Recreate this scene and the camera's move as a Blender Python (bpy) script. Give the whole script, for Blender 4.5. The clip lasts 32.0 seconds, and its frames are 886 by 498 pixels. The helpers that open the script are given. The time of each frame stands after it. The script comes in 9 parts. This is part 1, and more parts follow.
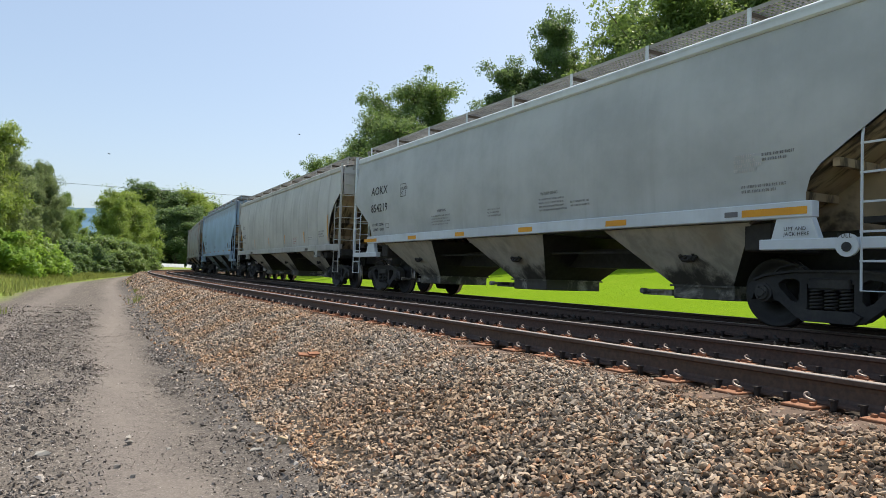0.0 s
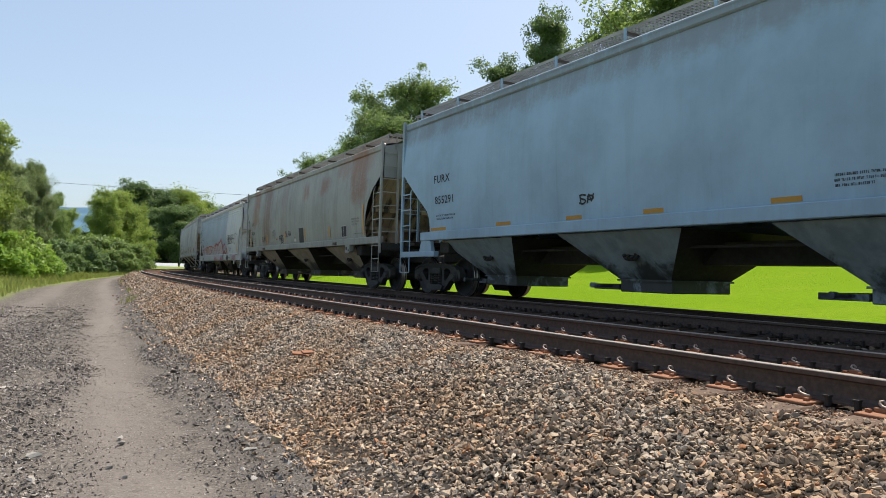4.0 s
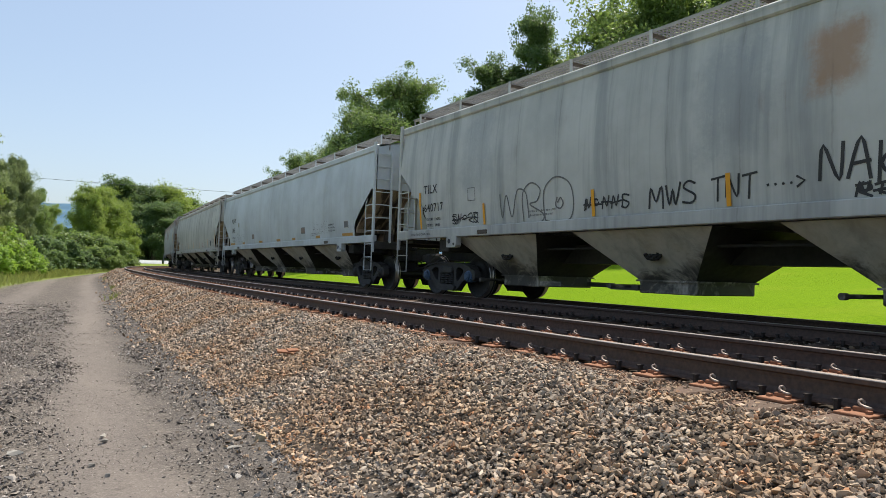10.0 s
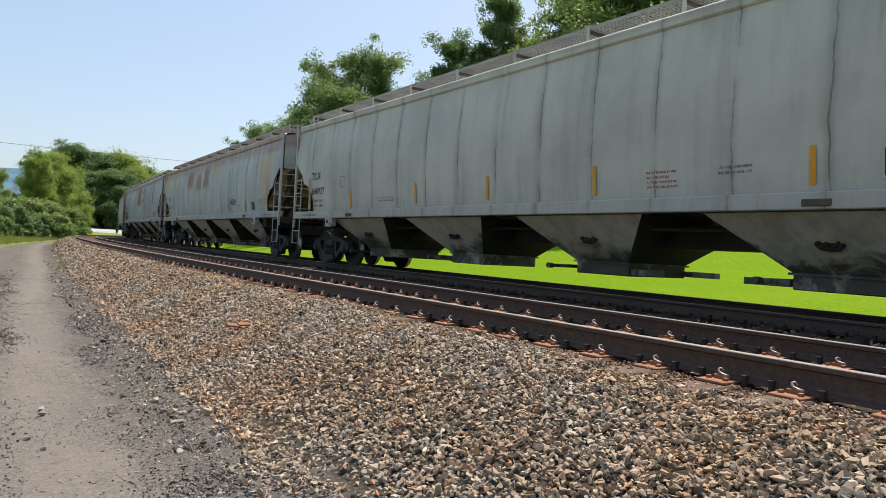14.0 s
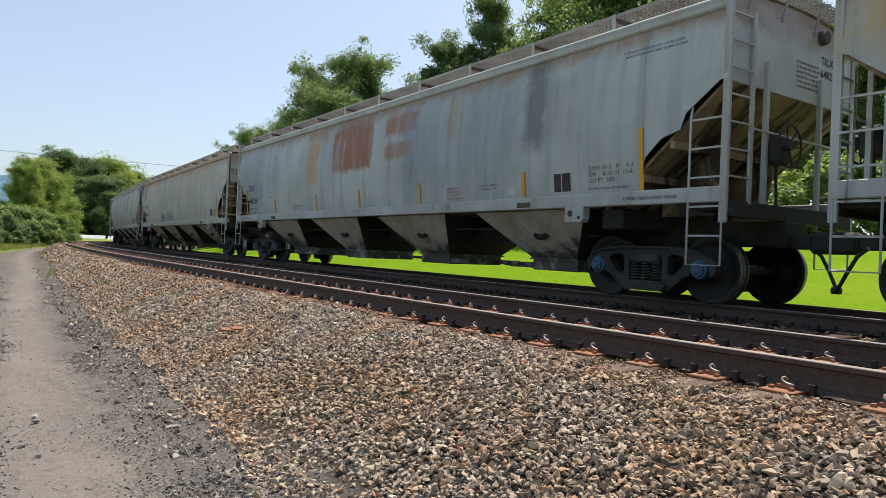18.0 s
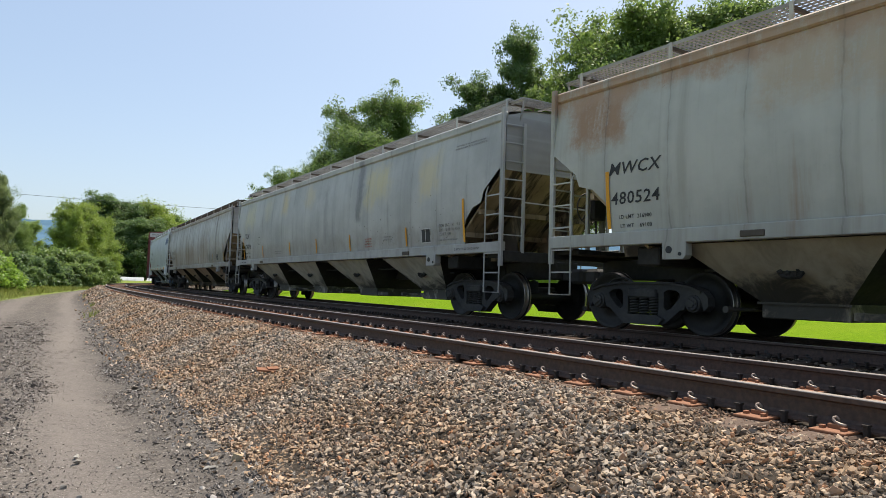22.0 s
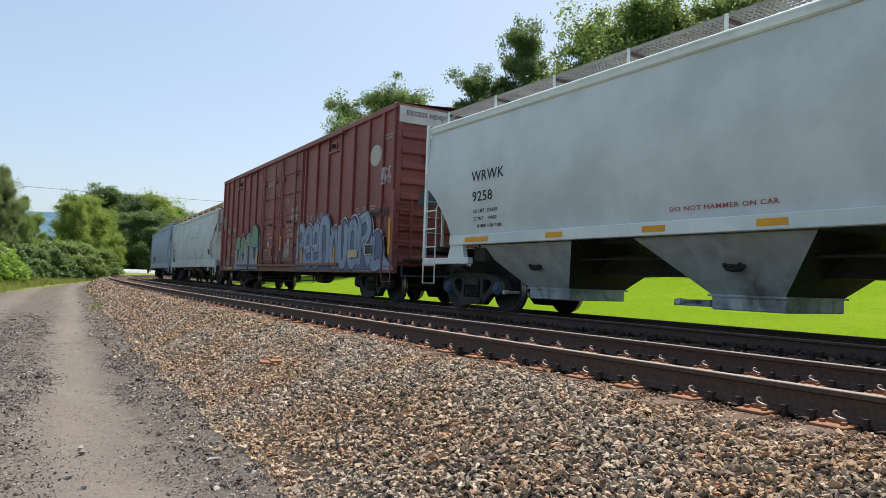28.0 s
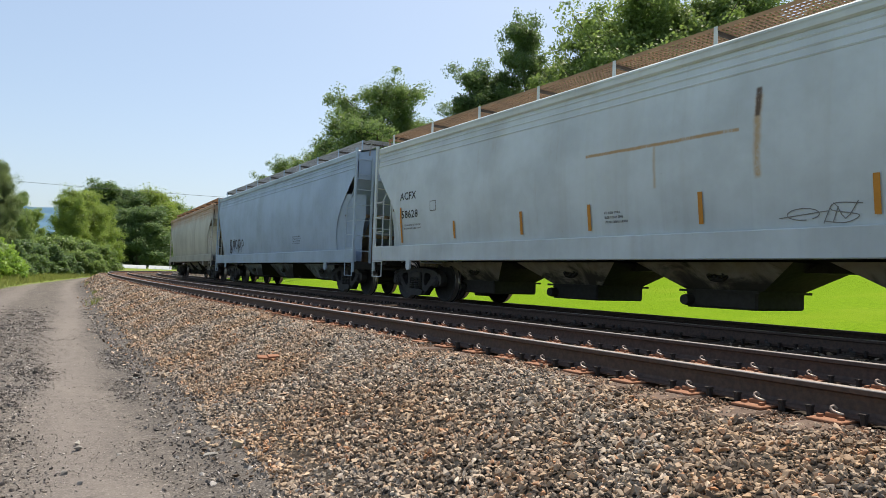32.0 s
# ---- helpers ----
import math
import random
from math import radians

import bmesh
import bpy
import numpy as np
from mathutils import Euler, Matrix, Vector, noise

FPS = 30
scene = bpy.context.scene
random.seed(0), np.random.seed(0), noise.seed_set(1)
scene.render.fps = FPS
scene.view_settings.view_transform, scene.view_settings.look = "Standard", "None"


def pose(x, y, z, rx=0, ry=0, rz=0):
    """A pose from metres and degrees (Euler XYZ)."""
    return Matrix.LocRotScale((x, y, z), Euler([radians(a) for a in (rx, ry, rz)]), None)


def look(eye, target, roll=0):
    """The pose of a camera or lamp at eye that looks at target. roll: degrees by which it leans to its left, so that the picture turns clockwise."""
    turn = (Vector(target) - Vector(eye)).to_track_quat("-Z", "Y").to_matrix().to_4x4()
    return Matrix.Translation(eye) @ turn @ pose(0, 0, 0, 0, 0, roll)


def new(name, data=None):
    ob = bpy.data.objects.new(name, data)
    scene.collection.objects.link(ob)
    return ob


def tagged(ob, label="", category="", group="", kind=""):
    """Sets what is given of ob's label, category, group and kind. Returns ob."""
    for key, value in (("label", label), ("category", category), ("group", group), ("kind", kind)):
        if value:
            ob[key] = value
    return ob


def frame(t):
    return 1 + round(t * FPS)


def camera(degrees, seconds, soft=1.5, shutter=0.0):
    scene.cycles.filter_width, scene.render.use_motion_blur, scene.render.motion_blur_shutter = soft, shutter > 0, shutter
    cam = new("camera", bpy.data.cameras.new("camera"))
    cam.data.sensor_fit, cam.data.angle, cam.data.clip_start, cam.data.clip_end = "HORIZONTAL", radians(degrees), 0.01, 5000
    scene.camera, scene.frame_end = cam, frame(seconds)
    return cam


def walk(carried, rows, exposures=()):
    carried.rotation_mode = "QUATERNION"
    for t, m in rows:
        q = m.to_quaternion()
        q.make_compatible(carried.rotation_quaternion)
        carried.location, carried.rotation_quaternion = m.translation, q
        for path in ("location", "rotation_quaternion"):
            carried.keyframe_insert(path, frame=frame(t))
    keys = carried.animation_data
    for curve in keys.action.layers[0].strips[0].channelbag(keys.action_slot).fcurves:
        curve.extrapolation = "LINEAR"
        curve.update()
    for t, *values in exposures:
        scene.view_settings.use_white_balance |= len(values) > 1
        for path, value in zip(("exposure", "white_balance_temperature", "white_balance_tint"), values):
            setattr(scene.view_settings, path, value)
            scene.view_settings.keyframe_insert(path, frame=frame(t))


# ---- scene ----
cam = camera(66.0, 32.0, 0.8)
PATH = [
    (0, pose(0.000, 0.000, 0.556, 92.115, -1.840, -0.000)),
    (1, pose(0.002, 0.009, 0.555, 92.203, -1.547, -0.131)),
    (1.5, pose(-0.002, 0.004, 0.557, 92.126, -1.616, -0.056)),
    (2, pose(0.005, 0.010, 0.555, 92.063, -1.653, -0.048)),
    (2.5, pose(0.003, 0.012, 0.554, 92.078, -1.816, -0.189)),
    (3, pose(0.003, 0.015, 0.554, 92.053, -1.737, -0.176)),
    (3.5, pose(0.005, 0.021, 0.554, 92.004, -1.586, -0.313)),
    (5.5, pose(0.011, 0.027, 0.555, 91.682, -1.616, -0.826)),
    (6, pose(0.007, 0.025, 0.552, 91.599, -1.725, -0.888)),
    (6.5, pose(0.007, 0.025, 0.552, 91.436, -1.875, -0.905)),
    (7, pose(0.007, 0.024, 0.552, 91.304, -1.800, -1.074)),
    (7.5, pose(0.009, 0.036, 0.549, 91.347, -1.625, -1.268)),
    (8, pose(0.005, 0.023, 0.550, 91.529, -1.950, -1.568)),
    (8.5, pose(0.007, 0.025, 0.550, 91.638, -1.927, -1.622)),
    (9, pose(0.009, 0.018, 0.555, 91.665, -1.965, -1.640)),
    (9.5, pose(0.011, 0.017, 0.553, 91.750, -1.869, -1.637)),
    (10, pose(0.010, 0.015, 0.553, 91.849, -1.772, -1.611)),
    (10.5, pose(0.007, 0.014, 0.555, 91.937, -1.807, -1.523)),
    (11, pose(0.008, 0.013, 0.553, 91.975, -1.741, -1.510)),
    (11.5, pose(0.008, 0.014, 0.555, 91.921, -1.826, -1.445)),
    (12, pose(0.012, 0.002, 0.553, 91.919, -1.969, -1.448)),
    (12.5, pose(0.010, 0.022, 0.559, 92.725, -1.795, -1.272)),
    (12.7, pose(0.011, 0.010, 0.550, 94.727, -2.885, 0.533)),
    (13, pose(0.038, 0.002, 0.548, 93.488, -3.432, -0.667)),
    (13.1, pose(0.038, 0.014, 0.557, 92.979, -3.683, -2.132)),
    (13.4, pose(0.044, 0.016, 0.556, 91.338, -2.721, -3.666)),
    (13.5, pose(0.068, 0.021, 0.558, 90.875, -2.680, -3.438)),
    (14, pose(0.083, 0.036, 0.559, 90.061, -3.166, -4.861)),
    (14.5, pose(0.082, 0.040, 0.552, 89.975, -2.545, -5.188)),
    (16.5, pose(0.079, 0.032, 0.554, 89.870, -2.675, -6.022)),
    (17, pose(0.075, 0.015, 0.552, 89.928, -2.519, -6.174)),
    (17.5, pose(0.075, 0.013, 0.555, 90.050, -2.500, -6.035)),
    (18, pose(0.076, 0.009, 0.560, 90.192, -2.344, -5.545)),
    (18.4, pose(0.071, 0.002, 0.563, 92.598, -1.775, -4.494)),
    (18.5, pose(0.063, -0.000, 0.564, 92.794, -1.508, -4.214)),
    (19, pose(0.063, -0.003, 0.564, 93.680, -1.584, -2.993)),
    (19.5, pose(0.062, 0.006, 0.564, 93.751, -1.745, -2.910)),
    (20, pose(0.059, 0.003, 0.563, 93.791, -1.698, -2.901)),
    (20.5, pose(0.057, -0.005, 0.566, 93.706, -1.569, -2.871)),
    (21, pose(0.055, -0.001, 0.569, 93.543, -1.619, -2.767)),
    (21.5, pose(0.055, 0.008, 0.564, 93.437, -1.675, -2.782)),
    (22, pose(0.052, 0.011, 0.559, 93.317, -1.772, -2.856)),
    (22.5, pose(0.055, -0.003, 0.557, 93.092, -1.848, -2.842)),
    (23, pose(0.060, 0.001, 0.562, 92.938, -1.636, -2.795)),
    (23.5, pose(0.058, 0.001, 0.559, 92.840, -1.733, -2.747)),
    (24, pose(0.062, 0.011, 0.557, 92.753, -1.570, -2.663)),
    (24.5, pose(0.065, 0.011, 0.557, 92.695, -1.714, -2.575)),
    (25, pose(0.066, 0.017, 0.558, 92.614, -1.773, -2.610)),
    (25.5, pose(0.066, 0.016, 0.556, 92.573, -1.808, -2.622)),
    (27.5, pose(0.062, 0.013, 0.555, 92.655, -2.107, -2.600)),
    (28, pose(0.052, -0.004, 0.560, 92.748, -1.970, -2.661)),
    (28.5, pose(0.056, -0.002, 0.556, 92.723, -1.940, -2.633)),
    (29, pose(0.058, 0.005, 0.559, 92.569, -2.206, -2.719)),
    (29.5, pose(0.057, 0.004, 0.553, 92.532, -2.025, -2.782)),
    (30, pose(0.055, 0.021, 0.556, 92.502, -1.955, -2.797)),
    (30.5, pose(0.051, 0.009, 0.554, 92.546, -1.777, -2.754)),
    (31, pose(0.056, 0.009, 0.562, 92.392, -1.872, -2.626)),
    (31.5, pose(0.059, 0.012, 0.560, 92.345, -2.048, -2.684)),
    (32, pose(0.070, 0.013, 0.558, 92.356, -1.926, -2.718)),
]
walk(cam, PATH, exposures=[(0, 0.55, 7000, 10), (32, 0.55, 7000, 10)])

import itertools

# ---- world, sun, exposure ----
SUN_AZ, SUN_EL = radians(58), radians(62)      # azimuth counted from +x towards +y
world = bpy.data.worlds.new("sky")
scene.world = world
world.use_nodes = True
wn = world.node_tree
sky = wn.nodes.new("ShaderNodeTexSky")
sky.sky_type, sky.sun_disc = "NISHITA", False
sky.sun_elevation, sky.sun_rotation = SUN_EL, radians(90) - SUN_AZ
sky.air_density, sky.dust_density, sky.ozone_density, sky.altitude = 1.0, 2.4, 1.3, 200
wn.nodes["Background"].inputs["Strength"].default_value = 0.145
# a hazy day: the clear sky under an even veil
veil = wn.nodes.new("ShaderNodeMix")
veil.data_type = "RGBA"
veil.inputs["Factor"].default_value = 0.44
veil.inputs["B"].default_value = (1.82, 2.6, 3.75, 1)
wn.links.new(sky.outputs[0], veil.inputs["A"])
wn.links.new(veil.outputs["Result"], wn.nodes["Background"].inputs["Color"])
sun = new("sun", bpy.data.lights.new("sun", "SUN"))
sun.data.energy, sun.data.angle, sun.data.color = 4.2, radians(0.55), (1.0, 0.95, 0.87)
SUN_DIR = Vector((math.cos(SUN_AZ) * math.cos(SUN_EL), math.sin(SUN_AZ) * math.cos(SUN_EL), math.sin(SUN_EL)))
sun.matrix_world = look(SUN_DIR * 200, (0, 0, 0))

# ---- the plan: two tracks on one wide curve; rail tops at z = 0 ----
CX, CY, R1 = 545.57, 316.51, 626.49            # centre of the curve, radius of the outermost rail
GAUGE = 1.55                                   # between the rail centres
R_NEAR = R1 - GAUGE / 2
R_TRAIN = R1 - 4.22 - GAUGE / 2
TH0 = math.atan2(-CY, -CX)
TIE_STEP = 0.508


# past BEND the curve tightens to a smaller radius with its own centre
BEND, R_BEND = 56.0, 240.0
TH1 = TH0 - BEND / R_TRAIN
BX, BY = CX + (R1 - R_BEND) * math.cos(TH1), CY + (R1 - R_BEND) * math.sin(TH1)


def heading(s):
    return TH0 - s / R_TRAIN if s <= BEND else TH1 - (s - BEND) / (R_TRAIN - R1 + R_BEND)


def polar(r, s, z=0.0):
    """A place r metres outside the outermost rail and s metres up the line from the point nearest to the viewer."""
    a = heading(s)
    if s <= BEND:
        return Vector((CX + (R1 + r) * math.cos(a), CY + (R1 + r) * math.sin(a), z))
    return Vector((BX + (R_BEND + r) * math.cos(a), BY + (R_BEND + r) * math.sin(a), z))


def outside(x, y):
    """How far a place lies outside the outermost rail."""
    past = -(x - CX) * -math.sin(TH1) - (y - CY) * math.cos(TH1)
    return math.hypot(x - BX, y - BY) - R_BEND if past > 0 else math.hypot(x - CX, y - CY) - R1


def along(r, s, z=0.0, turn=0.0):
    """A pose on the line: x points down the line (the way the train goes), y to the inside of the curve."""
    p = polar(r, s, z)
    return pose(p.x, p.y, z, 0, 0, math.degrees(heading(s)) + 90 + turn)


def lerp(x, table):
    for (a, va), (b, vb) in zip(table, table[1:]):
        if x <= b:
            return va + (vb - va) * max(0.0, min(1.0, (x - a) / (b - a)))
    return table[-1][1]


PROFILE = [(-640, 8.0), (-200, 6.4), (-90, 4.2), (-50, 2.9), (-30, 1.6), (-16, -0.1), (-9.5, -1.2), (-8.2, -1.0), (-6.6, -0.34), (-5.9, -0.25),
           (-4.0, -0.24), (-3.4, -0.30), (-2.4, -0.31), (-1.7, -0.23), (-0.2, -0.225), (0.08, -0.215), (0.16, -0.203), (0.5, -0.20), (0.62, -0.195), (0.95, -0.25), (1.6, -0.45), (2.35, -0.78),
           (2.75, -0.85), (6.6, -0.86), (7.5, -0.83), (10, -0.55), (16, -0.15), (25, 0.0), (60, 0.1), (300, 0.0), (3000, 6.0)]


def drift(s):
    """The road closes in on the track up the line."""
    return 0.036 * min(max(s - 4.0, 0.0), 30.0)


def level(r, s):
    d = drift(s)
    k = min(max((r - 0.5) / 2.0, 0.0), 1.0)
    return lerp(r + d * k, PROFILE)


# ---- materials ----
class Nodes:
    """A small helper to write node trees."""

    def __init__(self, name):
        self.mat = bpy.data.materials.new(name)
        self.mat.use_nodes = True
        self.t = self.mat.node_tree
        self.bsdf = self.t.nodes["Principled BSDF"]
        self.tc = None

    def link(self, a, b):
        self.t.links.new(a, b)

    def put(self, sock, v):
        if isinstance(v, bpy.types.NodeSocket):
            self.link(v, sock)
        else:
            sock.default_value = (*v, 1.0) if isinstance(v, tuple) and len(v) == 3 and sock.type == "RGBA" else v

    def coord(self, scale=(1, 1, 1), shift=(0, 0, 0), kind="Object"):
        if not self.tc:
            self.tc = self.t.nodes.new("ShaderNodeTexCoord")
        m = self.t.nodes.new("ShaderNodeMapping")
        m.inputs["Scale"].default_value, m.inputs["Location"].default_value = scale, shift
        self.link(self.tc.outputs[kind], m.inputs["Vector"])
        return m.outputs[0]

    def noise(self, vec, scale=1.0, detail=4.0, rough=0.6, warp=0.0):
        n = self.t.nodes.new("ShaderNodeTexNoise")
        self.link(vec, n.inputs["Vector"])
        n.inputs["Scale"].default_value, n.inputs["Detail"].default_value = scale, detail
        n.inputs["Roughness"].default_value, n.inputs["Distortion"].default_value = rough, warp
        return n.outputs["Fac"]

    def cells(self, vec, scale, out="Distance"):
        n = self.t.nodes.new("ShaderNodeTexVoronoi")
        self.link(vec, n.inputs["Vector"])
        n.inputs["Scale"].default_value = scale
        return n.outputs[out]

    def step(self, v, lo, hi, a=0.0, b=1.0):
        n = self.t.nodes.new("ShaderNodeMapRange")
        n.interpolation_type = "SMOOTHSTEP"
        for key, val in (("Value", v), ("From Min", lo), ("From Max", hi), ("To Min", a), ("To Max", b)):
            self.put(n.inputs[key], val)
        return n.outputs[0]

    def math(self, op, a, b=0.0):
        n = self.t.nodes.new("ShaderNodeMath")
        n.operation = op
        self.put(n.inputs[0], a)
        self.put(n.inputs[1], b)
        return n.outputs[0]

    def mix(self, fac, a, b, how="MIX"):
        n = self.t.nodes.new("ShaderNodeMix")
        n.data_type, n.blend_type = "RGBA", how
        self.put(n.inputs["Factor"], fac)
        self.put(n.inputs["A"], a)
        self.put(n.inputs["B"], b)
        return n.outputs["Result"]

    def ramp(self, fac, stops):
        n = self.t.nodes.new("ShaderNodeValToRGB")
        e = n.color_ramp.elements
        while len(e) < len(stops):
            e.new(0.5)
        for k, (p, c) in zip(e, stops):
            k.position, k.color = p, (*c, 1)
        self.link(fac, n.inputs[0])
        return n.outputs[0]

    def island(self):
        return self.t.nodes.new("ShaderNodeNewGeometry").outputs["Random Per Island"]

    def chance(self):
        return self.t.nodes.new("ShaderNodeObjectInfo").outputs["Random"]

    def join(self, x, y, z=0.0):
        n = self.t.nodes.new("ShaderNodeCombineXYZ")
        for i, s in enumerate((x, y, z)):
            self.put(n.inputs[i], s)
        return n.outputs[0]

    def axis(self, vec, which):
        n = self.t.nodes.new("ShaderNodeSeparateXYZ")
        self.link(vec, n.inputs[0])
        return n.outputs[which]

    def bump(self, height, strength=0.3, depth=0.01):
        n = self.t.nodes.new("ShaderNodeBump")
        n.inputs["Strength"].default_value, n.inputs["Distance"].default_value = strength, depth
        self.link(height, n.inputs["Height"])
        self.link(n.outputs[0], self.bsdf.inputs["Normal"])

    def done(self, color, rough=0.6, metal=0.0, spec=0.5):
        self.put(self.bsdf.inputs["Base Color"], color)
        self.put(self.bsdf.inputs["Roughness"], rough)
        self.put(self.bsdf.inputs["Metallic"], metal)
        self.put(self.bsdf.inputs["Specular IOR Level"], spec)
        return self.mat


def plain(name, a, b, rough=0.7, metal=0.0, scale=8.0, bump=0.2):
    """A surface of two mottled tones with fine grain."""
    n = Nodes(name)
    v = n.coord()
    big, fine = n.noise(v, scale * 0.25, 3), n.noise(v, scale * 4, 5)
    c = n.mix(n.step(big, 0.35, 0.7), a, b)
    c = n.mix(n.math("MULTIPLY", fine, 0.35), c, tuple(x * 0.5 for x in a))
    n.bump(fine, bump, 0.004)
    return n.done(c, n.step(fine, 0.2, 0.8, rough - 0.1, rough + 0.1), metal)


def leaf_material(name, lo, hi, glow):
    n = Nodes(name)
    c = n.mix(n.island(), lo, hi)
    big = n.noise(n.coord(), 0.45, 2)
    c = n.mix(n.step(big, 0.4, 0.65, 0.0, 0.45), c, tuple(x * 0.75 for x in lo))
    n.done(c, 0.5, 0.0, 0.35)
    tr = n.t.nodes.new("ShaderNodeBsdfTranslucent")
    n.link(n.mix(0.55, c, glow), tr.inputs["Color"])
    mx = n.t.nodes.new("ShaderNodeMixShader")
    mx.inputs[0].default_value = 0.46
    out = n.t.nodes["Material Output"]
    n.link(n.bsdf.outputs[0], mx.inputs[1])
    n.link(tr.outputs[0], mx.inputs[2])
    n.link(mx.outputs[0], out.inputs["Surface"])
    return n.mat


def ground_material():
    """Grass, ballast, gravel road and verge, told apart by the distance from the track."""
    n = Nodes("ground")
    v = n.coord()
    x, y = n.axis(v, "X"), n.axis(v, "Y")
    dx, dy = n.math("SUBTRACT", x, CX), n.math("SUBTRACT", y, CY)
    rad = n.math("SQRT", n.math("ADD", n.math("MULTIPLY", dx, dx), n.math("MULTIPLY", dy, dy)))
    dist = n.math("SQRT", n.math("ADD", n.math("MULTIPLY", x, x), n.math("MULTIPLY", y, y)))
    bx, by = n.math("SUBTRACT", x, BX), n.math("SUBTRACT", y, BY)
    r_far = n.math("SUBTRACT", n.math("SQRT", n.math("ADD", n.math("MULTIPLY", bx, bx), n.math("MULTIPLY", by, by))), R_BEND)
    past = n.math("SUBTRACT", n.math("MULTIPLY", dx, math.sin(TH1)), n.math("MULTIPLY", dy, math.cos(TH1)))
    past = n.math("GREATER_THAN", past, 0.0)
    r = n.math("SUBTRACT", rad, R1)
    r = n.math("ADD", n.math("MULTIPLY", r, n.math("SUBTRACT", 1.0, past)), n.math("MULTIPLY", r_far, past))
    r = n.math("ADD", r, n.step(dist, 4.0, 34.0, 0.0, 1.08))
    # noise drawn out along the line: the ruts of wheels
    u = n.math("ADD", n.math("MULTIPLY", x, -math.sin(TH0)), n.math("MULTIPLY", y, math.cos(TH0)))
    rut = n.join(rad, n.math("MULTIPLY", u, 0.13))
    rough_edge = n.math("MULTIPLY", n.math("SUBTRACT", n.noise(v, 1.1, 5, 0.7), 0.5), 0.55)
    rough_edge = n.math("ADD", rough_edge, n.math("MULTIPLY", n.math("SUBTRACT", n.noise(rut, 2.2, 4, 0.7), 0.5), 0.7))
    rw = n.math("ADD", r, rough_edge)
    fine, mid, big = n.noise(v, 60, 4, 0.7), n.noise(v, 9, 5, 0.65), n.noise(rut, 1.5, 4, 0.65)
    peb = n.cells(v, 26.0, "Color")
    pebd = n.cells(v, 26.0)
    stone = n.ramp(n.axis(peb, "X"), [(0, (0.10, 0.085, 0.07)), (0.4, (0.19, 0.16, 0.125)), (0.75, (0.26, 0.22, 0.175)), (1, (0.36, 0.32, 0.26))])
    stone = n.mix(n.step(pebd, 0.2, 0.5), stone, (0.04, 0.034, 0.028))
    # near the viewer the bed is coloured dark, as shaded gaps between the stones
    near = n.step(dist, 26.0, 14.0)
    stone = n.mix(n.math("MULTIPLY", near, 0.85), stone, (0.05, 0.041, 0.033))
    gcell, gdist = n.axis(n.cells(v, 55.0, "Color"), "X"), n.cells(v, 55.0)
    grain = n.ramp(gcell, [(0, (0.07, 0.063, 0.057)), (0.45, (0.135, 0.12, 0.106)), (0.8, (0.195, 0.174, 0.155)), (1, (0.31, 0.28, 0.25))])
    grain = n.mix(n.step(gdist, 0.3, 0.65, 0.0, 0.75), grain, (0.06, 0.054, 0.048))
    dust = n.mix(n.step(fine, 0.3, 0.72), (0.155, 0.134, 0.116), (0.215, 0.188, 0.165))
    grit = n.mix(n.step(mid, 0.42, 0.66, 0.0, 0.8), grain, dust)
    wheel = n.mix(n.step(mid, 0.48, 0.70, 0.0, 0.6), n.mix(n.step(fine, 0.3, 0.72), (0.165, 0.145, 0.131), (0.225, 0.199, 0.180)), grain)
    wheel = n.mix(n.step(big, 0.5, 0.34, 0.0, 0.5), wheel, (0.235, 0.207, 0.182))
    dark = n.mix(n.step(fine, 0.35, 0.7), (0.078, 0.070, 0.065), (0.135, 0.122, 0.112))
    dark = n.mix(n.step(mid, 0.4, 0.6, 0.0, 0.55), dark, grain)
    soil = n.mix(n.step(big, 0.40, 0.62, 0.0, 0.65), grit, n.mix(0.6, dark, grain))
    # the trodden wheel track is paler, with a dark strip along the ballast's foot
    t1 = n.math("MULTIPLY", n.step(rw, 2.95, 3.6), n.step(rw, 4.4, 3.6))
    road = n.mix(n.math("MULTIPLY", t1, 0.78), soil, wheel)
    t2 = n.math("MULTIPLY", n.step(rw, 5.2, 5.6), n.step(rw, 6.5, 6.0))
    road = n.mix(n.math("MULTIPLY", t2, 0.6), road, wheel)
    strip = n.math("MULTIPLY", n.step(rw, 2.2, 2.5), n.step(rw, 3.5, 2.8))
    road = n.mix(n.math("MULTIPLY", strip, 0.65), road, dark)
    lawn = n.mix(n.step(mid, 0.3, 0.7), (0.100, 0.190, 0.004), (0.160, 0.272, 0.008))
    lawn = n.mix(n.step(n.noise(v, 1.4, 4), 0.42, 0.62, 0.0, 0.6), lawn, (0.135, 0.235, 0.006))
    lawn = n.mix(n.step(n.noise(v, 26, 4, 0.7), 0.5, 0.72, 0.0, 0.5), lawn, (0.08, 0.155, 0.004))
    lawn = n.mix(n.step(n.noise(v, 0.25, 4), 0.5, 0.68, 0.0, 0.5), lawn, (0.175, 0.25, 0.015))
    verge = n.mix(n.step(mid, 0.35, 0.65), (0.12, 0.18, 0.03), (0.20, 0.25, 0.06))
    verge = n.mix(n.step(big, 0.5, 0.62, 0, 0.6), verge, (0.2, 0.18, 0.09))
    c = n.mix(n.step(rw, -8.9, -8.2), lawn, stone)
    c = n.mix(n.step(rw, 2.25, 2.6), c, road)
    rim = n.step(dist, 34.0, 74.0, 7.3, 4.6)
    c = n.mix(n.step(n.math("SUBTRACT", rw, rim), -0.5, 0.4), c, verge)
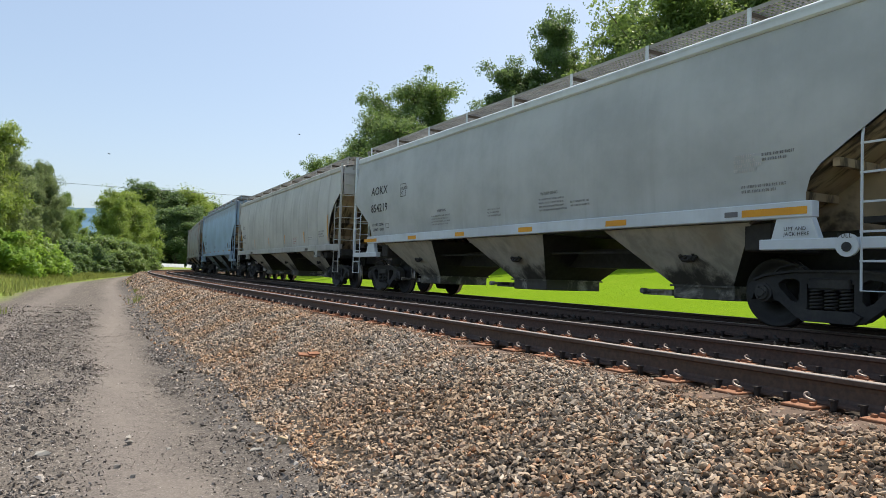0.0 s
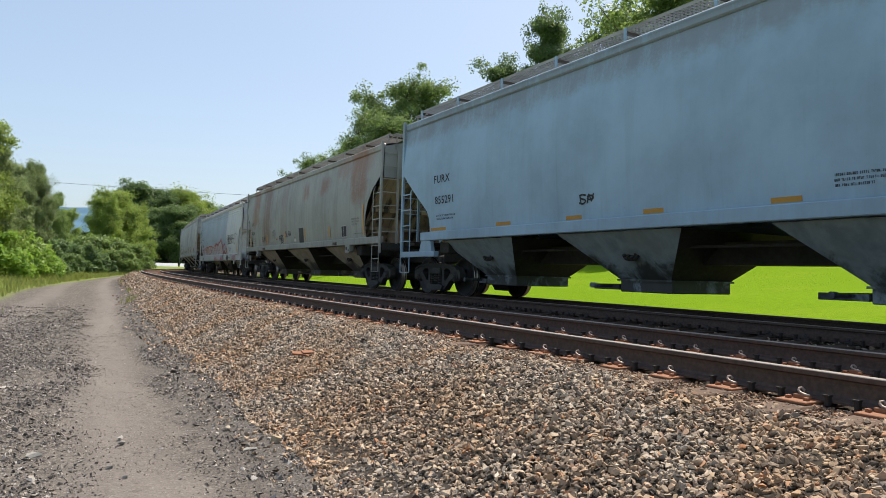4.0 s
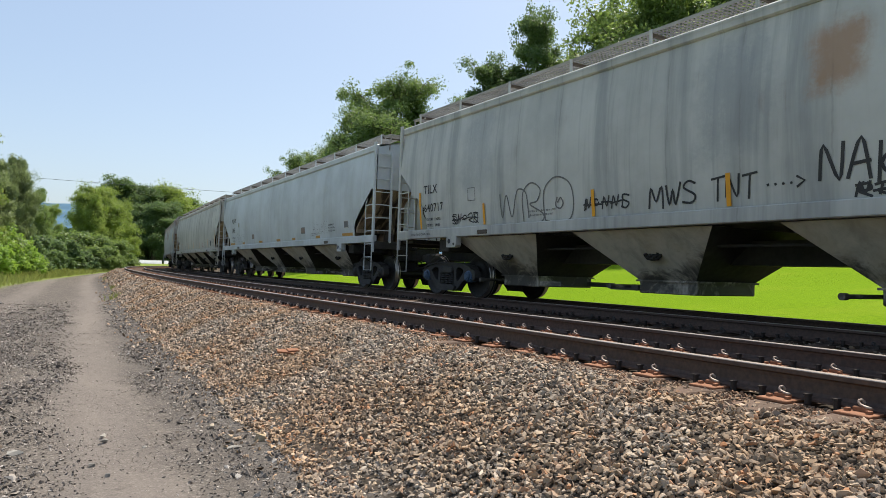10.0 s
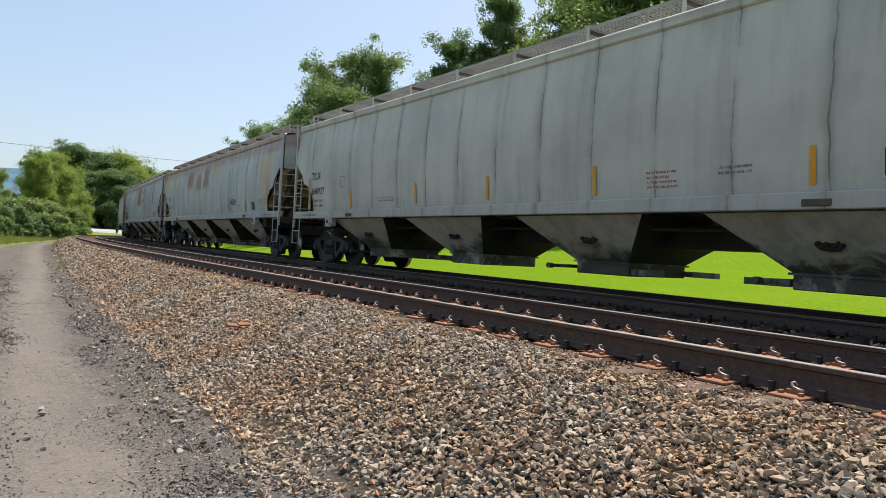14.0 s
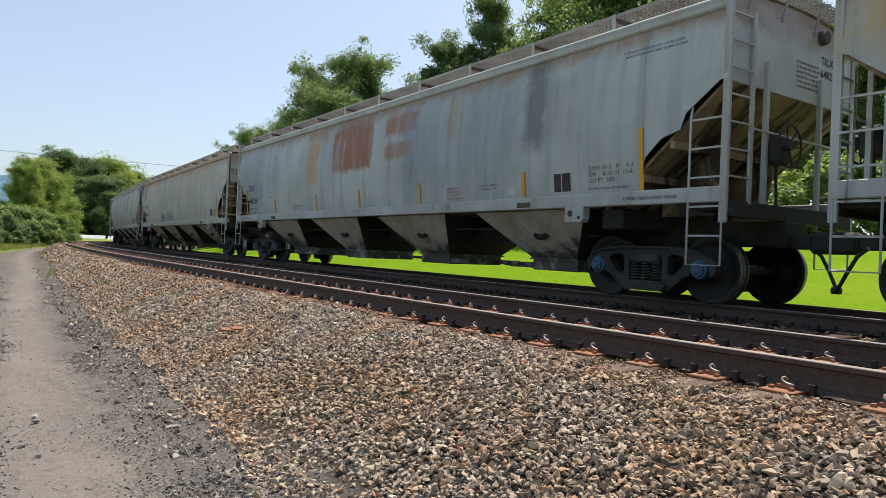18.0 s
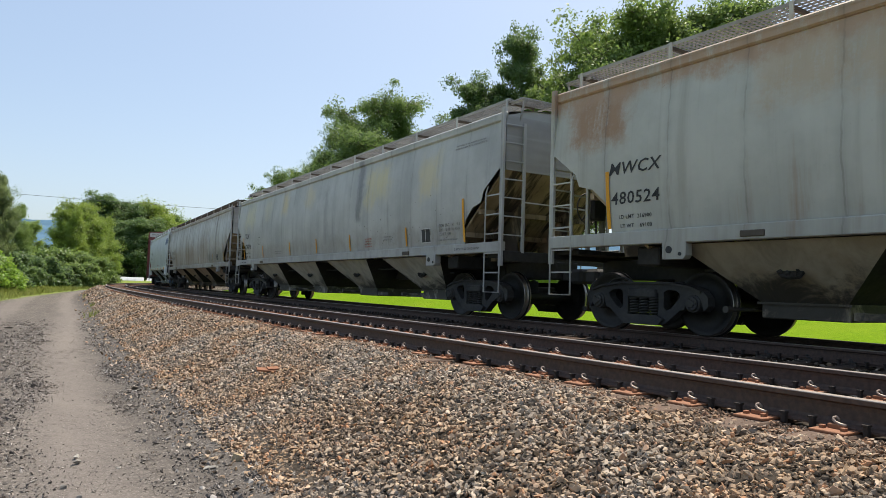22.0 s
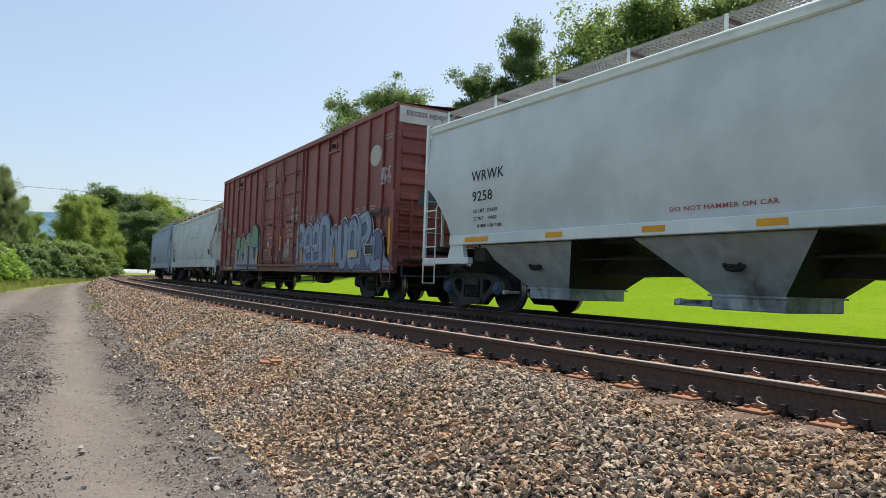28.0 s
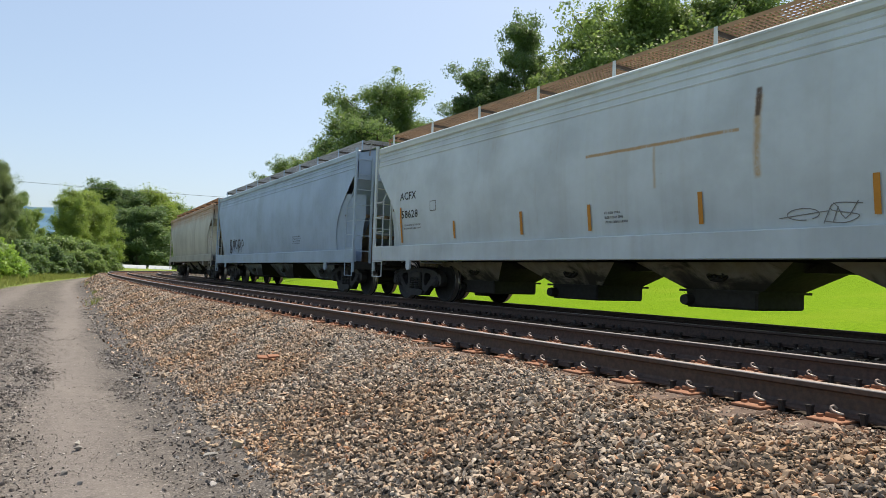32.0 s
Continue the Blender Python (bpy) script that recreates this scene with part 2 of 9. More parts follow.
    h = n.mix(n.step(rw, 2.25, 2.6), n.math("SUBTRACT", 1.0, pebd), n.math("ADD", n.math("MULTIPLY", fine, 0.5), n.math("MULTIPLY", mid, 0.9)))
    n.bump(h, 0.7, 0.02)
    return n.done(c, 0.95, 0.0, 0.05)


def rail_material():
    n = Nodes("rail steel")
    v = n.coord()
    fine = n.noise(v, 30, 4)
    c = n.mix(n.step(fine, 0.3, 0.7), (0.05, 0.03, 0.023), (0.09, 0.053, 0.038))
    top = n.step(n.axis(v, "Z"), -0.008, -0.002)
    c = n.mix(top, c, (0.34, 0.30, 0.275))
    n.bump(fine, 0.15, 0.002)
    return n.done(c, n.mix(top, (0.75, 0.75, 0.75), (0.42, 0.42, 0.42)), n.math("MULTIPLY", top, 0.7))


def car_paint(name, base, streak=0.3, streak_color=(0.12, 0.11, 0.10), rust=0.0, rust_color=(0.17, 0.075, 0.04), soot=0.3, patches=(), seed=0.0, gloss=0.5, seams=0.0, pitch=1.16):
    """Weathered car paint: blotches, vertical wash streaks, rust, road dirt, and marks of their own shape.
    patches: (x0, x1, z0, z1, colour, strength, softness)."""
    base = tuple(min(0.78, x * 1.25) for x in base)
    n = Nodes(name)
    flat = n.coord((1, 1, 1), (seed * 7.3, 0, seed * 3.1))
    tall = n.coord((2.2, 0.2, 0.16), (seed * 11.7, 0, seed))
    thin = n.coord((9.0, 0.2, 0.25), (seed * 5.7, 0, seed))
    blot, fine = n.noise(flat, 0.8, 5, 0.6), n.noise(flat, 22, 5, 0.7)
    st, st2 = n.noise(tall, 1.0, 5, 0.62, 0.25), n.noise(thin, 1.0, 4, 0.6, 0.2)
    c = n.mix(n.step(blot, 0.32, 0.72), tuple(x * 1.03 for x in base), tuple(x * 0.8 for x in base))
    c = n.mix(n.math("MULTIPLY", n.step(st, 0.48, 0.72), streak), c, streak_color)
    c = n.mix(n.math("MULTIPLY", n.step(st2, 0.55, 0.75), streak * 0.55), c, streak_color)
    c = n.mix(n.math("MULTIPLY", n.step(st, 0.45, 0.28), streak * 0.45), c, tuple(min(x * 1.25, 0.8) for x in base))
    raw = n.coord()
    px, pz = n.axis(raw, "X"), n.axis(raw, "Z")
    wob = n.math("MULTIPLY", n.math("SUBTRACT", n.noise(flat, 1.7, 6, 0.75), 0.5), 2.6)
    for x0, x1, z0, z1, col, k, soft in patches:
        ax, az = n.math("ADD", px, n.math("MULTIPLY", wob, soft)), n.math("ADD", pz, n.math("MULTIPLY", wob, soft))
        e = 1.1 * soft + 0.01
        m = n.math("MULTIPLY", n.step(ax, x0 - e / 2, x0 + e / 2), n.step(ax, x1 + e / 2, x1 - e / 2))
        m = n.math("MULTIPLY", m, n.math("MULTIPLY", n.step(az, z0 - e / 2, z0 + e / 2), n.step(az, z1 + e / 2, z1 - e / 2)))
        m = n.math("MULTIPLY", m, n.step(n.math("ADD", n.noise(n.coord((4.5, 0.3, 0.7), (x0, 0, seed)), 1.0, 5, 0.7), n.math("MULTIPLY", n.math("SUBTRACT", fine, 0.5), 0.4)), 0.30, 0.54, 0.45, 1.0))
        c = n.mix(n.math("MULTIPLY", m, k), c, tuple(x * 1.25 for x in col))
    if rust:
        a = n.step(n.math("ADD", n.noise(tall, 1.6, 6, 0.7, 0.5), n.math("MULTIPLY", blot, 0.5)), 0.92 - 0.33 * rust, 1.22 - 0.33 * rust)
        c = n.mix(n.math("MULTIPLY", a, min(1.0, 0.55 + 0.4 * rust)), c, rust_color)
        spots = n.step(n.noise(flat, 7, 5, 0.75), 0.72 - 0.08 * rust, 0.78)
        c = n.mix(n.math("MULTIPLY", spots, 0.8), c, tuple(x * 0.7 for x in rust_color))
    if seams:
        # dirt and painted-in shadow along the upright seams between the sheets
        wave = n.math("MULTIPLY", n.math("SUBTRACT", n.noise(n.coord((0.3, 0.1, 2.5), (seed, 0, 0)), 1.0, 3), 0.5), 0.09)
        cell = n.math("FRACT", n.math("ADD", n.math("DIVIDE", n.math("ADD", px, wave), pitch), 100.5))
        near = n.math("ABSOLUTE", n.math("SUBTRACT", cell, 0.5))
        fade = n.step(n.noise(n.coord((0.9, 0.1, 0.8), (seed * 3, 0, 0)), 1.0, 4, 0.7), 0.32, 0.62)
        line = n.math("MAXIMUM", n.step(near, 0.016, 0.006), n.math("MULTIPLY", n.step(near, 0.10, 0.0), 0.4))
        c = n.mix(n.math("MULTIPLY", n.math("MULTIPLY", line, fade), seams), c, (0.075, 0.065, 0.055))
    low = n.math("ADD", n.step(pz, 2.2, 1.1, 0.0, 0.55), n.math("MULTIPLY", n.math("SUBTRACT", st2, 0.5), 0.5))
    c = n.mix(n.math("MULTIPLY", n.step(low, 0.12, 0.75), soot), c, (0.13, 0.115, 0.10))
    c = n.mix(n.math("MULTIPLY", n.step(fine, 0.62, 0.8), 0.18), c, (0.06, 0.055, 0.05))
    n.bump(n.math("ADD", n.math("MULTIPLY", fine, 0.12), n.noise(n.coord((1.2, 0.1, 0.4)), 1.0, 2)), 0.12, 0.03)
    return n.done(c, n.step(fine, 0.3, 0.8, gloss - 0.08, gloss + 0.15), 0.0, 0.4)


def chute_material(name, base, dark=(0.03, 0.027, 0.024), much=0.5):
    """Hopper outlets: dusty paint with black smears of spilt grease and soot."""
    n = Nodes(name)
    v = n.coord()
    tall = n.coord((2.6, 2.6, 0.5))
    blot, fine, st = n.noise(v, 1.5, 6, 0.68, 0.6), n.noise(v, 24, 5, 0.7), n.noise(tall, 1.3, 5, 0.65, 0.4)
    c = n.mix(n.step(st, 0.35, 0.7), tuple(min(0.7, x * 1.35) for x in base), tuple(x * 0.9 for x in base))
    c = n.mix(n.step(n.noise(v, 0.9, 4), 0.5, 0.66, 0.0, 0.5), c, tuple(x * y for x, y in zip(base, (1.0, 0.86, 0.7))))
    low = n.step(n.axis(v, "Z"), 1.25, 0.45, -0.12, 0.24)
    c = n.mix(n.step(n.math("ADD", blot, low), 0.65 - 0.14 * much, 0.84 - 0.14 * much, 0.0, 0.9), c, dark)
    c = n.mix(n.step(fine, 0.6, 0.8, 0.0, 0.25), c, dark)
    n.bump(fine, 0.15, 0.01)
    return n.done(c, n.step(blot, 0.4, 0.7, 0.75, 0.5), 0.0, 0.35)


M_GROUND = ground_material()
M_RAIL = rail_material()
M_TIE = plain("weathered tie wood", (0.10, 0.062, 0.042), (0.17, 0.10, 0.066), 0.9, 0, 12, 0.6)
M_PLATE = plain("rusted tie plate", (0.30, 0.13, 0.065), (0.22, 0.10, 0.055), 0.85, 0.1, 18, 0.4)
M_CLIP = plain("worn clip steel", (0.42, 0.36, 0.31), (0.28, 0.21, 0.17), 0.55, 0.4, 20, 0.2)
M_SPIKE = plain("dark spike iron", (0.035, 0.028, 0.024), (0.06, 0.042, 0.034), 0.8, 0.3, 20, 0.2)
M_TRUCK = plain("grimy cast steel", (0.026, 0.026, 0.028), (0.062, 0.058, 0.054), 0.75, 0.2, 6, 0.3)
M_WHEEL = plain("oily wheel steel", (0.014, 0.0135, 0.013), (0.034, 0.031, 0.028), 0.6, 0.4, 6, 0.25)
M_TREAD = plain("bright wheel tread", (0.40, 0.37, 0.34), (0.28, 0.25, 0.22), 0.35, 0.9, 10, 0.1)
M_BLUECAP = plain("blue bearing cap", (0.06, 0.13, 0.25), (0.05, 0.09, 0.15), 0.6, 0.1, 12, 0.2)
# darker copy of the tie plate: the train's shade put into the colour
M_SHADEPLATE = plain("tie plate in painted shade", (0.05, 0.038, 0.03), (0.08, 0.055, 0.042), 0.85, 0.1, 18, 0.4)
# soot on the underframe; on the chutes' end faces it paints in shade
M_SOOT_SHADE = plain("sooty underframe and shaded chute ends", (0.016, 0.015, 0.014), (0.042, 0.037, 0.031), 0.85, 0.0, 3, 0.3)
M_GRIME = plain("brown grime on steel", (0.06, 0.048, 0.037), (0.12, 0.098, 0.077), 0.85, 0.0, 3, 0.3)
M_ORANGE = plain("orange reflector", (0.82, 0.36, 0.01), (0.72, 0.30, 0.012), 0.5, 0, 9, 0.05)
M_BLACK = plain("black stencil paint", (0.025, 0.025, 0.028), (0.045, 0.044, 0.046), 0.7, 0, 12, 0.05)
M_WHITE = plain("white stencil paint", (0.62, 0.60, 0.58), (0.5, 0.48, 0.47), 0.7, 0, 12, 0.05)
M_GREYMARK = plain("faded grey lettering", (0.16, 0.155, 0.155), (0.22, 0.215, 0.21), 0.8, 0, 12, 0.05)
M_RED = plain("red lettering", (0.42, 0.08, 0.07), (0.33, 0.07, 0.06), 0.7, 0, 12, 0.05)
M_GRATE = plain("galvanised grating", (0.42, 0.40, 0.375), (0.30, 0.28, 0.26), 0.7, 0.3, 6, 0.1)
M_GRATE_RUST = plain("rusted grating", (0.42, 0.26, 0.15), (0.30, 0.19, 0.115), 0.85, 0.1, 6, 0.1)

# ---- builders ----
def mesh_from(name, verts, faces, material=None, smooth=False):
    me = bpy.data.meshes.new(name)
    me.from_pydata([tuple(v) for v in verts], [], faces)
    if smooth:
        me.shade_smooth()
    if material:
        me.materials.append(material)
    return me


def thing(name, me=None, m=None, parent=None, label="", category="", group="", kind=""):
    ob = new(name, me)
    if parent:
        ob.parent = parent
    if m is not None:
        ob.matrix_basis = m
    return tagged(ob, label, category, group, kind)


def close(bm, name, material=None, smooth=False):
    bmesh.ops.recalc_face_normals(bm, faces=bm.faces)
    me = bpy.data.meshes.new(name)
    bm.to_mesh(me)
    bm.free()
    if smooth:
        me.shade_smooth()
    if material:
        me.materials.append(material)
    return me


def part(name, bm, material, parent, label="", smooth=False):
    return thing(name, close(bm, name, material, smooth), None, parent, label)


def add_box(bm, x0, x1, y0, y1, z0, z1, m=None, bevel=0.0):
    vs = [bm.verts.new(p) for p in ((x0, y0, z0), (x1, y0, z0), (x1, y1, z0), (x0, y1, z0), (x0, y0, z1), (x1, y0, z1), (x1, y1, z1), (x0, y1, z1))]
    fs = [bm.faces.new([vs[i] for i in q]) for q in ((3, 2, 1, 0), (4, 5, 6, 7), (0, 1, 5, 4), (1, 2, 6, 5), (2, 3, 7, 6), (3, 0, 4, 7))]
    if bevel:
        out = bmesh.ops.bevel(bm, geom=list({e for f in fs for e in f.edges}), offset=bevel, segments=1, affect="EDGES")
        vs = list({v for f in out["faces"] for v in f.verts} | {v for v in vs if v.is_valid})
    if m is not None:
        bmesh.ops.transform(bm, matrix=m, verts=vs)


def add_bar(bm, a, b, w, h=None):
    """A square bar from a to b."""
    a, b = Vector(a), Vector(b)
    h = h or w
    d = b - a
    q = d.to_track_quat("X", "Z").to_matrix().to_4x4()
    add_box(bm, 0, d.length, -w / 2, w / 2, -h / 2, h / 2, Matrix.Translation(a) @ q)


def add_tube(bm, pts, r, n=6, caps=True):
    """A round tube along a path."""
    pts = [Vector(p) for p in pts]
    rings = []
    for i, p in enumerate(pts):
        d = (pts[min(i + 1, len(pts) - 1)] - pts[max(i - 1, 0)]).normalized()
        u = d.orthogonal().normalized() if i == 0 else (u - d * u.dot(d)).normalized()
        v = d.cross(u)
        rings.append([bm.verts.new(p + (u * math.cos(k) + v * math.sin(k)) * r) for k in (2 * math.pi * j / n for j in range(n))])
    for a, b in zip(rings, rings[1:]):
        for j in range(n):
            bm.faces.new((a[j], a[(j + 1) % n], b[(j + 1) % n], b[j]))
    if caps:
        bm.faces.new(rings[0][::-1])
        bm.faces.new(rings[-1])


def add_lathe(bm, prof, n=24, m=None):
    """Turns (radius, y) pairs round the y axis."""
    made, rings = [], []
    for r, y in prof:
        ring = [bm.verts.new((r * math.cos(k), y, r * math.sin(k))) for k in (2 * math.pi * j / n for j in range(n))] if r > 1e-5 else [bm.verts.new((0, y, 0))]
        rings.append(ring)
        made += ring
    for a, b in zip(rings, rings[1:]):
        for j in range(n):
            if len(a) == 1 and len(b) == 1:
                continue
            if len(a) == 1:
                bm.faces.new((a[0], b[j], b[(j + 1) % n]))
            elif len(b) == 1:
                bm.faces.new((a[j], b[0], a[(j + 1) % n]))
            else:
                bm.faces.new((a[j], b[j], b[(j + 1) % n], a[(j + 1) % n]))
    if m is not None:
        bmesh.ops.transform(bm, matrix=m, verts=made)


def add_slab(bm, poly, y0, y1):
    """A plate: a polygon in x and z, thick from y0 to y1."""
    a = [bm.verts.new((x, y0, z)) for x, z in poly]
    b = [bm.verts.new((x, y1, z)) for x, z in poly]
    k = len(poly)
    bm.faces.new(a)
    bm.faces.new(b[::-1])
    for i in range(k):
        bm.faces.new((a[i], b[i], b[(i + 1) % k], a[(i + 1) % k]))


rng = np.random.default_rng(5)

# ---- ground: one sheet that reaches the horizon ----
def build_ground():
    rr = [-626, -500, -350, -250, -200, -150, -120] + list(np.arange(-100, -26, 4.0)) + list(np.arange(-26, 10, 0.3)) + list(np.arange(10, 40, 2.0)) \
        + [45, 55, 70, 90, 120, 160, 220, 300, 450, 700, 1100, 1800, 3000]
    ss = list(np.arange(-60, 0, 3.0)) + list(np.arange(0, 40, 0.5)) + list(np.arange(40, 150, 2.0))
    full = 2 * math.pi * R_TRAIN
    ss += list(np.linspace(150, full - 60, 110)[:-1])
    verts, faces = [], []
    for s in ss:
        near = s < 150
        for r in rr:
            a = TH0 - s / R_TRAIN
            p = Vector((CX + (R1 + r) * math.cos(a), CY + (R1 + r) * math.sin(a), 0))
            r = outside(p.x, p.y)
            p.z = level(r, s) if near else lerp(r, PROFILE)
            if -7 < r < 8 and near:
                p.z += 0.035 * noise.noise(Vector((p.x * 0.9, p.y * 0.9, 0))) + 0.014 * noise.noise(Vector((p.x * 4, p.y * 4, 3)))
            elif r < -8:
                p.z += 0.10 * noise.noise(Vector((p.x * 0.08, p.y * 0.08, 1)))
            else:
                p.z += 0.25 * noise.noise(Vector((p.x * 0.1, p.y * 0.1, 7)))
            verts.append(p)
    k, c = len(rr), len(ss)
    for i in range(c):
        j = (i + 1) % c
        for q in range(k - 1):
            faces.append((i * k + q, i * k + q + 1, j * k + q + 1, j * k + q))
    tagged(new("ground", mesh_from("ground", verts, faces, M_GROUND, True)), "gravel road, ballast shoulder and mown lawn along a railway", "ground", kind="structure")


build_ground()


# ---- the two tracks ----
RAIL_PROFILE = [(-0.036, -0.004), (-0.033, 0.0), (0.033, 0.0), (0.036, -0.004), (0.036, -0.032), (0.012, -0.045), (0.0085, -0.07), (0.009, -0.13),
                (0.02, -0.152), (0.072, -0.166), (0.072, -0.178), (-0.072, -0.178), (-0.072, -0.166), (-0.02, -0.152), (-0.009, -0.13), (-0.0085, -0.07), (-0.012, -0.045), (-0.036, -0.032)]


def rail_mesh(r):
    ss = list(np.arange(-300, -60, 6.0)) + list(np.arange(-60, 0, 2.0)) + list(np.arange(0, 60, 1.0)) + list(np.arange(60, 170, 2.0)) + list(np.arange(170, 371, 5.0))
    verts = [polar(r + dx, s, z) for s in ss for dx, z in RAIL_PROFILE]
    k = len(RAIL_PROFILE)
    faces = [(i * k + q, i * k + (q + 1) % k, (i + 1) * k + (q + 1) % k, (i + 1) * k + q) for i in range(len(ss) - 1) for q in range(k)]
    return mesh_from("rail", verts, faces, M_RAIL)


def tie_mesh(seed):
    r = random.Random(seed)
    bm = bmesh.new()
    add_box(bm, -0.115, 0.115, -1.35, 1.35, -0.37, -0.192)
    for v in bm.verts:
        v.co += Vector((r.uniform(-0.012, 0.012), r.uniform(-0.05, 0.05), r.uniform(-0.006, 0.0)))
    bmesh.ops.bevel(bm, geom=bm.edges[:], offset=0.012, segments=1, affect="EDGES")
    return close(bm, "tie", M_TIE)


def plate_mesh(material):
    bm = bmesh.new()
    add_box(bm, -0.10, 0.10, -0.235, 0.235, -0.194, -0.176, bevel=0.004)
    for y in (-0.105, 0.105):
        add_box(bm, -0.05, 0.05, y - 0.018, y + 0.018, -0.178, -0.15, bevel=0.004)
    for x in (-0.06, 0.06):
        for y in (-0.155, 0.155):
            add_box(bm, x - 0.013, x + 0.013, y - 0.016, y + 0.016, -0.178, -0.158)
    return close(bm, "tie_plate", material)


def clip_mesh(material):
    bm = bmesh.new()
    pts = [(0.075, 0.0, -0.155), (0.03, 0.004, -0.150), (-0.02, 0.012, -0.138), (-0.045, 0.02, -0.118), (-0.048, 0.032, -0.100), (-0.03, 0.045, -0.094), (-0.012, 0.05, -0.112), (-0.02, 0.05, -0.14)]
    add_tube(bm, [(x * 0.66, y * 0.8, -0.152 + (z + 0.152) * 0.6) for x, y, z in pts], 0.009, 5)
    return close(bm, "rail_clip", material, True)


def anchor_mesh():
    bm = bmesh.new()
    add_box(bm, -0.014, 0.014, -0.022, 0.022, -0.20, -0.13, bevel=0.006)
    add_box(bm, -0.018, 0.018, -0.028, 0.02, -0.14, -0.128)
    return close(bm, "rail_anchor", M_SPIKE)


TIES = [tie_mesh(i) for i in range(6)]
PLATE, CLIP, ANCHOR = plate_mesh(M_PLATE), clip_mesh(M_CLIP), anchor_mesh()
# plates and clips in dark colours that stand for the shade under the train
PLATE_DARK, CLIP_DARK = plate_mesh(M_SHADEPLATE), clip_mesh(M_TRUCK)


def build_track(r_out, label, upto, plate, clip):
    """Two rails on ties, with the outer one at r_out. Ties up to a distance are single parts; the rest is one piece."""
    base = thing("railway_track", None, None, None, label, "railway track", kind="structure")
    for r in (r_out, r_out - GAUGE):
        thing("rail", rail_mesh(r), None, base, "brown steel rail with a polished head")
    mid = r_out - GAUGE / 2
    rnd = random.Random(int(-r_out * 10) + 3)
    far_v, far_f = [], []
    n0 = int(-60 / TIE_STEP)
    for i in range(n0, int(200 / TIE_STEP)):
        s = i * TIE_STEP + rnd.uniform(-0.03, 0.03)
        m = along(mid, s, rnd.uniform(-0.004, 0.004), rnd.uniform(-0.8, 0.8)) @ pose(0, rnd.uniform(-0.06, 0.06), 0)
        pieces = [("tie", rnd.choice(TIES), m)]
        for side in (-1, 1):
            rm = along(r_out if side < 0 else r_out - GAUGE, s)
            pieces.append(("tie_plate", plate, rm))
            if s < 60:
                for f in (0, 180):
                    pieces.append(("rail_clip", clip, rm @ pose(0, 0, 0, 0, 0, f) @ pose(rnd.uniform(-0.01, 0.01), -0.118, 0.004)))
                    if s < 40:
                        for ax in (-0.155, 0.15):
                            if rnd.random() < 0.85:
                                pieces.append(("rail_anchor", ANCHOR, rm @ pose(0, 0, 0, 0, 0, f) @ pose(ax, -0.085, 0)))
        for name, me, pm in pieces:
            if -1 < s < upto:
                thing(name, me, pm, base)
            else:
                k = len(far_v)
                far_v += [pm @ v.co for v in me.vertices]
                far_f += [(tuple(k + q for q in p.vertices), 0 if name == "tie" else 1 if name == "tie_plate" else 2 if name == "rail_clip" else 3) for p in me.polygons]
    me = mesh_from("distant_ties", far_v, [f for f, _ in far_f])
    for mt in (M_TIE, plate.materials[0], clip.materials[0], M_SPIKE):
        me.materials.append(mt)
    me.polygons.foreach_set("material_index", [q for _, q in far_f])
    thing("distant_ties", me, None, base, "ties, plates and clips farther up the line", kind="stuff")
    return base


build_track(0.0, "empty railway track with brown rails and rusty tie plates", 18, PLATE, CLIP)
build_track(-4.22, "railway track under the train, plates and clips coloured dark for shade", 12, PLATE_DARK, CLIP_DARK)


# ---- loose stone ----
def stone_templates(count, points, seed):
    """Broken stone: sharp hulls of a few points."""
    r = np.random.default_rng(seed)
    out = []
    for _ in range(count):
        bm = bmesh.new()
        p = r.normal(size=(points, 3))
        p /= np.linalg.norm(p, axis=1)[:, None]
        p *= r.uniform(0.8, 1.12, size=(points, 1))
        for q in p:
            bm.verts.new(q)
        bmesh.ops.convex_hull(bm, input=bm.verts[:])
        bmesh.ops.triangulate(bm, faces=bm.faces[:])
        loose = [v for v in bm.verts if not v.link_faces]
        bmesh.ops.delete(bm, geom=loose, context="VERTS")
        bm.verts.index_update()
        out.append((np.array([v.co[:] for v in bm.verts]), np.array([[v.index for v in f.verts] for f in bm.faces])))
        bm.free()
    return out


STONES = stone_templates(40, 11, 2)
CHIPS = stone_templates(24, 7, 6)


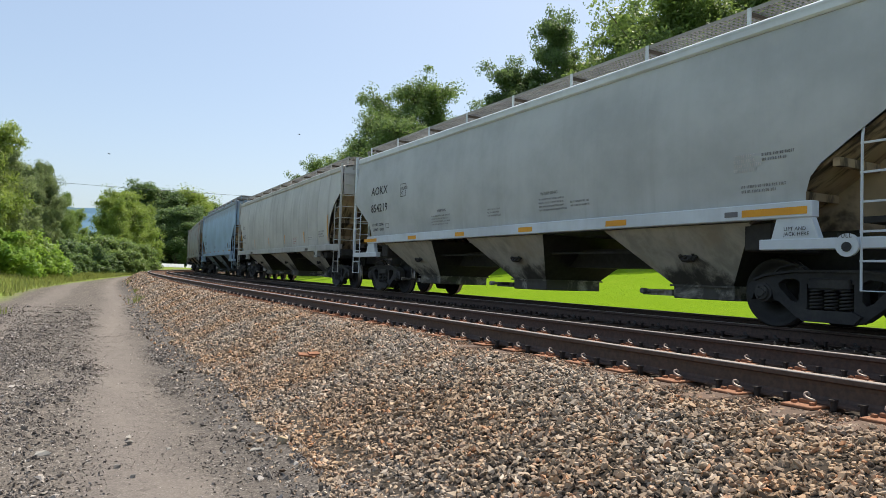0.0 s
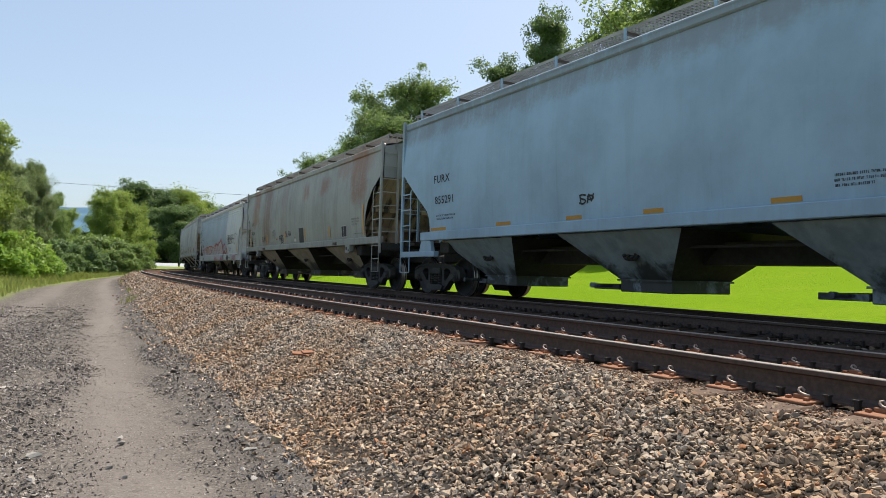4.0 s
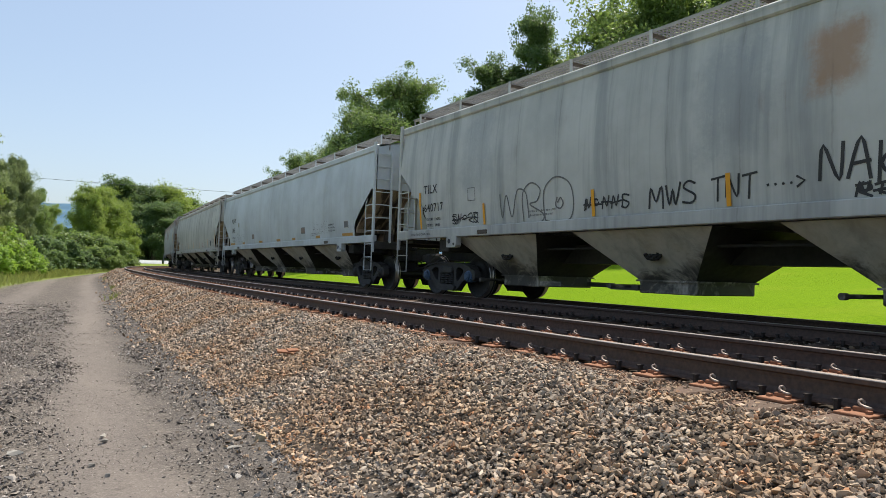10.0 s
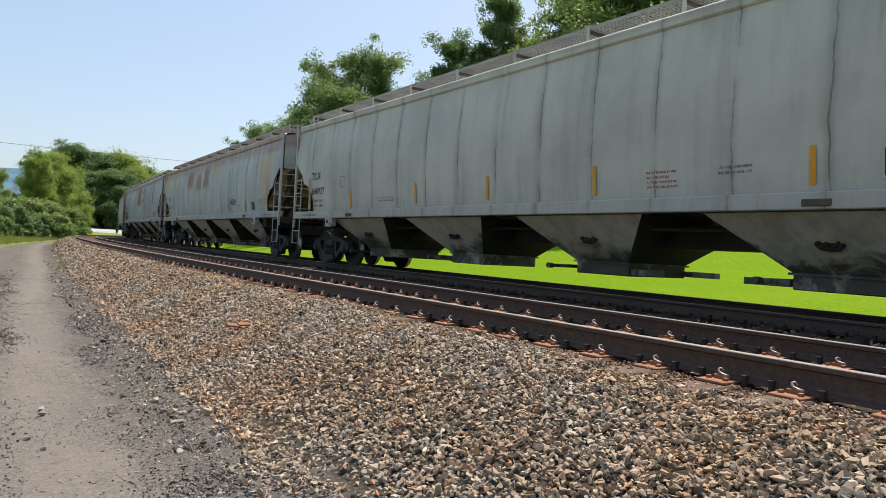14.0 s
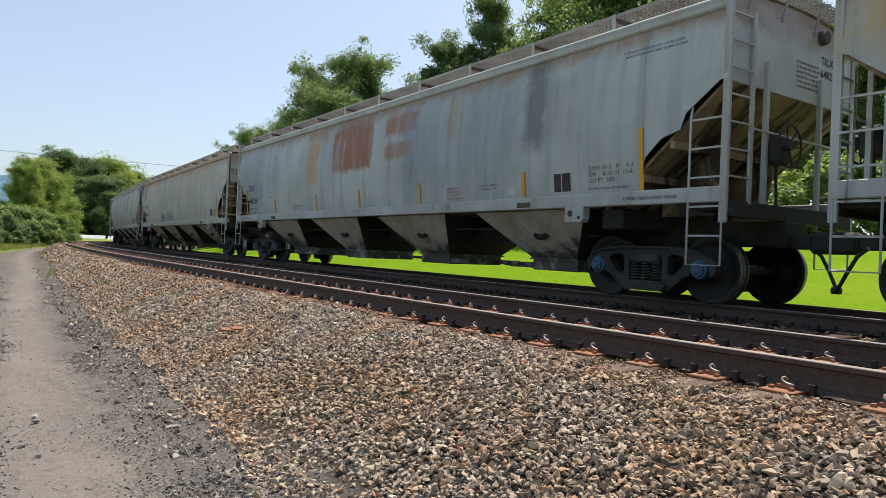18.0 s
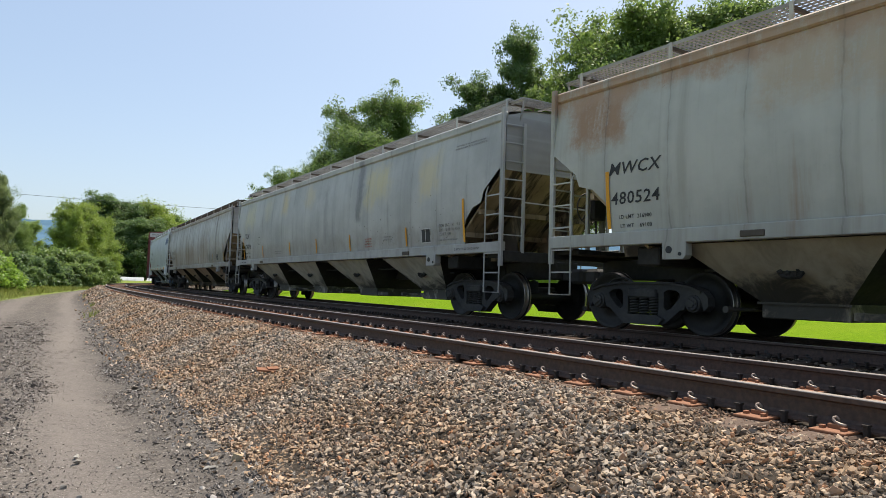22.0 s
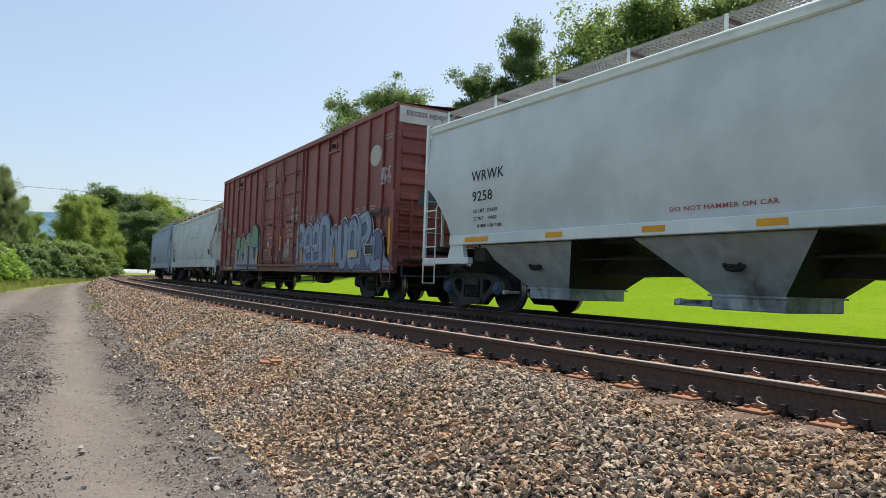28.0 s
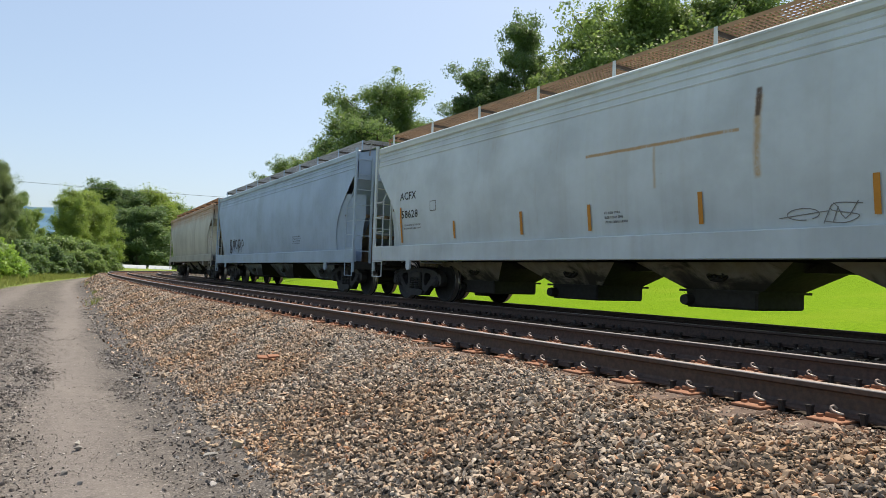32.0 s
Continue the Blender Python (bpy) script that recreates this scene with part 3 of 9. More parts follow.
def scatter(name, spots, material, label, category, shapes=STONES):
    """spots: rows of x, y, z, size. One mesh of many loose stones."""
    r = np.random.default_rng(len(spots))
    p = np.array(spots)
    pick = r.integers(len(shapes), size=len(p))
    vs, fs, k = [], [], 0
    for i, (v, f) in enumerate(shapes):
        g = p[pick == i]
        n = len(g)
        if not n:
            continue
        q = r.normal(size=(n, 4)) * (1.0, 0.42, 0.42, 1.0)
        w, a, b, c = (q / np.linalg.norm(q, axis=1)[:, None]).T
        rot = np.array([[1 - 2 * (b * b + c * c), 2 * (a * b - c * w), 2 * (a * c + b * w)], [2 * (a * b + c * w), 1 - 2 * (a * a + c * c), 2 * (b * c - a * w)], [2 * (a * c - b * w), 2 * (b * c + a * w), 1 - 2 * (a * a + b * b)]])
        sc = g[:, 3:4] * np.stack([r.uniform(0.95, 1.6, n), r.uniform(0.7, 1.1, n), r.uniform(0.4, 0.8, n)], 1)
        local = v[None] * sc[:, None, :]
        vs.append((np.einsum("ijn,nvj->nvi", rot, local) + g[:, None, :3]).reshape(-1, 3))
        fs.append((f[None] + (k + np.arange(n) * len(v))[:, None, None]).reshape(-1, 3))
        k += n * len(v)
    v, f = np.concatenate(vs), np.concatenate(fs)
    me = bpy.data.meshes.new(name)
    me.vertices.add(len(v))
    me.vertices.foreach_set("co", v.ravel())
    me.loops.add(f.size)
    me.loops.foreach_set("vertex_index", f.ravel())
    me.polygons.add(len(f))
    me.polygons.foreach_set("loop_start", np.arange(0, f.size, 3))
    me.update(calc_edges=True)
    me.shade_flat()
    me.materials.append(material)
    return tagged(new(name, me), label, category, kind="stuff")


def stone_material(name, stops, dark, patch=0.0):
    n = Nodes(name)
    v = n.coord()
    fine = n.noise(v, 45, 5, 0.7)
    c = n.ramp(n.island(), stops)
    c = n.mix(n.step(fine, 0.5, 0.75, 0.0, 0.4), c, dark)
    c = n.mix(n.step(n.noise(v, 14, 3), 0.54, 0.7, 0.0, 0.25), c, (0.34, 0.245, 0.16))
    if patch:
        # brown dust lies over the shoulder in patches
        c = n.mix(n.step(n.noise(v, 0.7, 3), 0.36, 0.66, 0.0, patch), c, (1.0, 0.80, 0.62), "MULTIPLY")
    n.bump(fine, 0.25, 0.004)
    return n.done(c, 0.85, 0.0, 0.3)


M_STONE = stone_material("ballast stone", [(0, (0.052, 0.045, 0.039)), (0.14, (0.152, 0.126, 0.101)), (0.32, (0.323, 0.265, 0.208)), (0.46, (0.427, 0.328, 0.229)), (0.58, (0.228, 0.196, 0.167)), (0.72, (0.475, 0.392, 0.299)), (0.84, (0.361, 0.302, 0.247)), (0.90, (0.418, 0.228, 0.128)), (0.95, (0.503, 0.419, 0.326)), (1.0, (0.608, 0.528, 0.440))], (0.17, 0.141, 0.112), 0.85)
M_RUSTY = stone_material("rust-stained stone", [(0, (0.15, 0.09, 0.06)), (0.4, (0.30, 0.17, 0.10)), (0.75, (0.24, 0.18, 0.13)), (1.0, (0.36, 0.25, 0.17))], (0.14, 0.085, 0.06))
M_PEBBLE = stone_material("road pebble", [(0, (0.07, 0.062, 0.057)), (0.5, (0.18, 0.157, 0.138)), (0.85, (0.28, 0.247, 0.216)), (1.0, (0.44, 0.405, 0.37))], (0.07, 0.062, 0.056))


def ballast_spots(s0, s1, r0, r1, density, lo, hi, lift=0.45, keep=False):
    out = []
    for _ in range(int((s1 - s0) * (r1 - r0) * density)):
        s, r = rng.uniform(s0, s1), rng.uniform(r0, r1)
        edge = 2.62 - drift(s) + 0.22 * noise.noise(Vector((s * 0.9, 0, 2)))
        if r > edge and rng.random() > 0.10 * math.exp(-(r - edge) / 0.35):
            continue
        if not keep and r > -0.12 and r < 0.54 and rng.random() < 0.93 - max(0.0, r - 0.3) * 1.8:
            continue
        size = rng.uniform(lo, hi) * (1.25 if rng.random() < 0.12 else 1.0)
        z = level(r, s)
        p = polar(r, s)
        z += 0.035 * noise.noise(Vector((p.x * 0.9, p.y * 0.9, 0)))
        out.append((p.x, p.y, z + size * rng.uniform(-0.25, lift * 2), size))
    return out


spots = ballast_spots(-14, -2, 0.10, 2.9, 300, 0.02, 0.036) + ballast_spots(-2, 0.5, 0.10, 2.9, 800, 0.014, 0.032) + ballast_spots(0.5, 9, 0.10, 2.9, 2300, 0.010, 0.0245) + ballast_spots(9, 17, 0.10, 2.8, 1100, 0.013, 0.030) + ballast_spots(17, 32, 0.10, 2.5, 420, 0.022, 0.042) + ballast_spots(32, 75, 0.10, 1.9, 70, 0.04, 0.07)
spots += ballast_spots(-14, 0.0, -4.1, -1.68, 110, 0.022, 0.04) + ballast_spots(-14, 0.0, -1.45, -0.1, 90, 0.02, 0.034, -0.1)
spots += ballast_spots(0.0, 14, -1.45, -0.1, 150, 0.018, 0.034, -0.1) + ballast_spots(0.0, 16, -4.1, -1.68, 170, 0.018, 0.036)
spots += ballast_spots(0.0, 20, -5.7, -4.3, 60, 0.018, 0.034, -0.1) + ballast_spots(0.0, 20, -8.0, -5.85, 60, 0.022, 0.04) + ballast_spots(16, 40, -4.1, -1.68, 50, 0.03, 0.05)
scatter("ballast_stones", spots, M_STONE, "crushed grey and tan ballast stones on the track shoulder", "gravel")
scatter("rusty_stones", ballast_spots(0.5, 16, 0.07, 0.56, 1900, 0.007, 0.016, 0.4, True) + ballast_spots(0.5, 16, -1.45, -0.08, 60, 0.010, 0.022, -0.1), M_RUSTY, "rust-stained ballast chips beside the rail", "gravel")
spots = []
while len(spots) < 150000:
    s, r = (2.5 + 24 * rng.random() ** 1.9 if rng.random() < 0.92 else rng.uniform(-10, 3.5)), rng.uniform(2.1, 7.0)
    q = r + drift(s)
    p = polar(r, s)
    q += 0.22 * noise.noise(Vector((p.x * 0.5, p.y * 0.5, 4)))
    thick = 0.55 + 0.7 * noise.noise(Vector((q * 2.2, s * 0.25, 9))) + 0.35 * noise.noise(Vector((p.x * 2.6, p.y * 2.6, 5)))
    lane = min(1.0, max(0.0, abs(q - 3.6) - 0.16) / 0.4)
    bare = (0.13 + 0.87 * lane * lane) * max(0.10, thick) * min(1.0, max(0.0, (26 - s) / 17))
    if rng.random() > bare:
        continue
    size = (0.0035 + (0.004 + 0.0095 * lane) * rng.random() ** 1.8) * (1.9 if rng.random() < 0.05 * (0.3 + lane) else 1.0) * (1.0 + 0.03 * abs(s))
    spots.append((p.x, p.y, level(r, s) + 0.035 * noise.noise(Vector((p.x * 0.9, p.y * 0.9, 0))) + size * 0.2, size))
scatter("road_pebbles", spots, M_PEBBLE, "small loose pebbles on the grey gravel road", "gravel", CHIPS)

# ---- freight cars: trucks ----
WHEEL_R = 0.455
TREAD_Y = GAUGE / 2


def wheelset_mesh():
    bm = bmesh.new()
    for sgn in (-1, 1):
        prof = [(0.0, 0.10), (0.13, 0.10), (0.15, 0.06), (0.16, 0.035), (0.36, 0.012), (0.385, 0.045), (0.44, 0.05), (WHEEL_R - 0.004, 0.05), (WHEEL_R, 0.03), (WHEEL_R + 0.004, -0.045), (WHEEL_R + 0.03, -0.058), (WHEEL_R + 0.026, -0.085), (0.39, -0.085), (0.37, -0.03), (0.17, -0.02), (0.15, -0.06), (0.0, -0.06)]
        add_lathe(bm, [(r, -y if sgn < 0 else y) for r, y in prof], 36, pose(0, sgn * TREAD_Y, 0))
    add_lathe(bm, [(0.0, -1.02), (0.075, -1.02), (0.075, -0.8), (0.09, -0.7), (0.085, 0.7), (0.075, 0.8), (0.075, 1.02), (0.0, 1.02)], 14)
    # small lugs on the hub let the turning be seen
    for k in range(3):
        for sgn in (-1, 1):
            add_box(bm, 0.05, 0.075, sgn * 1.02 - 0.012, sgn * 1.02 + 0.012, -0.012, 0.012, pose(0, 0, 0, 0, k * 120, 0))
    me = close(bm, "wheelset", M_WHEEL)
    me.materials.append(M_TREAD)
    for p in me.polygons:
        c = p.center
        rad = math.hypot(c.x, c.z)
        if rad > 0.43 and abs(p.normal.y) < 0.6:
            p.material_index = 1
    me.shade_smooth()
    return me


def sideframe_mesh():
    """Cast side frame: one arched plate with a spring window and two rounded triangular holes; x along the truck, z = 0 at the axle."""
    bm = bmesh.new()
    half = [(0.0, 0.285), (0.42, 0.28), (0.84, 0.225), (1.04, 0.17), (1.12, 0.09), (1.13, -0.03), (1.06, -0.10), (1.02, 0.02), (0.76, 0.02), (0.74, -0.09), (0.66, -0.11), (0.42, -0.30), (0.32, -0.335), (0.0, -0.335)]
    outer = half + [(-x, z) for x, z in half[-2:0:-1]]
    holes = [[(-0.29, 0.13), (0.29, 0.13), (0.29, -0.19), (-0.29, -0.19)]]
    for s in (-1, 1):
        holes.append([(s * x, z) for x, z in ((0.385, 0.15), (0.46, 0.19), (0.60, 0.175), (0.675, 0.125), (0.66, 0.07), (0.50, -0.09), (0.43, -0.115), (0.385, -0.07))])
    edges = []
    for loop in [outer] + holes:
        vs = [bm.verts.new((x, -0.075, z)) for x, z in loop]
        edges += [bm.edges.new((p, q)) for p, q in zip(vs, vs[1:] + vs[:1])]
    faces = [f for f in bmesh.ops.triangle_fill(bm, edges=edges, use_beauty=True)["geom"] if isinstance(f, bmesh.types.BMFace)]
    out = bmesh.ops.extrude_face_region(bm, geom=faces)
    for v in out["geom"]:
        if isinstance(v, bmesh.types.BMVert):
            v.co.y = 0.075
    # a flange along the top and the spring seat
    rim = [(-1.02, 0.15), (-0.84, 0.215), (-0.42, 0.27), (0.42, 0.27), (0.84, 0.215), (1.02, 0.15)]
    add_slab(bm, rim + [(x, z + 0.03) for x, z in reversed(rim)], -0.115, 0.115)
    add_slab(bm, [(-0.40, -0.24), (-0.32, -0.335), (0.32, -0.335), (0.40, -0.24), (0.30, -0.19), (-0.30, -0.19)], -0.13, 0.13)
    return close(bm, "sideframe", M_TRUCK)


def cap_mesh():
    bm = bmesh.new()
    add_lathe(bm, [(0.0, -0.15), (0.05, -0.15), (0.058, -0.135), (0.095, -0.13), (0.10, -0.10), (0.125, -0.09), (0.135, 0.0), (0.12, 0.09), (0.0, 0.09)], 16)
    for k in range(3):
        add_box(bm, 0.055, 0.08, -0.15, -0.12, -0.012, 0.012, pose(0, 0, 0, 0, k * 120, 0))
    return close(bm, "bearing_cap", None)


def spring_mesh():
    bm = bmesh.new()
    turns = 6
    pts = [(0.07 * math.cos(k * 0.9), 0.07 * math.sin(k * 0.9), -0.19 + 0.25 * k / (turns * 7)) for k in range(turns * 7 + 1)]
    add_tube(bm, pts, 0.0155, 5)
    return close(bm, "spring", M_TRUCK, True)


def bolster_mesh():
    bm = bmesh.new()
    add_box(bm, -0.26, 0.26, -1.12, 1.12, 0.06, 0.20, bevel=0.02)
    add_box(bm, -0.32, 0.32, -0.35, 0.35, -0.05, 0.32, bevel=0.02)
    for x in (-0.5, 0.5):
        add_box(bm, x - 0.05, x + 0.05, -0.85, 0.85, -0.16, 0.0)
    for x in (-0.46, 0.46):
        for y in (-0.72, 0.72):
            add_box(bm, x - 0.05, x + 0.05, y - 0.1, y + 0.1, -0.15, 0.12, bevel=0.015)
    for y in (-0.86, 0.86):
        add_tube(bm, [(-0.95, y, 0.20), (-0.8, y, 0.33), (-0.62, y, 0.37), (-0.45, y, 0.34), (-0.3, y, 0.24)], 0.016, 5)
    return close(bm, "truck", M_TRUCK)


WHEELSET, SIDEFRAME, CAP, SPRINGS, BOLSTER = wheelset_mesh(), sideframe_mesh(), cap_mesh(), spring_mesh(), bolster_mesh()
WHEELS = []            # (wheelset, its car's place in the train)


def add_trucks(car, centres, cap, place, wheel=None):
    for x in centres:
        tr = thing("truck", BOLSTER, pose(x, 0, WHEEL_R), car)
        for y in (-1.0, 1.0):
            thing("sideframe", SIDEFRAME, pose(0, y, 0), tr)
            for sx in (-0.185, 0.0, 0.185):
                thing("spring", SPRINGS, pose(sx, y + (0.03 if y > 0 else -0.03), 0), tr)
            for ax in (-0.889, 0.889):
                ob = thing("bearing_cap", CAP, pose(ax, y, 0, 0, 0, 0 if y < 0 else 180), tr)
                if not CAP.materials:
                    CAP.materials.append(cap)
                ob.material_slots[0].link = "OBJECT"
                ob.material_slots[0].material = cap
        for ax in (-0.889, 0.889):
            ws = thing("wheelset", WHEELSET, pose(ax, 0, 0), tr)
            WHEELS.append((ws, ax, place))


# ---- lettering: all text meshes are made at once ----
TEXTS = ["AOKX", "854219", "TILX", "540350", "FURX", "855291", "54244", "CRDX", "13289", "640717", "ALHX", "1303", "648927", "640725", "648236", "MWCX", "480524",
         "638016", "WRWK", "9258", "ACFX", "58628", "LD LMT  216600", "LT WT    69400", "LD LMT  216500", "LT WT    69500", "LD LMT  216900", "LT WT    69100", "LD LMT  217700", "LT WT    68300",
         "LD LMT  226600", "LT WT    59400", "DO NOT HAMMER ON CAR", "WARNING", "PULL", "LIFT AND\nJACK HERE", "EXCESS HEIGHT CAR", "CLOSE AND LOCK\nBOTH DOORS BEFORE\nMOVING CAR", "OPEN THIS DOOR FIRST", "PLATE\nF",
         "PLATE\nC", "SLAW", "SEAL", "ASD", "OPEN CLOSE", "761", "126", "204700", "81300", "LD LMT", "LT WT", "EXW 60-8 H 9-8\nEW  8-8 H 15-0\nCU FT  5461", "MWS-TNT",
         "EXW 10-2   H    9-3\nEW    8-10  H  15-0\nCU FT  635", "2 INCH TREAD COND. SHOES", "PULL HERE", "LD LMT  222700", "LT WT    63300"]


def make_texts():
    obs, out = [], {}
    for t in TEXTS:
        cu = bpy.data.curves.new("lettering", "FONT")
        cu.offset = 0.012
        cu.body, cu.size, cu.resolution_u, cu.extrude, cu.space_character = t, 1.0, 2, 0.0, 1.08
        obs.append((t, new("lettering", cu), cu))
    dg = bpy.context.evaluated_depsgraph_get()
    for t, ob, cu in obs:
        me = bpy.data.meshes.new_from_object(ob.evaluated_get(dg))
        me.name = "lettering"
        xs = [v.co.x for v in me.vertices]
        ys = [v.co.y for v in me.vertices]
        x0, y0, h = min(xs), min(ys), max(ys) - min(ys)
        for v in me.vertices:
            v.co = ((v.co.x - x0) / h, 0.0, (v.co.y - y0) / h)
        me.materials.clear()
        me.materials.append(M_BLACK)
        out[t] = (me, (max(xs) - x0) / h)
    for t, ob, cu in obs:
        bpy.data.objects.remove(ob)
        bpy.data.curves.remove(cu)
    return out


LETTERS = make_texts()


class Side:
    """The camera-side face of a car: y as a function of height, to lay marks on it."""

    def __init__(self, car, half, bulge, z0, z1):
        self.car, self.half, self.bulge, self.z0, self.z1 = car, half, bulge, z0, z1

    def y(self, z):
        k = max(0.0, min(1.0, (z - self.z0) / (self.z1 - self.z0)))
        return -(self.half + self.bulge * (math.sin(math.pi * k) - 0.35 * k * k))

    def words(self, text, x, z, h, material=M_BLACK, stretch=1.0, name="lettering", lean=0.0, proud=0.006):
        src, ratio = LETTERS[text]
        me = src.copy()
        for v in me.vertices:
            px, pz = x + (v.co.x * h + lean * v.co.z * h) * stretch, z + v.co.z * h
            v.co = (px, self.y(pz) - proud, pz)
        me.materials.clear()
        me.materials.append(material)
        return thing(name, me, None, self.car)

    def bars(self, x, z, w, rows, h=0.035, gap=0.075, material=M_GREYMARK, seed=0, proud=0.006):
        """Small unreadable writing: rows of plain strokes."""
        r = random.Random(seed + int(x * 100) + int(z * 1000))
        bm = bmesh.new()
        for i in range(rows):
            zz, px, end = z - i * gap, x + r.uniform(0, 0.05 * w), x + w * r.uniform(0.75, 1.0)
            while px < end:
                for _ in range(r.randint(2, 6)):
                    ww = h * r.uniform(0.42, 0.6)
                    form = r.choice("BLTIU")
                    t = h * 0.2
                    boxes = {"B": ((0, t, 0, h), (ww - t, ww, 0, h), (t, ww - t, 0, t), (t, ww - t, h - t, h)), "L": ((0, t, 0, h), (t, ww, 0, t), (t, ww * 0.8, h * 0.45, h * 0.45 + t)), "T": ((ww / 2 - t / 2, ww / 2 + t / 2, 0, h - t), (0, ww, h - t, h)),
                             "I": ((ww / 2 - t / 2, ww / 2 + t / 2, 0, h),), "U": ((0, t, 0, h), (ww - t, ww, 0, h), (t, ww - t, 0, t))}[form]
                    for a0, a1, b0, b1 in boxes:
                        bm.faces.new([bm.verts.new((px + a, self.y(zz + b) - proud, zz + b)) for a, b in ((a0, b0), (a1, b0), (a1, b1), (a0, b1))])
                    px += ww + h * 0.18
                px += h * 0.5
        tagged(part("small_writing", bm, material, self.car), kind="stuff")

    def panel(self, name, x0, x1, z0, z1, material, label="", proud=0.004, frame_w=0.0, frame_mat=None):
        bm = bmesh.new()
        k = 4
        for i in range(k):
            a, b = z0 + (z1 - z0) * i / k, z0 + (z1 - z0) * (i + 1) / k
            bm.faces.new([bm.verts.new((x, self.y(z) - proud, z)) for x, z in ((x0, a), (x1, a), (x1, b), (x0, b))])
        bmesh.ops.remove_doubles(bm, verts=bm.verts, dist=1e-5)
        ob = part(name, bm, material, self.car, label)
        if frame_mat:
            self.outline(x0, x1, z0, z1, frame_w or 0.02, frame_mat, proud + 0.004)
        return ob

    def outline(self, x0, x1, z0, z1, w, material, proud=0.006):
        bm = bmesh.new()
        for a, b, c, d in ((x0, x1, z0, z0 + w), (x0, x1, z1 - w, z1), (x0, x0 + w, z0 + w, z1 - w), (x1 - w, x1, z0 + w, z1 - w)):
            bm.faces.new([bm.verts.new((x, self.y(z) - proud, z)) for x, z in ((a, c), (b, c), (b, d), (a, d))])
        return part("stencil_frame", bm, material, self.car)

    def stroke(self, name, lines, w, material, label="", proud=0.007):
        """Spray-can strokes: ribbons along lines of (x, z)."""
        bm = bmesh.new()
        for pts in lines:
            prev = None
            for i, (x, z) in enumerate(pts):
                ax, az = pts[max(i - 1, 0)]
                bx, bz = pts[min(i + 1, len(pts) - 1)]
                d = math.hypot(bx - ax, bz - az) or 1.0
                nx, nz = -(bz - az) / d * w / 2, (bx - ax) / d * w / 2
                cur = [bm.verts.new((px, self.y(pz) - proud, pz)) for px, pz in ((x + nx, z + nz), (x - nx, z - nz))]
                if prev:
                    bm.faces.new((prev[0], prev[1], cur[1], cur[0]))
                prev = cur
        ob = part(name, bm, material, self.car, label)
        return tagged(ob, label, kind="stuff") if name == "graffiti_tag" else ob

    def blob(self, name, poly, material, label="", proud=0.005):
        """A filled shape of spray paint."""
        bm = bmesh.new()
        cx, cz = sum(p[0] for p in poly) / len(poly), sum(p[1] for p in poly) / len(poly)
        c = bm.verts.new((cx, self.y(cz) - proud, cz))
        ring = [bm.verts.new((x, self.y(z) - proud, z)) for x, z in poly]
        for i in range(len(ring)):
            bm.faces.new((c, ring[i], ring[(i + 1) % len(ring)]))
        return part(name, bm, material, self.car, label)


def squiggle(x, z, w, h, seed, loops=5, n=46):
    """One letter-like scribble."""
    r = random.Random(seed)
    knots = [(x + w * (i / loops) + r.uniform(-0.12, 0.12) * w, z + h * (0.5 + (0.5 if i % 2 else -0.5) * r.uniform(0.45, 1.0))) for i in range(loops + 1)]
    pts = []
    for i in range(n):
        t = i / (n - 1) * (len(knots) - 1)
        k = min(int(t), len(knots) - 2)
        u = t - k
        p0, p1, p2, p3 = knots[max(k - 1, 0)], knots[k], knots[k + 1], knots[min(k + 2, len(knots) - 1)]
        pts.append(tuple(0.5 * (2 * p1[j] + (p2[j] - p0[j]) * u + (2 * p0[j] - 5 * p1[j] + 4 * p2[j] - p3[j]) * u * u + (3 * p1[j] - p0[j] - 3 * p2[j] + p3[j]) * u ** 3) for j in (0, 1)))
    return pts


GLYPHS = {"N": [[(0, 0), (0.05, 1), (0.75, 0), (0.85, 1.05)]], "A": [[(0, 0), (0.45, 1.1), (0.85, -0.05)], [(0.1, 0.4), (0.8, 0.45)]], "K": [[(0.1, 1.05), (0.05, -0.1)], [(0.85, 1.0), (0.1, 0.45), (0.9, -0.15)]],
          "I": [[(0.3, 1.1), (0.35, -0.1)]], "M": [[(0, -0.05), (0.1, 1), (0.45, 0.3), (0.8, 1.05), (0.9, -0.1)]], "P": [[(0.1, -0.2), (0.15, 1.0)], [(0.1, 0.95), (0.7, 1.0), (0.8, 0.65), (0.15, 0.45)]],
          "S": [[(0.8, 0.9), (0.35, 1.05), (0.1, 0.75), (0.75, 0.35), (0.6, 0.0), (0.0, 0.05)]], "T": [[(0, 0.95), (0.95, 1.05)], [(0.5, 1.0), (0.45, -0.1)]], "U": [[(0.05, 1), (0.1, 0.15), (0.45, -0.05), (0.75, 0.2), (0.8, 1)]],
          "L": [[(0.1, 1.05), (0.1, 0.0), (0.8, 0.05)]], "W": [[(0, 1), (0.25, 0), (0.45, 0.75), (0.65, 0), (0.95, 1.1)]], "heart": [[(0.5, 0.0), (0.0, 0.6), (0.2, 1.0), (0.5, 0.7), (0.8, 1.0), (1.0, 0.6), (0.5, 0.0)]]}


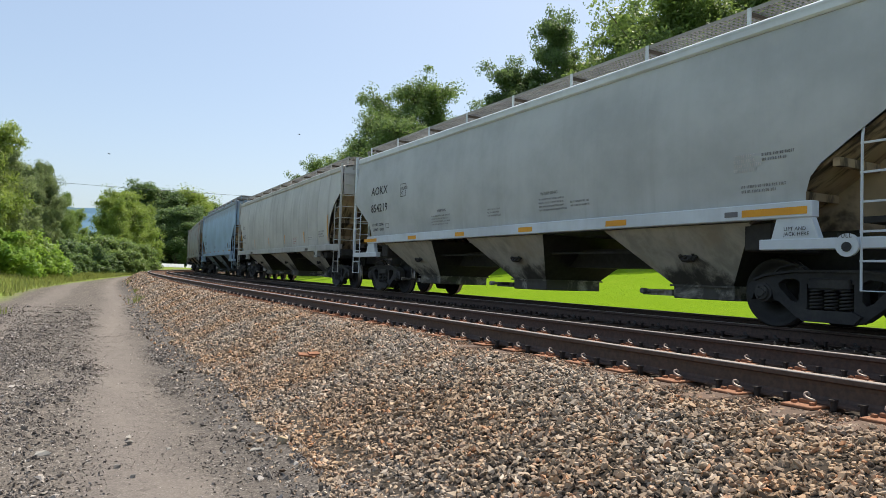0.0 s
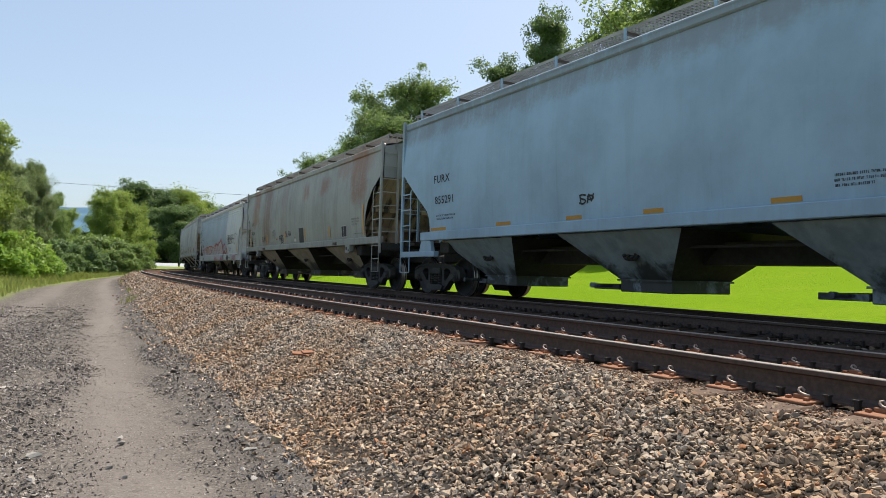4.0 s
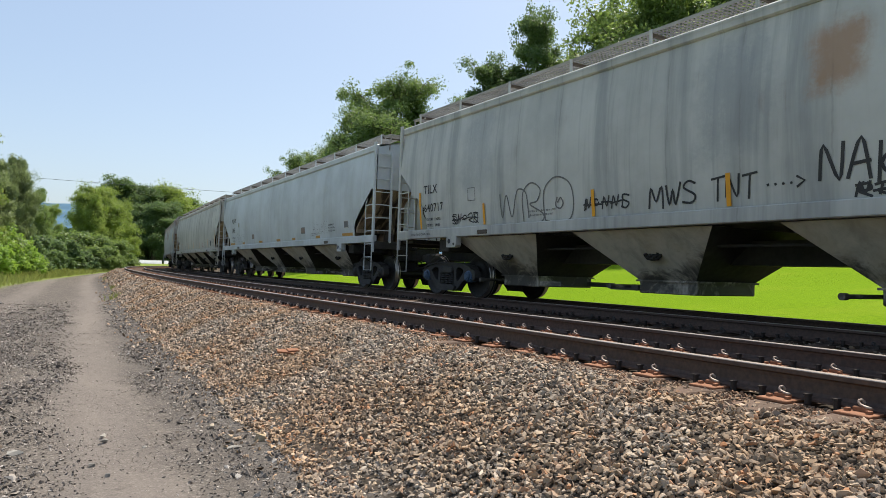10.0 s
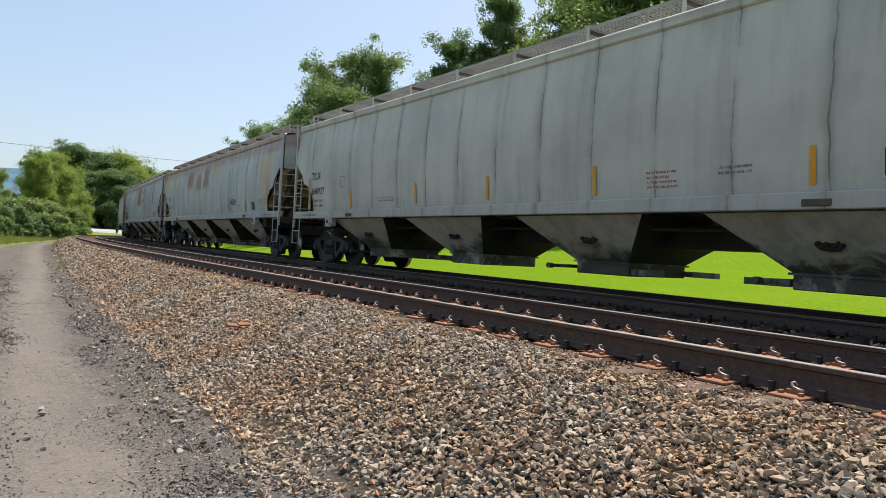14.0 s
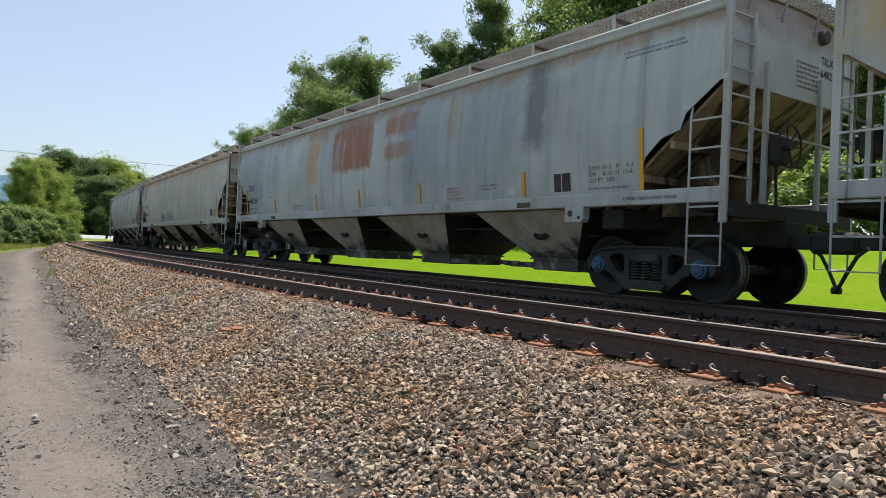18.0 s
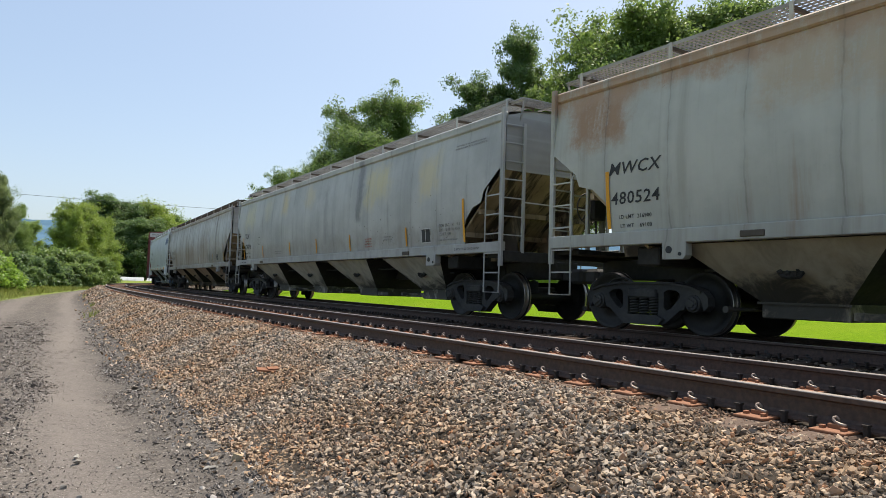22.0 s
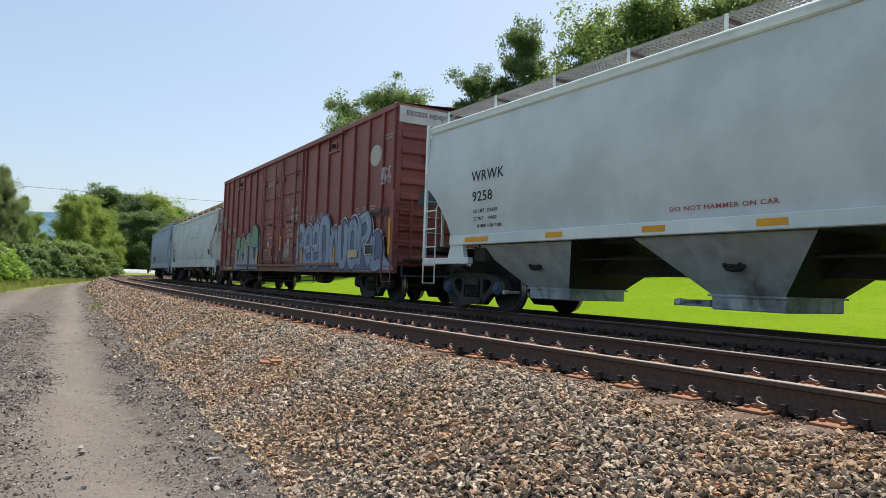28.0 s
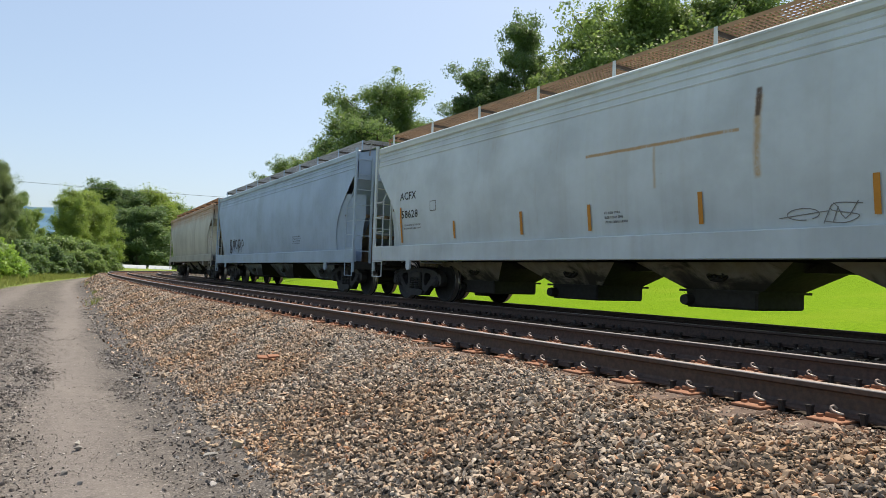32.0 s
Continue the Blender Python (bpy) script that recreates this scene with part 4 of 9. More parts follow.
def smooth(knots, n=5):
    """A curve through the knots."""
    out = []
    for k in range(len(knots) - 1):
        p0, p1, p2, p3 = knots[max(k - 1, 0)], knots[k], knots[k + 1], knots[min(k + 2, len(knots) - 1)]
        for i in range(n):
            u = i / n
            out.append(tuple(0.5 * (2 * p1[j] + (p2[j] - p0[j]) * u + (2 * p0[j] - 5 * p1[j] + 4 * p2[j] - p3[j]) * u * u + (3 * p1[j] - p0[j] - 3 * p2[j] + p3[j]) * u ** 3) for j in (0, 1)))
    return out + [knots[-1]]


def tag_word(letters, x0, x1, z0, z1, seed=1, lean=0.15):
    """A hand-sprayed word."""
    r = random.Random(seed)
    w, h = (x1 - x0) / len(letters), z1 - z0
    out = []
    for i, c in enumerate(letters):
        dz = r.uniform(-0.08, 0.08) * h
        for line in GLYPHS[c]:
            out.append(smooth([(x0 + w * (i + (px * 0.9 + lean * pz * 0.5) * 1.05) + r.uniform(-0.03, 0.03) * w, z0 + dz + h * pz) for px, pz in line], 4))
    return out


def tag_strokes(x0, x1, z0, z1, seed, count=6):
    """An unreadable hand style: stems, loops, bows and cross strokes."""
    r = random.Random(seed)
    w, h = (x1 - x0) / count, z1 - z0
    out = []
    for i in range(count):
        a = x0 + i * w
        for kind in r.sample(("stem", "loop", "bow", "ess", "bar", "zig"), r.randint(2, 3)):
            if kind == "stem":
                out.append([(a + w * r.uniform(0.0, 0.3), z0 + h * r.uniform(-0.05, 0.1)), (a + w * r.uniform(0.1, 0.5), z0 + h * r.uniform(0.8, 1.05))])
            elif kind == "loop":
                cx, cz, rx, rz, t0 = a + w * r.uniform(0.35, 0.6), z0 + h * r.uniform(0.35, 0.7), w * r.uniform(0.25, 0.45), h * r.uniform(0.2, 0.35), r.uniform(0, 6)
                out.append([(cx + rx * math.cos(t0 + k * 0.42), cz + rz * math.sin(t0 + k * 0.42)) for k in range(15)])
            elif kind == "bow":
                out.append(smooth([(a, z0 + h * r.uniform(0.6, 1)), (a + w * 0.7, z0 + h * r.uniform(0.7, 1)), (a + w * 0.8, z0 + h * 0.45), (a + w * 0.15, z0 + h * r.uniform(0.3, 0.5)), (a + w * 0.9, z0 + h * r.uniform(-0.1, 0.1))]))
            elif kind == "ess":
                out.append(smooth([(a + w * 0.9, z0 + h * 0.9), (a + w * 0.3, z0 + h), (a + w * 0.2, z0 + h * 0.65), (a + w * 0.8, z0 + h * 0.35), (a + w * 0.5, z0), (a, z0 + h * 0.12)]))
            elif kind == "bar":
                out.append([(a - w * 0.1, z0 + h * r.uniform(0.3, 0.6)), (a + w * 1.1, z0 + h * r.uniform(0.35, 0.65))])
            else:
                out.append(smooth([(a, z0), (a + w * 0.25, z0 + h), (a + w * 0.5, z0 + h * 0.2), (a + w * 0.8, z0 + h * 1.05)], 3))
    return out


def letter_blob(x0, x1, z0, z1, seed, n=28, spiky=0.0):
    r = random.Random(seed)
    ph = [r.uniform(0, 6.28) for _ in range(4)]
    out = []
    for i in range(n):
        a = 2 * math.pi * i / n
        sq = 1.0 / max(abs(math.cos(a)), abs(math.sin(a))) ** 0.75
        k = sq * (1 + 0.07 * math.sin(2 * a + ph[0]) + 0.09 * math.sin(3 * a + ph[1]) + 0.05 * math.sin(5 * a + ph[2]) + spiky * (0.5 if i % 2 else -0.5) * (1 if math.sin(a) > 0.3 else 0.2))
        out.append(((x0 + x1) / 2 + (x1 - x0) / 2 * k * math.cos(a), (z0 + z1) / 2 + (z1 - z0) / 2 * min(k, 1.12) * math.sin(a)))
    return out


# ---- covered hopper ----
def slope_material():
    """The sheets under the hopper's ends: tan road dust with black bands of grease."""
    n = Nodes("dusty tan slope sheet")
    v = n.coord((0.5, 2.0, 0.5))
    w = n.coord()
    fine, band, blot = n.noise(w, 20, 5, 0.7), n.noise(v, 1.6, 5, 0.65, 0.5), n.noise(w, 1.1, 4)
    c = n.mix(n.step(blot, 0.35, 0.68), (0.40, 0.305, 0.205), (0.25, 0.185, 0.125))
    c = n.mix(n.step(band, 0.45, 0.60, 0.0, 0.9), c, (0.04, 0.033, 0.028))
    c = n.mix(n.step(fine, 0.55, 0.8, 0.0, 0.35), c, (0.12, 0.095, 0.07))
    n.bump(fine, 0.15, 0.01)
    return n.done(c, 0.85, 0.0, 0.2)


M_SLOPE = slope_material()


def hopper_car(place, length, paint, style="curved", z_sill=1.27, z_top=3.85, bays=4, cap=M_TRUCK, grate=M_GRATE, label="", ribs=0.0, sill_paint=None, chute_paint=None, truck_in=1.54, bay_reach=None, brake=-1, column=False, drop=False, pitch=1.16, marks=()):
    """A covered hopper. x points the way the train goes, -y is the outer side of the curve, z = 0 at the rail tops."""
    car = thing("covered_hopper_car", None, None, None, label, "railway car", "cars of the freight train")
    hl = length / 2
    deep = style in ("flow", "notch")
    half, bulge = (1.50, 0.09) if not deep else (1.48, 0.10)
    sill_top = z_sill + (0.20 if not deep else 0.36)
    side = Side(car, half, bulge, sill_top, z_top)
    sill_paint, chute_paint = sill_paint or paint, chute_paint or paint
    h = z_top - z_sill
    if style == "curved":
        cut = [(0.0, z_top - 0.40 * h), (0.10, z_top - 0.40 * h), (0.58, z_top - 0.54 * h), (0.66, z_top - 0.62 * h), (0.95, z_top - 0.65 * h), (1.22, z_top - 0.74 * h), (1.29, z_top - 0.84 * h), (1.30, sill_top)]
    elif style == "angled":
        cut = [(0.0, z_top - 0.44 * h), (0.16, z_top - 0.44 * h), (0.28, z_top - 0.48 * h), (1.30, z_top - 0.76 * h), (1.38, z_top - 0.82 * h), (1.40, sill_top)]
    elif style == "round":
        cut = [(0.0, z_top - 0.50 * h), (0.08, z_top - 0.51 * h), (0.98, z_top - 0.75 * h), (1.12, z_top - 0.81 * h), (1.18, z_top - 0.88 * h), (1.19, sill_top)]
    elif style == "bow":
        cut = [(0.0, z_top - 0.50 * h), (0.20, z_top - 0.53 * h), (0.45, z_top - 0.61 * h), (0.70, z_top - 0.72 * h), (0.88, z_top - 0.82 * h), (0.96, z_top - 0.90 * h), (0.97, sill_top)]
    elif style == "scoop":
        cut = [(0.0, z_top - 0.31 * h), (0.12, z_top - 0.32 * h), (0.55, z_top - 0.43 * h), (0.88, z_top - 0.55 * h), (1.08, z_top - 0.68 * h), (1.14, z_top - 0.78 * h), (1.15, sill_top)]
    elif style == "notch":
        cut = [(0.0, z_top - 0.40 * h), (0.40, z_top - 0.45 * h), (0.46, z_top - 0.50 * h), (0.86, z_top - 0.72 * h), (0.98, z_top - 0.80 * h), (1.0, sill_top)]
    else:
        cut = [(0.0, z_top - 0.16 * h), (0.58, z_top - 0.37 * h), (0.87, z_top - 0.47 * h), (1.10, z_top - 0.57 * h), (1.23, z_top - 0.67 * h), (1.28, z_top - 0.77 * h), (1.29, sill_top)]

    def foot(e):
        return lerp(e, cut) if e < cut[-1][0] else sill_top

    es = sorted({e for e, _ in cut} | {0.3, 0.45, 0.8, 1.1})
    xs = [-hl + e for e in es] + list(np.linspace(-hl + cut[-1][0] + 0.35, hl - cut[-1][0] - 0.35, 44)) + [hl - e for e in reversed(es)]
    if ribs:
        k = int((length / 2 - 1.9) / pitch)
        seams = [i * pitch for i in range(-k, k + 1)]
        xs = sorted(set(xs) | {q + d for q in seams for d in (-0.06, -0.015, 0.015, 0.06)})
    nz = 13
    for sgn, name in ((1, "side_sheet"), (-1, "side_sheet")):
        bm = bmesh.new()
        cols = []
        for x in xs:
            z0 = foot(hl - abs(x))
            dent = 0.0
            if ribs:
                dent = -ribs if min(abs(x - q) for q in seams) < 0.03 else 0.0
            col = []
            for i in range(nz):
                z = z0 + (z_top - z0) * i / (nz - 1)
                col.append(bm.verts.new((x, sgn * (side.y(z) - dent * math.sin(math.pi * min(1.0, max(0.0, (z - z_sill) / h)))), z)))
            cols.append(col)
        for a, b in zip(cols, cols[1:]):
            for i in range(nz - 1):
                bm.faces.new((a[i], b[i], b[i + 1], a[i + 1]))
        inner = [v.co.copy() for v in bm.verts]
        part(name, bm, paint, car, "weathered side sheet", smooth=True)
    # side sills, with the pad over each truck
    for sgn in (-1, 1):
        bm = bmesh.new()
        far = hl - (1.06 if drop else 0.02)
        add_box(bm, -far, far, sgn * 1.44, sgn * (half + 0.085), z_sill, sill_top - 0.003, bevel=0.012)
        pad = hl - truck_in - 0.95
        if drop:
            # the sill stops short; a bracket drops from it to a lower beam under the ladder
            for e in (-1, 1):
                add_slab(bm, [(e * (hl - 1.08), z_sill + 0.01), (e * (hl - 1.52), z_sill + 0.01), (e * (hl - 1.60), z_sill - 0.27), (e * (hl - 0.98), z_sill - 0.27)], sgn * 1.47, sgn * (half + 0.06))
                add_box(bm, min(e * (hl - 1.75), e * (hl - 0.03)), max(e * (hl - 1.75), e * (hl - 0.03)), sgn * 1.45, sgn * (half + 0.08), z_sill - 0.38, z_sill - 0.25, bevel=0.01)
        elif not deep:
            for e in (-1, 1):
                x = e * pad
                add_slab(bm, [(x - 0.18, z_sill + 0.02), (x + 0.2, z_sill + 0.02), (x + 0.2, z_sill - 0.17), (x + 0.16, z_sill - 0.22), (x - 0.18, z_sill - 0.22)], sgn * 1.46, sgn * (half + 0.095))
        sill = part("side_sill", bm, sill_paint, car, "side sill along the foot of the car")
        if not deep and not drop:
            for e in (-1, 1):
                for dx, dz, rad in ((-0.07, -0.09, 0.05), (0.11, -0.15, 0.026)):
                    bm = bmesh.new()
                    add_lathe(bm, [(0.0, -0.012), (rad, -0.012), (rad, 0.0), (0.0, 0.0)], 14, pose(e * pad + dx, sgn * (half + 0.092), z_sill + dz))
                    part("jacking_hole", bm, M_BLACK, sill)
                bm = bmesh.new()
                x = e * (pad - 1.15)
                add_box(bm, x - 0.16, x + 0.16, sgn * (half + 0.06), sgn * (half + 0.105), z_sill + 0.035, z_sill + 0.115, bevel=0.008)
                part("card_holder", bm, M_GRIME, sill, "small routing card holder")
        if deep:
            for e in (-1, 1):
                bm = bmesh.new()
                x = e * (hl - truck_in - 0.45)
                add_slab(bm, [(x - 0.09, z_sill + 0.02), (x + 0.09, z_sill + 0.02), (x + 0.09, z_sill - 0.15), (x + 0.05, z_sill - 0.2), (x - 0.05, z_sill - 0.2), (x - 0.09, z_sill - 0.15)], sgn * (half + 0.05), sgn * (half + 0.09))
                part("pull_lug", bm, sill_paint, sill)
            # beads pressed into the sheet under the eaves
            for dz in (0.17, 0.29, 0.41):
                bm = bmesh.new()
                add_tube(bm, [(-hl + 0.1, sgn * (abs(side.y(z_top - dz)) - 0.008), z_top - dz), (hl - 0.1, sgn * (abs(side.y(z_top - dz)) - 0.008), z_top - dz)], 0.022, 6)
                part("side_bead", bm, paint, car)
    # ends: the upright sheet, the slope sheet below it and its braces
    for e in (-1, 1):
        bm = bmesh.new()
        xe, zc = e * (hl - 0.06), cut[1][1] if style != "flow" else z_top - 0.24 * h
        ys = half - 0.03
        add_slab(bm, [(xe, zc), (xe + e * 0.03, zc), (xe + e * 0.03, z_top), (xe, z_top)], -ys, ys)
        arc = [(-ys, z_top), (-ys * 0.6, z_top + 0.16), (0, z_top + 0.21), (ys * 0.6, z_top + 0.16), (ys, z_top)]
        a = [bm.verts.new((xe, y, z)) for y, z in arc]
        bm.faces.new(a)
        if column:
            add_box(bm, min(e * (hl - 0.55), e * (hl + 0.09)), max(e * (hl - 0.55), e * (hl + 0.09)), -0.42, 0.42, z_sill - 0.1, z_top + 0.02, bevel=0.015)
        part("end_sheet", bm, paint, car)
        # the sheet slopes in from the end; thick enough to stand free
        depth = 1.95 if not deep else 2.2
        zl = z_sill - 0.05

        def slope_z(d):
            return zc + (zl - zc) * (d - 0.06) / (depth - 0.06)

        bm = bmesh.new()
        add_slab(bm, [(xe, zc), (e * (hl - depth), zl), (e * (hl - depth - 0.03), zl + 0.03), (xe - e * 0.03, zc + 0.03)], -ys, ys)
        part("slope_sheet", bm, M_SLOPE if not deep else paint, car, "sloping end sheet of the hopper")
        for y in (-0.62, 0.62):
            bm = bmesh.new()
            arch = [(0.78, z_sill - 0.1), (1.62, z_sill - 0.1), (1.62, slope_z(1.62) - 0.01), (0.55, slope_z(0.55) - 0.01), (0.62, slope_z(0.75) - 0.12), (0.70, z_sill + 0.35)]
            add_slab(bm, [(e * (hl - d), z) for d, z in arch], y - 0.012, y + 0.012)
            part("end_gusset", bm, M_SLOPE, car)
        bm = bmesh.new()
        for d in (0.85, 1.35):
            add_bar(bm, (e * (hl - d), -ys, slope_z(d) - 0.06), (e * (hl - d), ys, slope_z(d) - 0.06), 0.08, 0.10)
        part("slope_stiffener", bm, M_SLOPE, car)
        if deep:
            # the web that closes the recess behind the ladder
            for sgn in (-1, 1):
                bm = bmesh.new()
                outer = [(d, z) for d, z in cut if z < z_top - 0.2 * h or d > 0.05] + [(cut[-1][0], z_sill + 0.05)]
                inner = [(max(0.16, d - 0.95), min(z, slope_z(0.25))) for d, z in outer]
                a = [bm.verts.new((e * (hl - d - 0.03), sgn * (abs(side.y(z)) - 0.006), z + 0.02)) for d, z in outer]
                b = [bm.verts.new((e * (hl - d), sgn * (half - 0.34), z)) for d, z in inner]
                for k in range(len(a) - 1):
                    bm.faces.new((a[k], a[k + 1], b[k + 1], b[k]))
                part("end_web", bm, paint, car, smooth=True)
        if marks and e > 0:
            for txt, dz in zip(marks, (0.42, 0.60)):
                me = LETTERS[txt][0].copy()
                for v in me.vertices:
                    v.co = (hl - 0.024, 0.62 + v.co.x * 0.11, z_top - dz + v.co.z * 0.11)
                thing("lettering", me, None, car)
            bm = bmesh.new()
            r = random.Random(place)
            for k in range(6):
                y = 0.0
                while y < 0.55:
                    w = r.uniform(0.02, 0.08)
                    bm.faces.new([bm.verts.new((hl - 0.024, yy, zz)) for yy, zz in ((y, z_top - 0.5 - 0.065 * k), (y + w, z_top - 0.5 - 0.065 * k), (y + w, z_top - 0.475 - 0.065 * k), (y, z_top - 0.475 - 0.065 * k))])
                    y += w + 0.02
            tagged(part("small_writing", bm, M_GREYMARK, car), kind="stuff")
        # end platform and draft gear
        bm = bmesh.new()
        add_box(bm, e * (hl - 2.6), e * (hl + 0.05), -0.28, 0.28, 0.80, 1.14, bevel=0.02)
        add_box(bm, e * (hl - 0.55), e * (hl + 0.02), -1.45, 1.45, z_sill - 0.09, z_sill - 0.02)
        add_box(bm, e * (hl - 0.04), e * (hl + 0.03), -1.5, 1.5, z_sill - 0.17, z_sill + 0.03, bevel=0.01)
        add_box(bm, e * (hl - 2.1), e * (hl - 1.7), -1.40, 1.40, 0.98, z_sill - 0.02, bevel=0.02)
        part("end_frame", bm, M_SOOT_SHADE, car)
        add_coupler(car, e, hl)
        add_ladders(car, e, hl, half, z_sill, z_top, sill_paint, style, cut)
        add_crossover(car, e, hl, z_top, grate)
        if e == brake:
            for y in (-0.72, 0.60):
                bm = bmesh.new()
                add_box(bm, min(e * (hl - 0.04), e * (hl + 0.02)), max(e * (hl - 0.04), e * (hl + 0.02)), y - 0.03, y + 0.03, z_sill - 0.05, zc + 0.35)
                part("end_post", bm, sill_paint, car)
            bm = bmesh.new()
            yb = -0.32 if column else -0.5
            ring = [(e * (hl + 0.20), yb + 0.27 * math.cos(k * math.pi / 10), z_sill + 0.78 + 0.27 * math.sin(k * math.pi / 10)) for k in range(21)]
            add_tube(bm, ring, 0.014, 6, False)
            for k in range(6):
                add_bar(bm, (e * (hl + 0.17), yb, z_sill + 0.78), ring[(k * 20 // 6) % 20], 0.018)
            add_lathe(bm, [(0.0, -0.05), (0.06, -0.05), (0.07, 0.05), (0.0, 0.05)], 12, pose(e * (hl + 0.17), yb, z_sill + 0.78, 0, 0, 90))
            part("brake_wheel", bm, M_TRUCK, car, "spoked hand brake wheel")
            bm = bmesh.new()
            add_box(bm, min(e * (hl - 0.10), e * (hl + 0.13)), max(e * (hl - 0.10), e * (hl + 0.13)), yb - 0.17, yb + 0.15, z_sill + 0.55, z_sill + 0.92, bevel=0.03)
            add_tube(bm, [(e * (hl + 0.02), yb, z_sill + 0.56), (e * (hl + 0.02), yb + 0.05, z_sill - 0.05)], 0.02, 6)
            part("brake_housing", bm, M_TRUCK, car, "gear housing of the hand brake")
    # roof, eave rails, hatches and running boards
    bm = bmesh.new()
    arc = [(-half - 0.05 + 0.02, z_top + 0.01), (-half + 0.10, z_top + 0.07), (-0.9, z_top + 0.16), (-0.3, z_top + 0.21), (0.3, z_top + 0.21), (0.9, z_top + 0.16), (half - 0.10, z_top + 0.07), (half + 0.03, z_top + 0.01)]
    a = [bm.verts.new((-hl + 0.02, y, z)) for y, z in arc]
    b = [bm.verts.new((hl - 0.02, y, z)) for y, z in arc]
    for i in range(len(arc) - 1):
        bm.faces.new((a[i], b[i], b[i + 1], a[i + 1]))
    part("roof", bm, paint, car, smooth=True)
    for sgn in (-1, 1):
        bm = bmesh.new()
        yo = abs(side.y(z_top))
        add_box(bm, -hl + 0.03, hl - 0.03, sgn * (yo - 0.05), sgn * (yo + 0.055), z_top - 0.10, z_top + 0.07, bevel=0.025)
        part("eave_rail", bm, sill_paint, car)
    for i in range(8):
        x = -hl + 1.4 + i * (length - 2.8) / 7
        bm = bmesh.new()
        add_box(bm, x - 0.65, x + 0.65, -0.32, 0.32, z_top + 0.19, z_top + 0.30, bevel=0.04)
        part("roof_hatch", bm, paint, car)
    for sgn in (-1, 1):
        add_running_board(car, sgn, hl, z_top, grate, sill_paint)
    # hoppers and their gates
    reach = bay_reach or (6.0 if deep else hl - 1.92 if bays == 4 else hl - 1.15)
    bay = 2 * reach / bays
    for i in range(bays):
        x = -reach + bay * (i + 0.5)
        bm = bmesh.new()
        zt, zb = z_sill - 0.01, (0.50 if not deep else 0.62)
        tl, bl, tw, bw = 1.37, 0.54, 1.44, 0.70
        if deep:
            tl, bl, tw, bw, zb = (1.27, 0.62, 0.9, 0.5, 0.50) if bays == 4 else (1.4, 0.8, 0.95, 0.7, 0.39)
        t = [bm.verts.new((x + sx * tl, sy * tw, zt)) for sx, sy in ((-1, -1), (1, -1), (1, 1), (-1, 1))]
        b = [bm.verts.new((x + sx * bl, sy * bw, zb)) for sx, sy in ((-1, -1), (1, -1), (1, 1), (-1, 1))]
        for k in range(4):
            bm.faces.new((t[k], t[(k + 1) % 4], b[(k + 1) % 4], b[k]))
        bm.faces.new(b)
        # end faces take the near-black material: shade between the bays, as colour
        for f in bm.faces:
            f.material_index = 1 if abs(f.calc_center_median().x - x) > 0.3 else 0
        chute = part("hopper_chute", bm, chute_paint, car, "sooty hopper chute with end faces painted dark as shade")
        chute.data.materials.append(M_SOOT_SHADE)
        bm = bmesh.new()
        if deep:
            lo = 0.24 if bays == 4 else 0.33
            add_box(bm, x - bl + 0.04, x + bl - 0.04, -0.58, 0.58, lo, zb + 0.01, bevel=0.03)
            add_box(bm, x - bl - 0.03, x + bl + 0.03, -0.64, 0.64, zb - 0.03, zb + 0.005)
            if bays == 3:
                add_tube(bm, [(x - bl - 0.22, -0.5, lo + 0.04), (x + bl + 0.22, -0.5, lo + 0.04)], 0.035, 8)
            add_lathe(bm, [(0.0, -0.06), (0.075, -0.06), (0.085, 0.0), (0.085, 0.2), (0.0, 0.2)], 12, pose(x - bl + 0.12, -0.66, lo + 0.11))
        else:
            add_box(bm, x - 0.56, x + 0.56, -0.70, 0.70, 0.30, 0.51, bevel=0.015)
            add_box(bm, x - 0.60, x + 0.60, -0.74, 0.74, 0.485, 0.515)
            side_x = (x + 0.60, x + 1.22) if bays == 4 and i % 2 == 0 else (x - 1.22, x - 0.60)
            for sy in (-0.62, 0.62):
                add_box(bm, side_x[0], side_x[1], sy - 0.07, sy + 0.07, 0.33, 0.42)
            add_lathe(bm, [(0.0, -1.16), (0.045, -1.16), (0.045, -1.06), (0.03, -1.05), (0.03, 1.05), (0.045, 1.06), (0.045, 1.16), (0.0, 1.16)], 10, pose(x - 0.78, 0, 0.40))
        part("outlet_gate", bm, M_SOOT_SHADE if deep or chute_paint is paint else chute_paint, chute, "steel outlet gate")
        bm = bmesh.new()
        zz = lerp(0.5, [(0, zb), (1, zt)])
        yy = bw + (tw - bw) * 0.5
        tilt = math.degrees(math.atan2(tw - bw, zt - zb))
        add_slab(bm, [(0.19 * math.cos(k * math.pi / 5) * (1.1 if k % 2 else 0.9), 0.10 * math.sin(k * math.pi / 5)) for k in range(10)], -0.03, 0.01)
        for k in range(6):
            add_lathe(bm, [(0.0, -0.06), (0.03, -0.06), (0.035, -0.02), (0.0, -0.02)], 8, pose((k % 3 - 1) * 0.1, 0, (k // 3) * 0.09 - 0.045))
        bmesh.ops.transform(bm, matrix=pose(x + 0.05, -yy - 0.005, zz, -tilt, 0, 0) @ pose(0, 0, 0, 0, 12, 0), verts=bm.verts)
        part("vibrator_bracket", bm, M_SOOT_SHADE, chute)
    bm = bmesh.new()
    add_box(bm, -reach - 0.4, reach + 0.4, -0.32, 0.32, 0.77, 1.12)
    part("centre_sill", bm, M_SOOT_SHADE, car)
    add_trucks(car, (-(hl - truck_in), hl - truck_in), cap, place)
    # brake pipe and hose under the sill
    bm = bmesh.new()
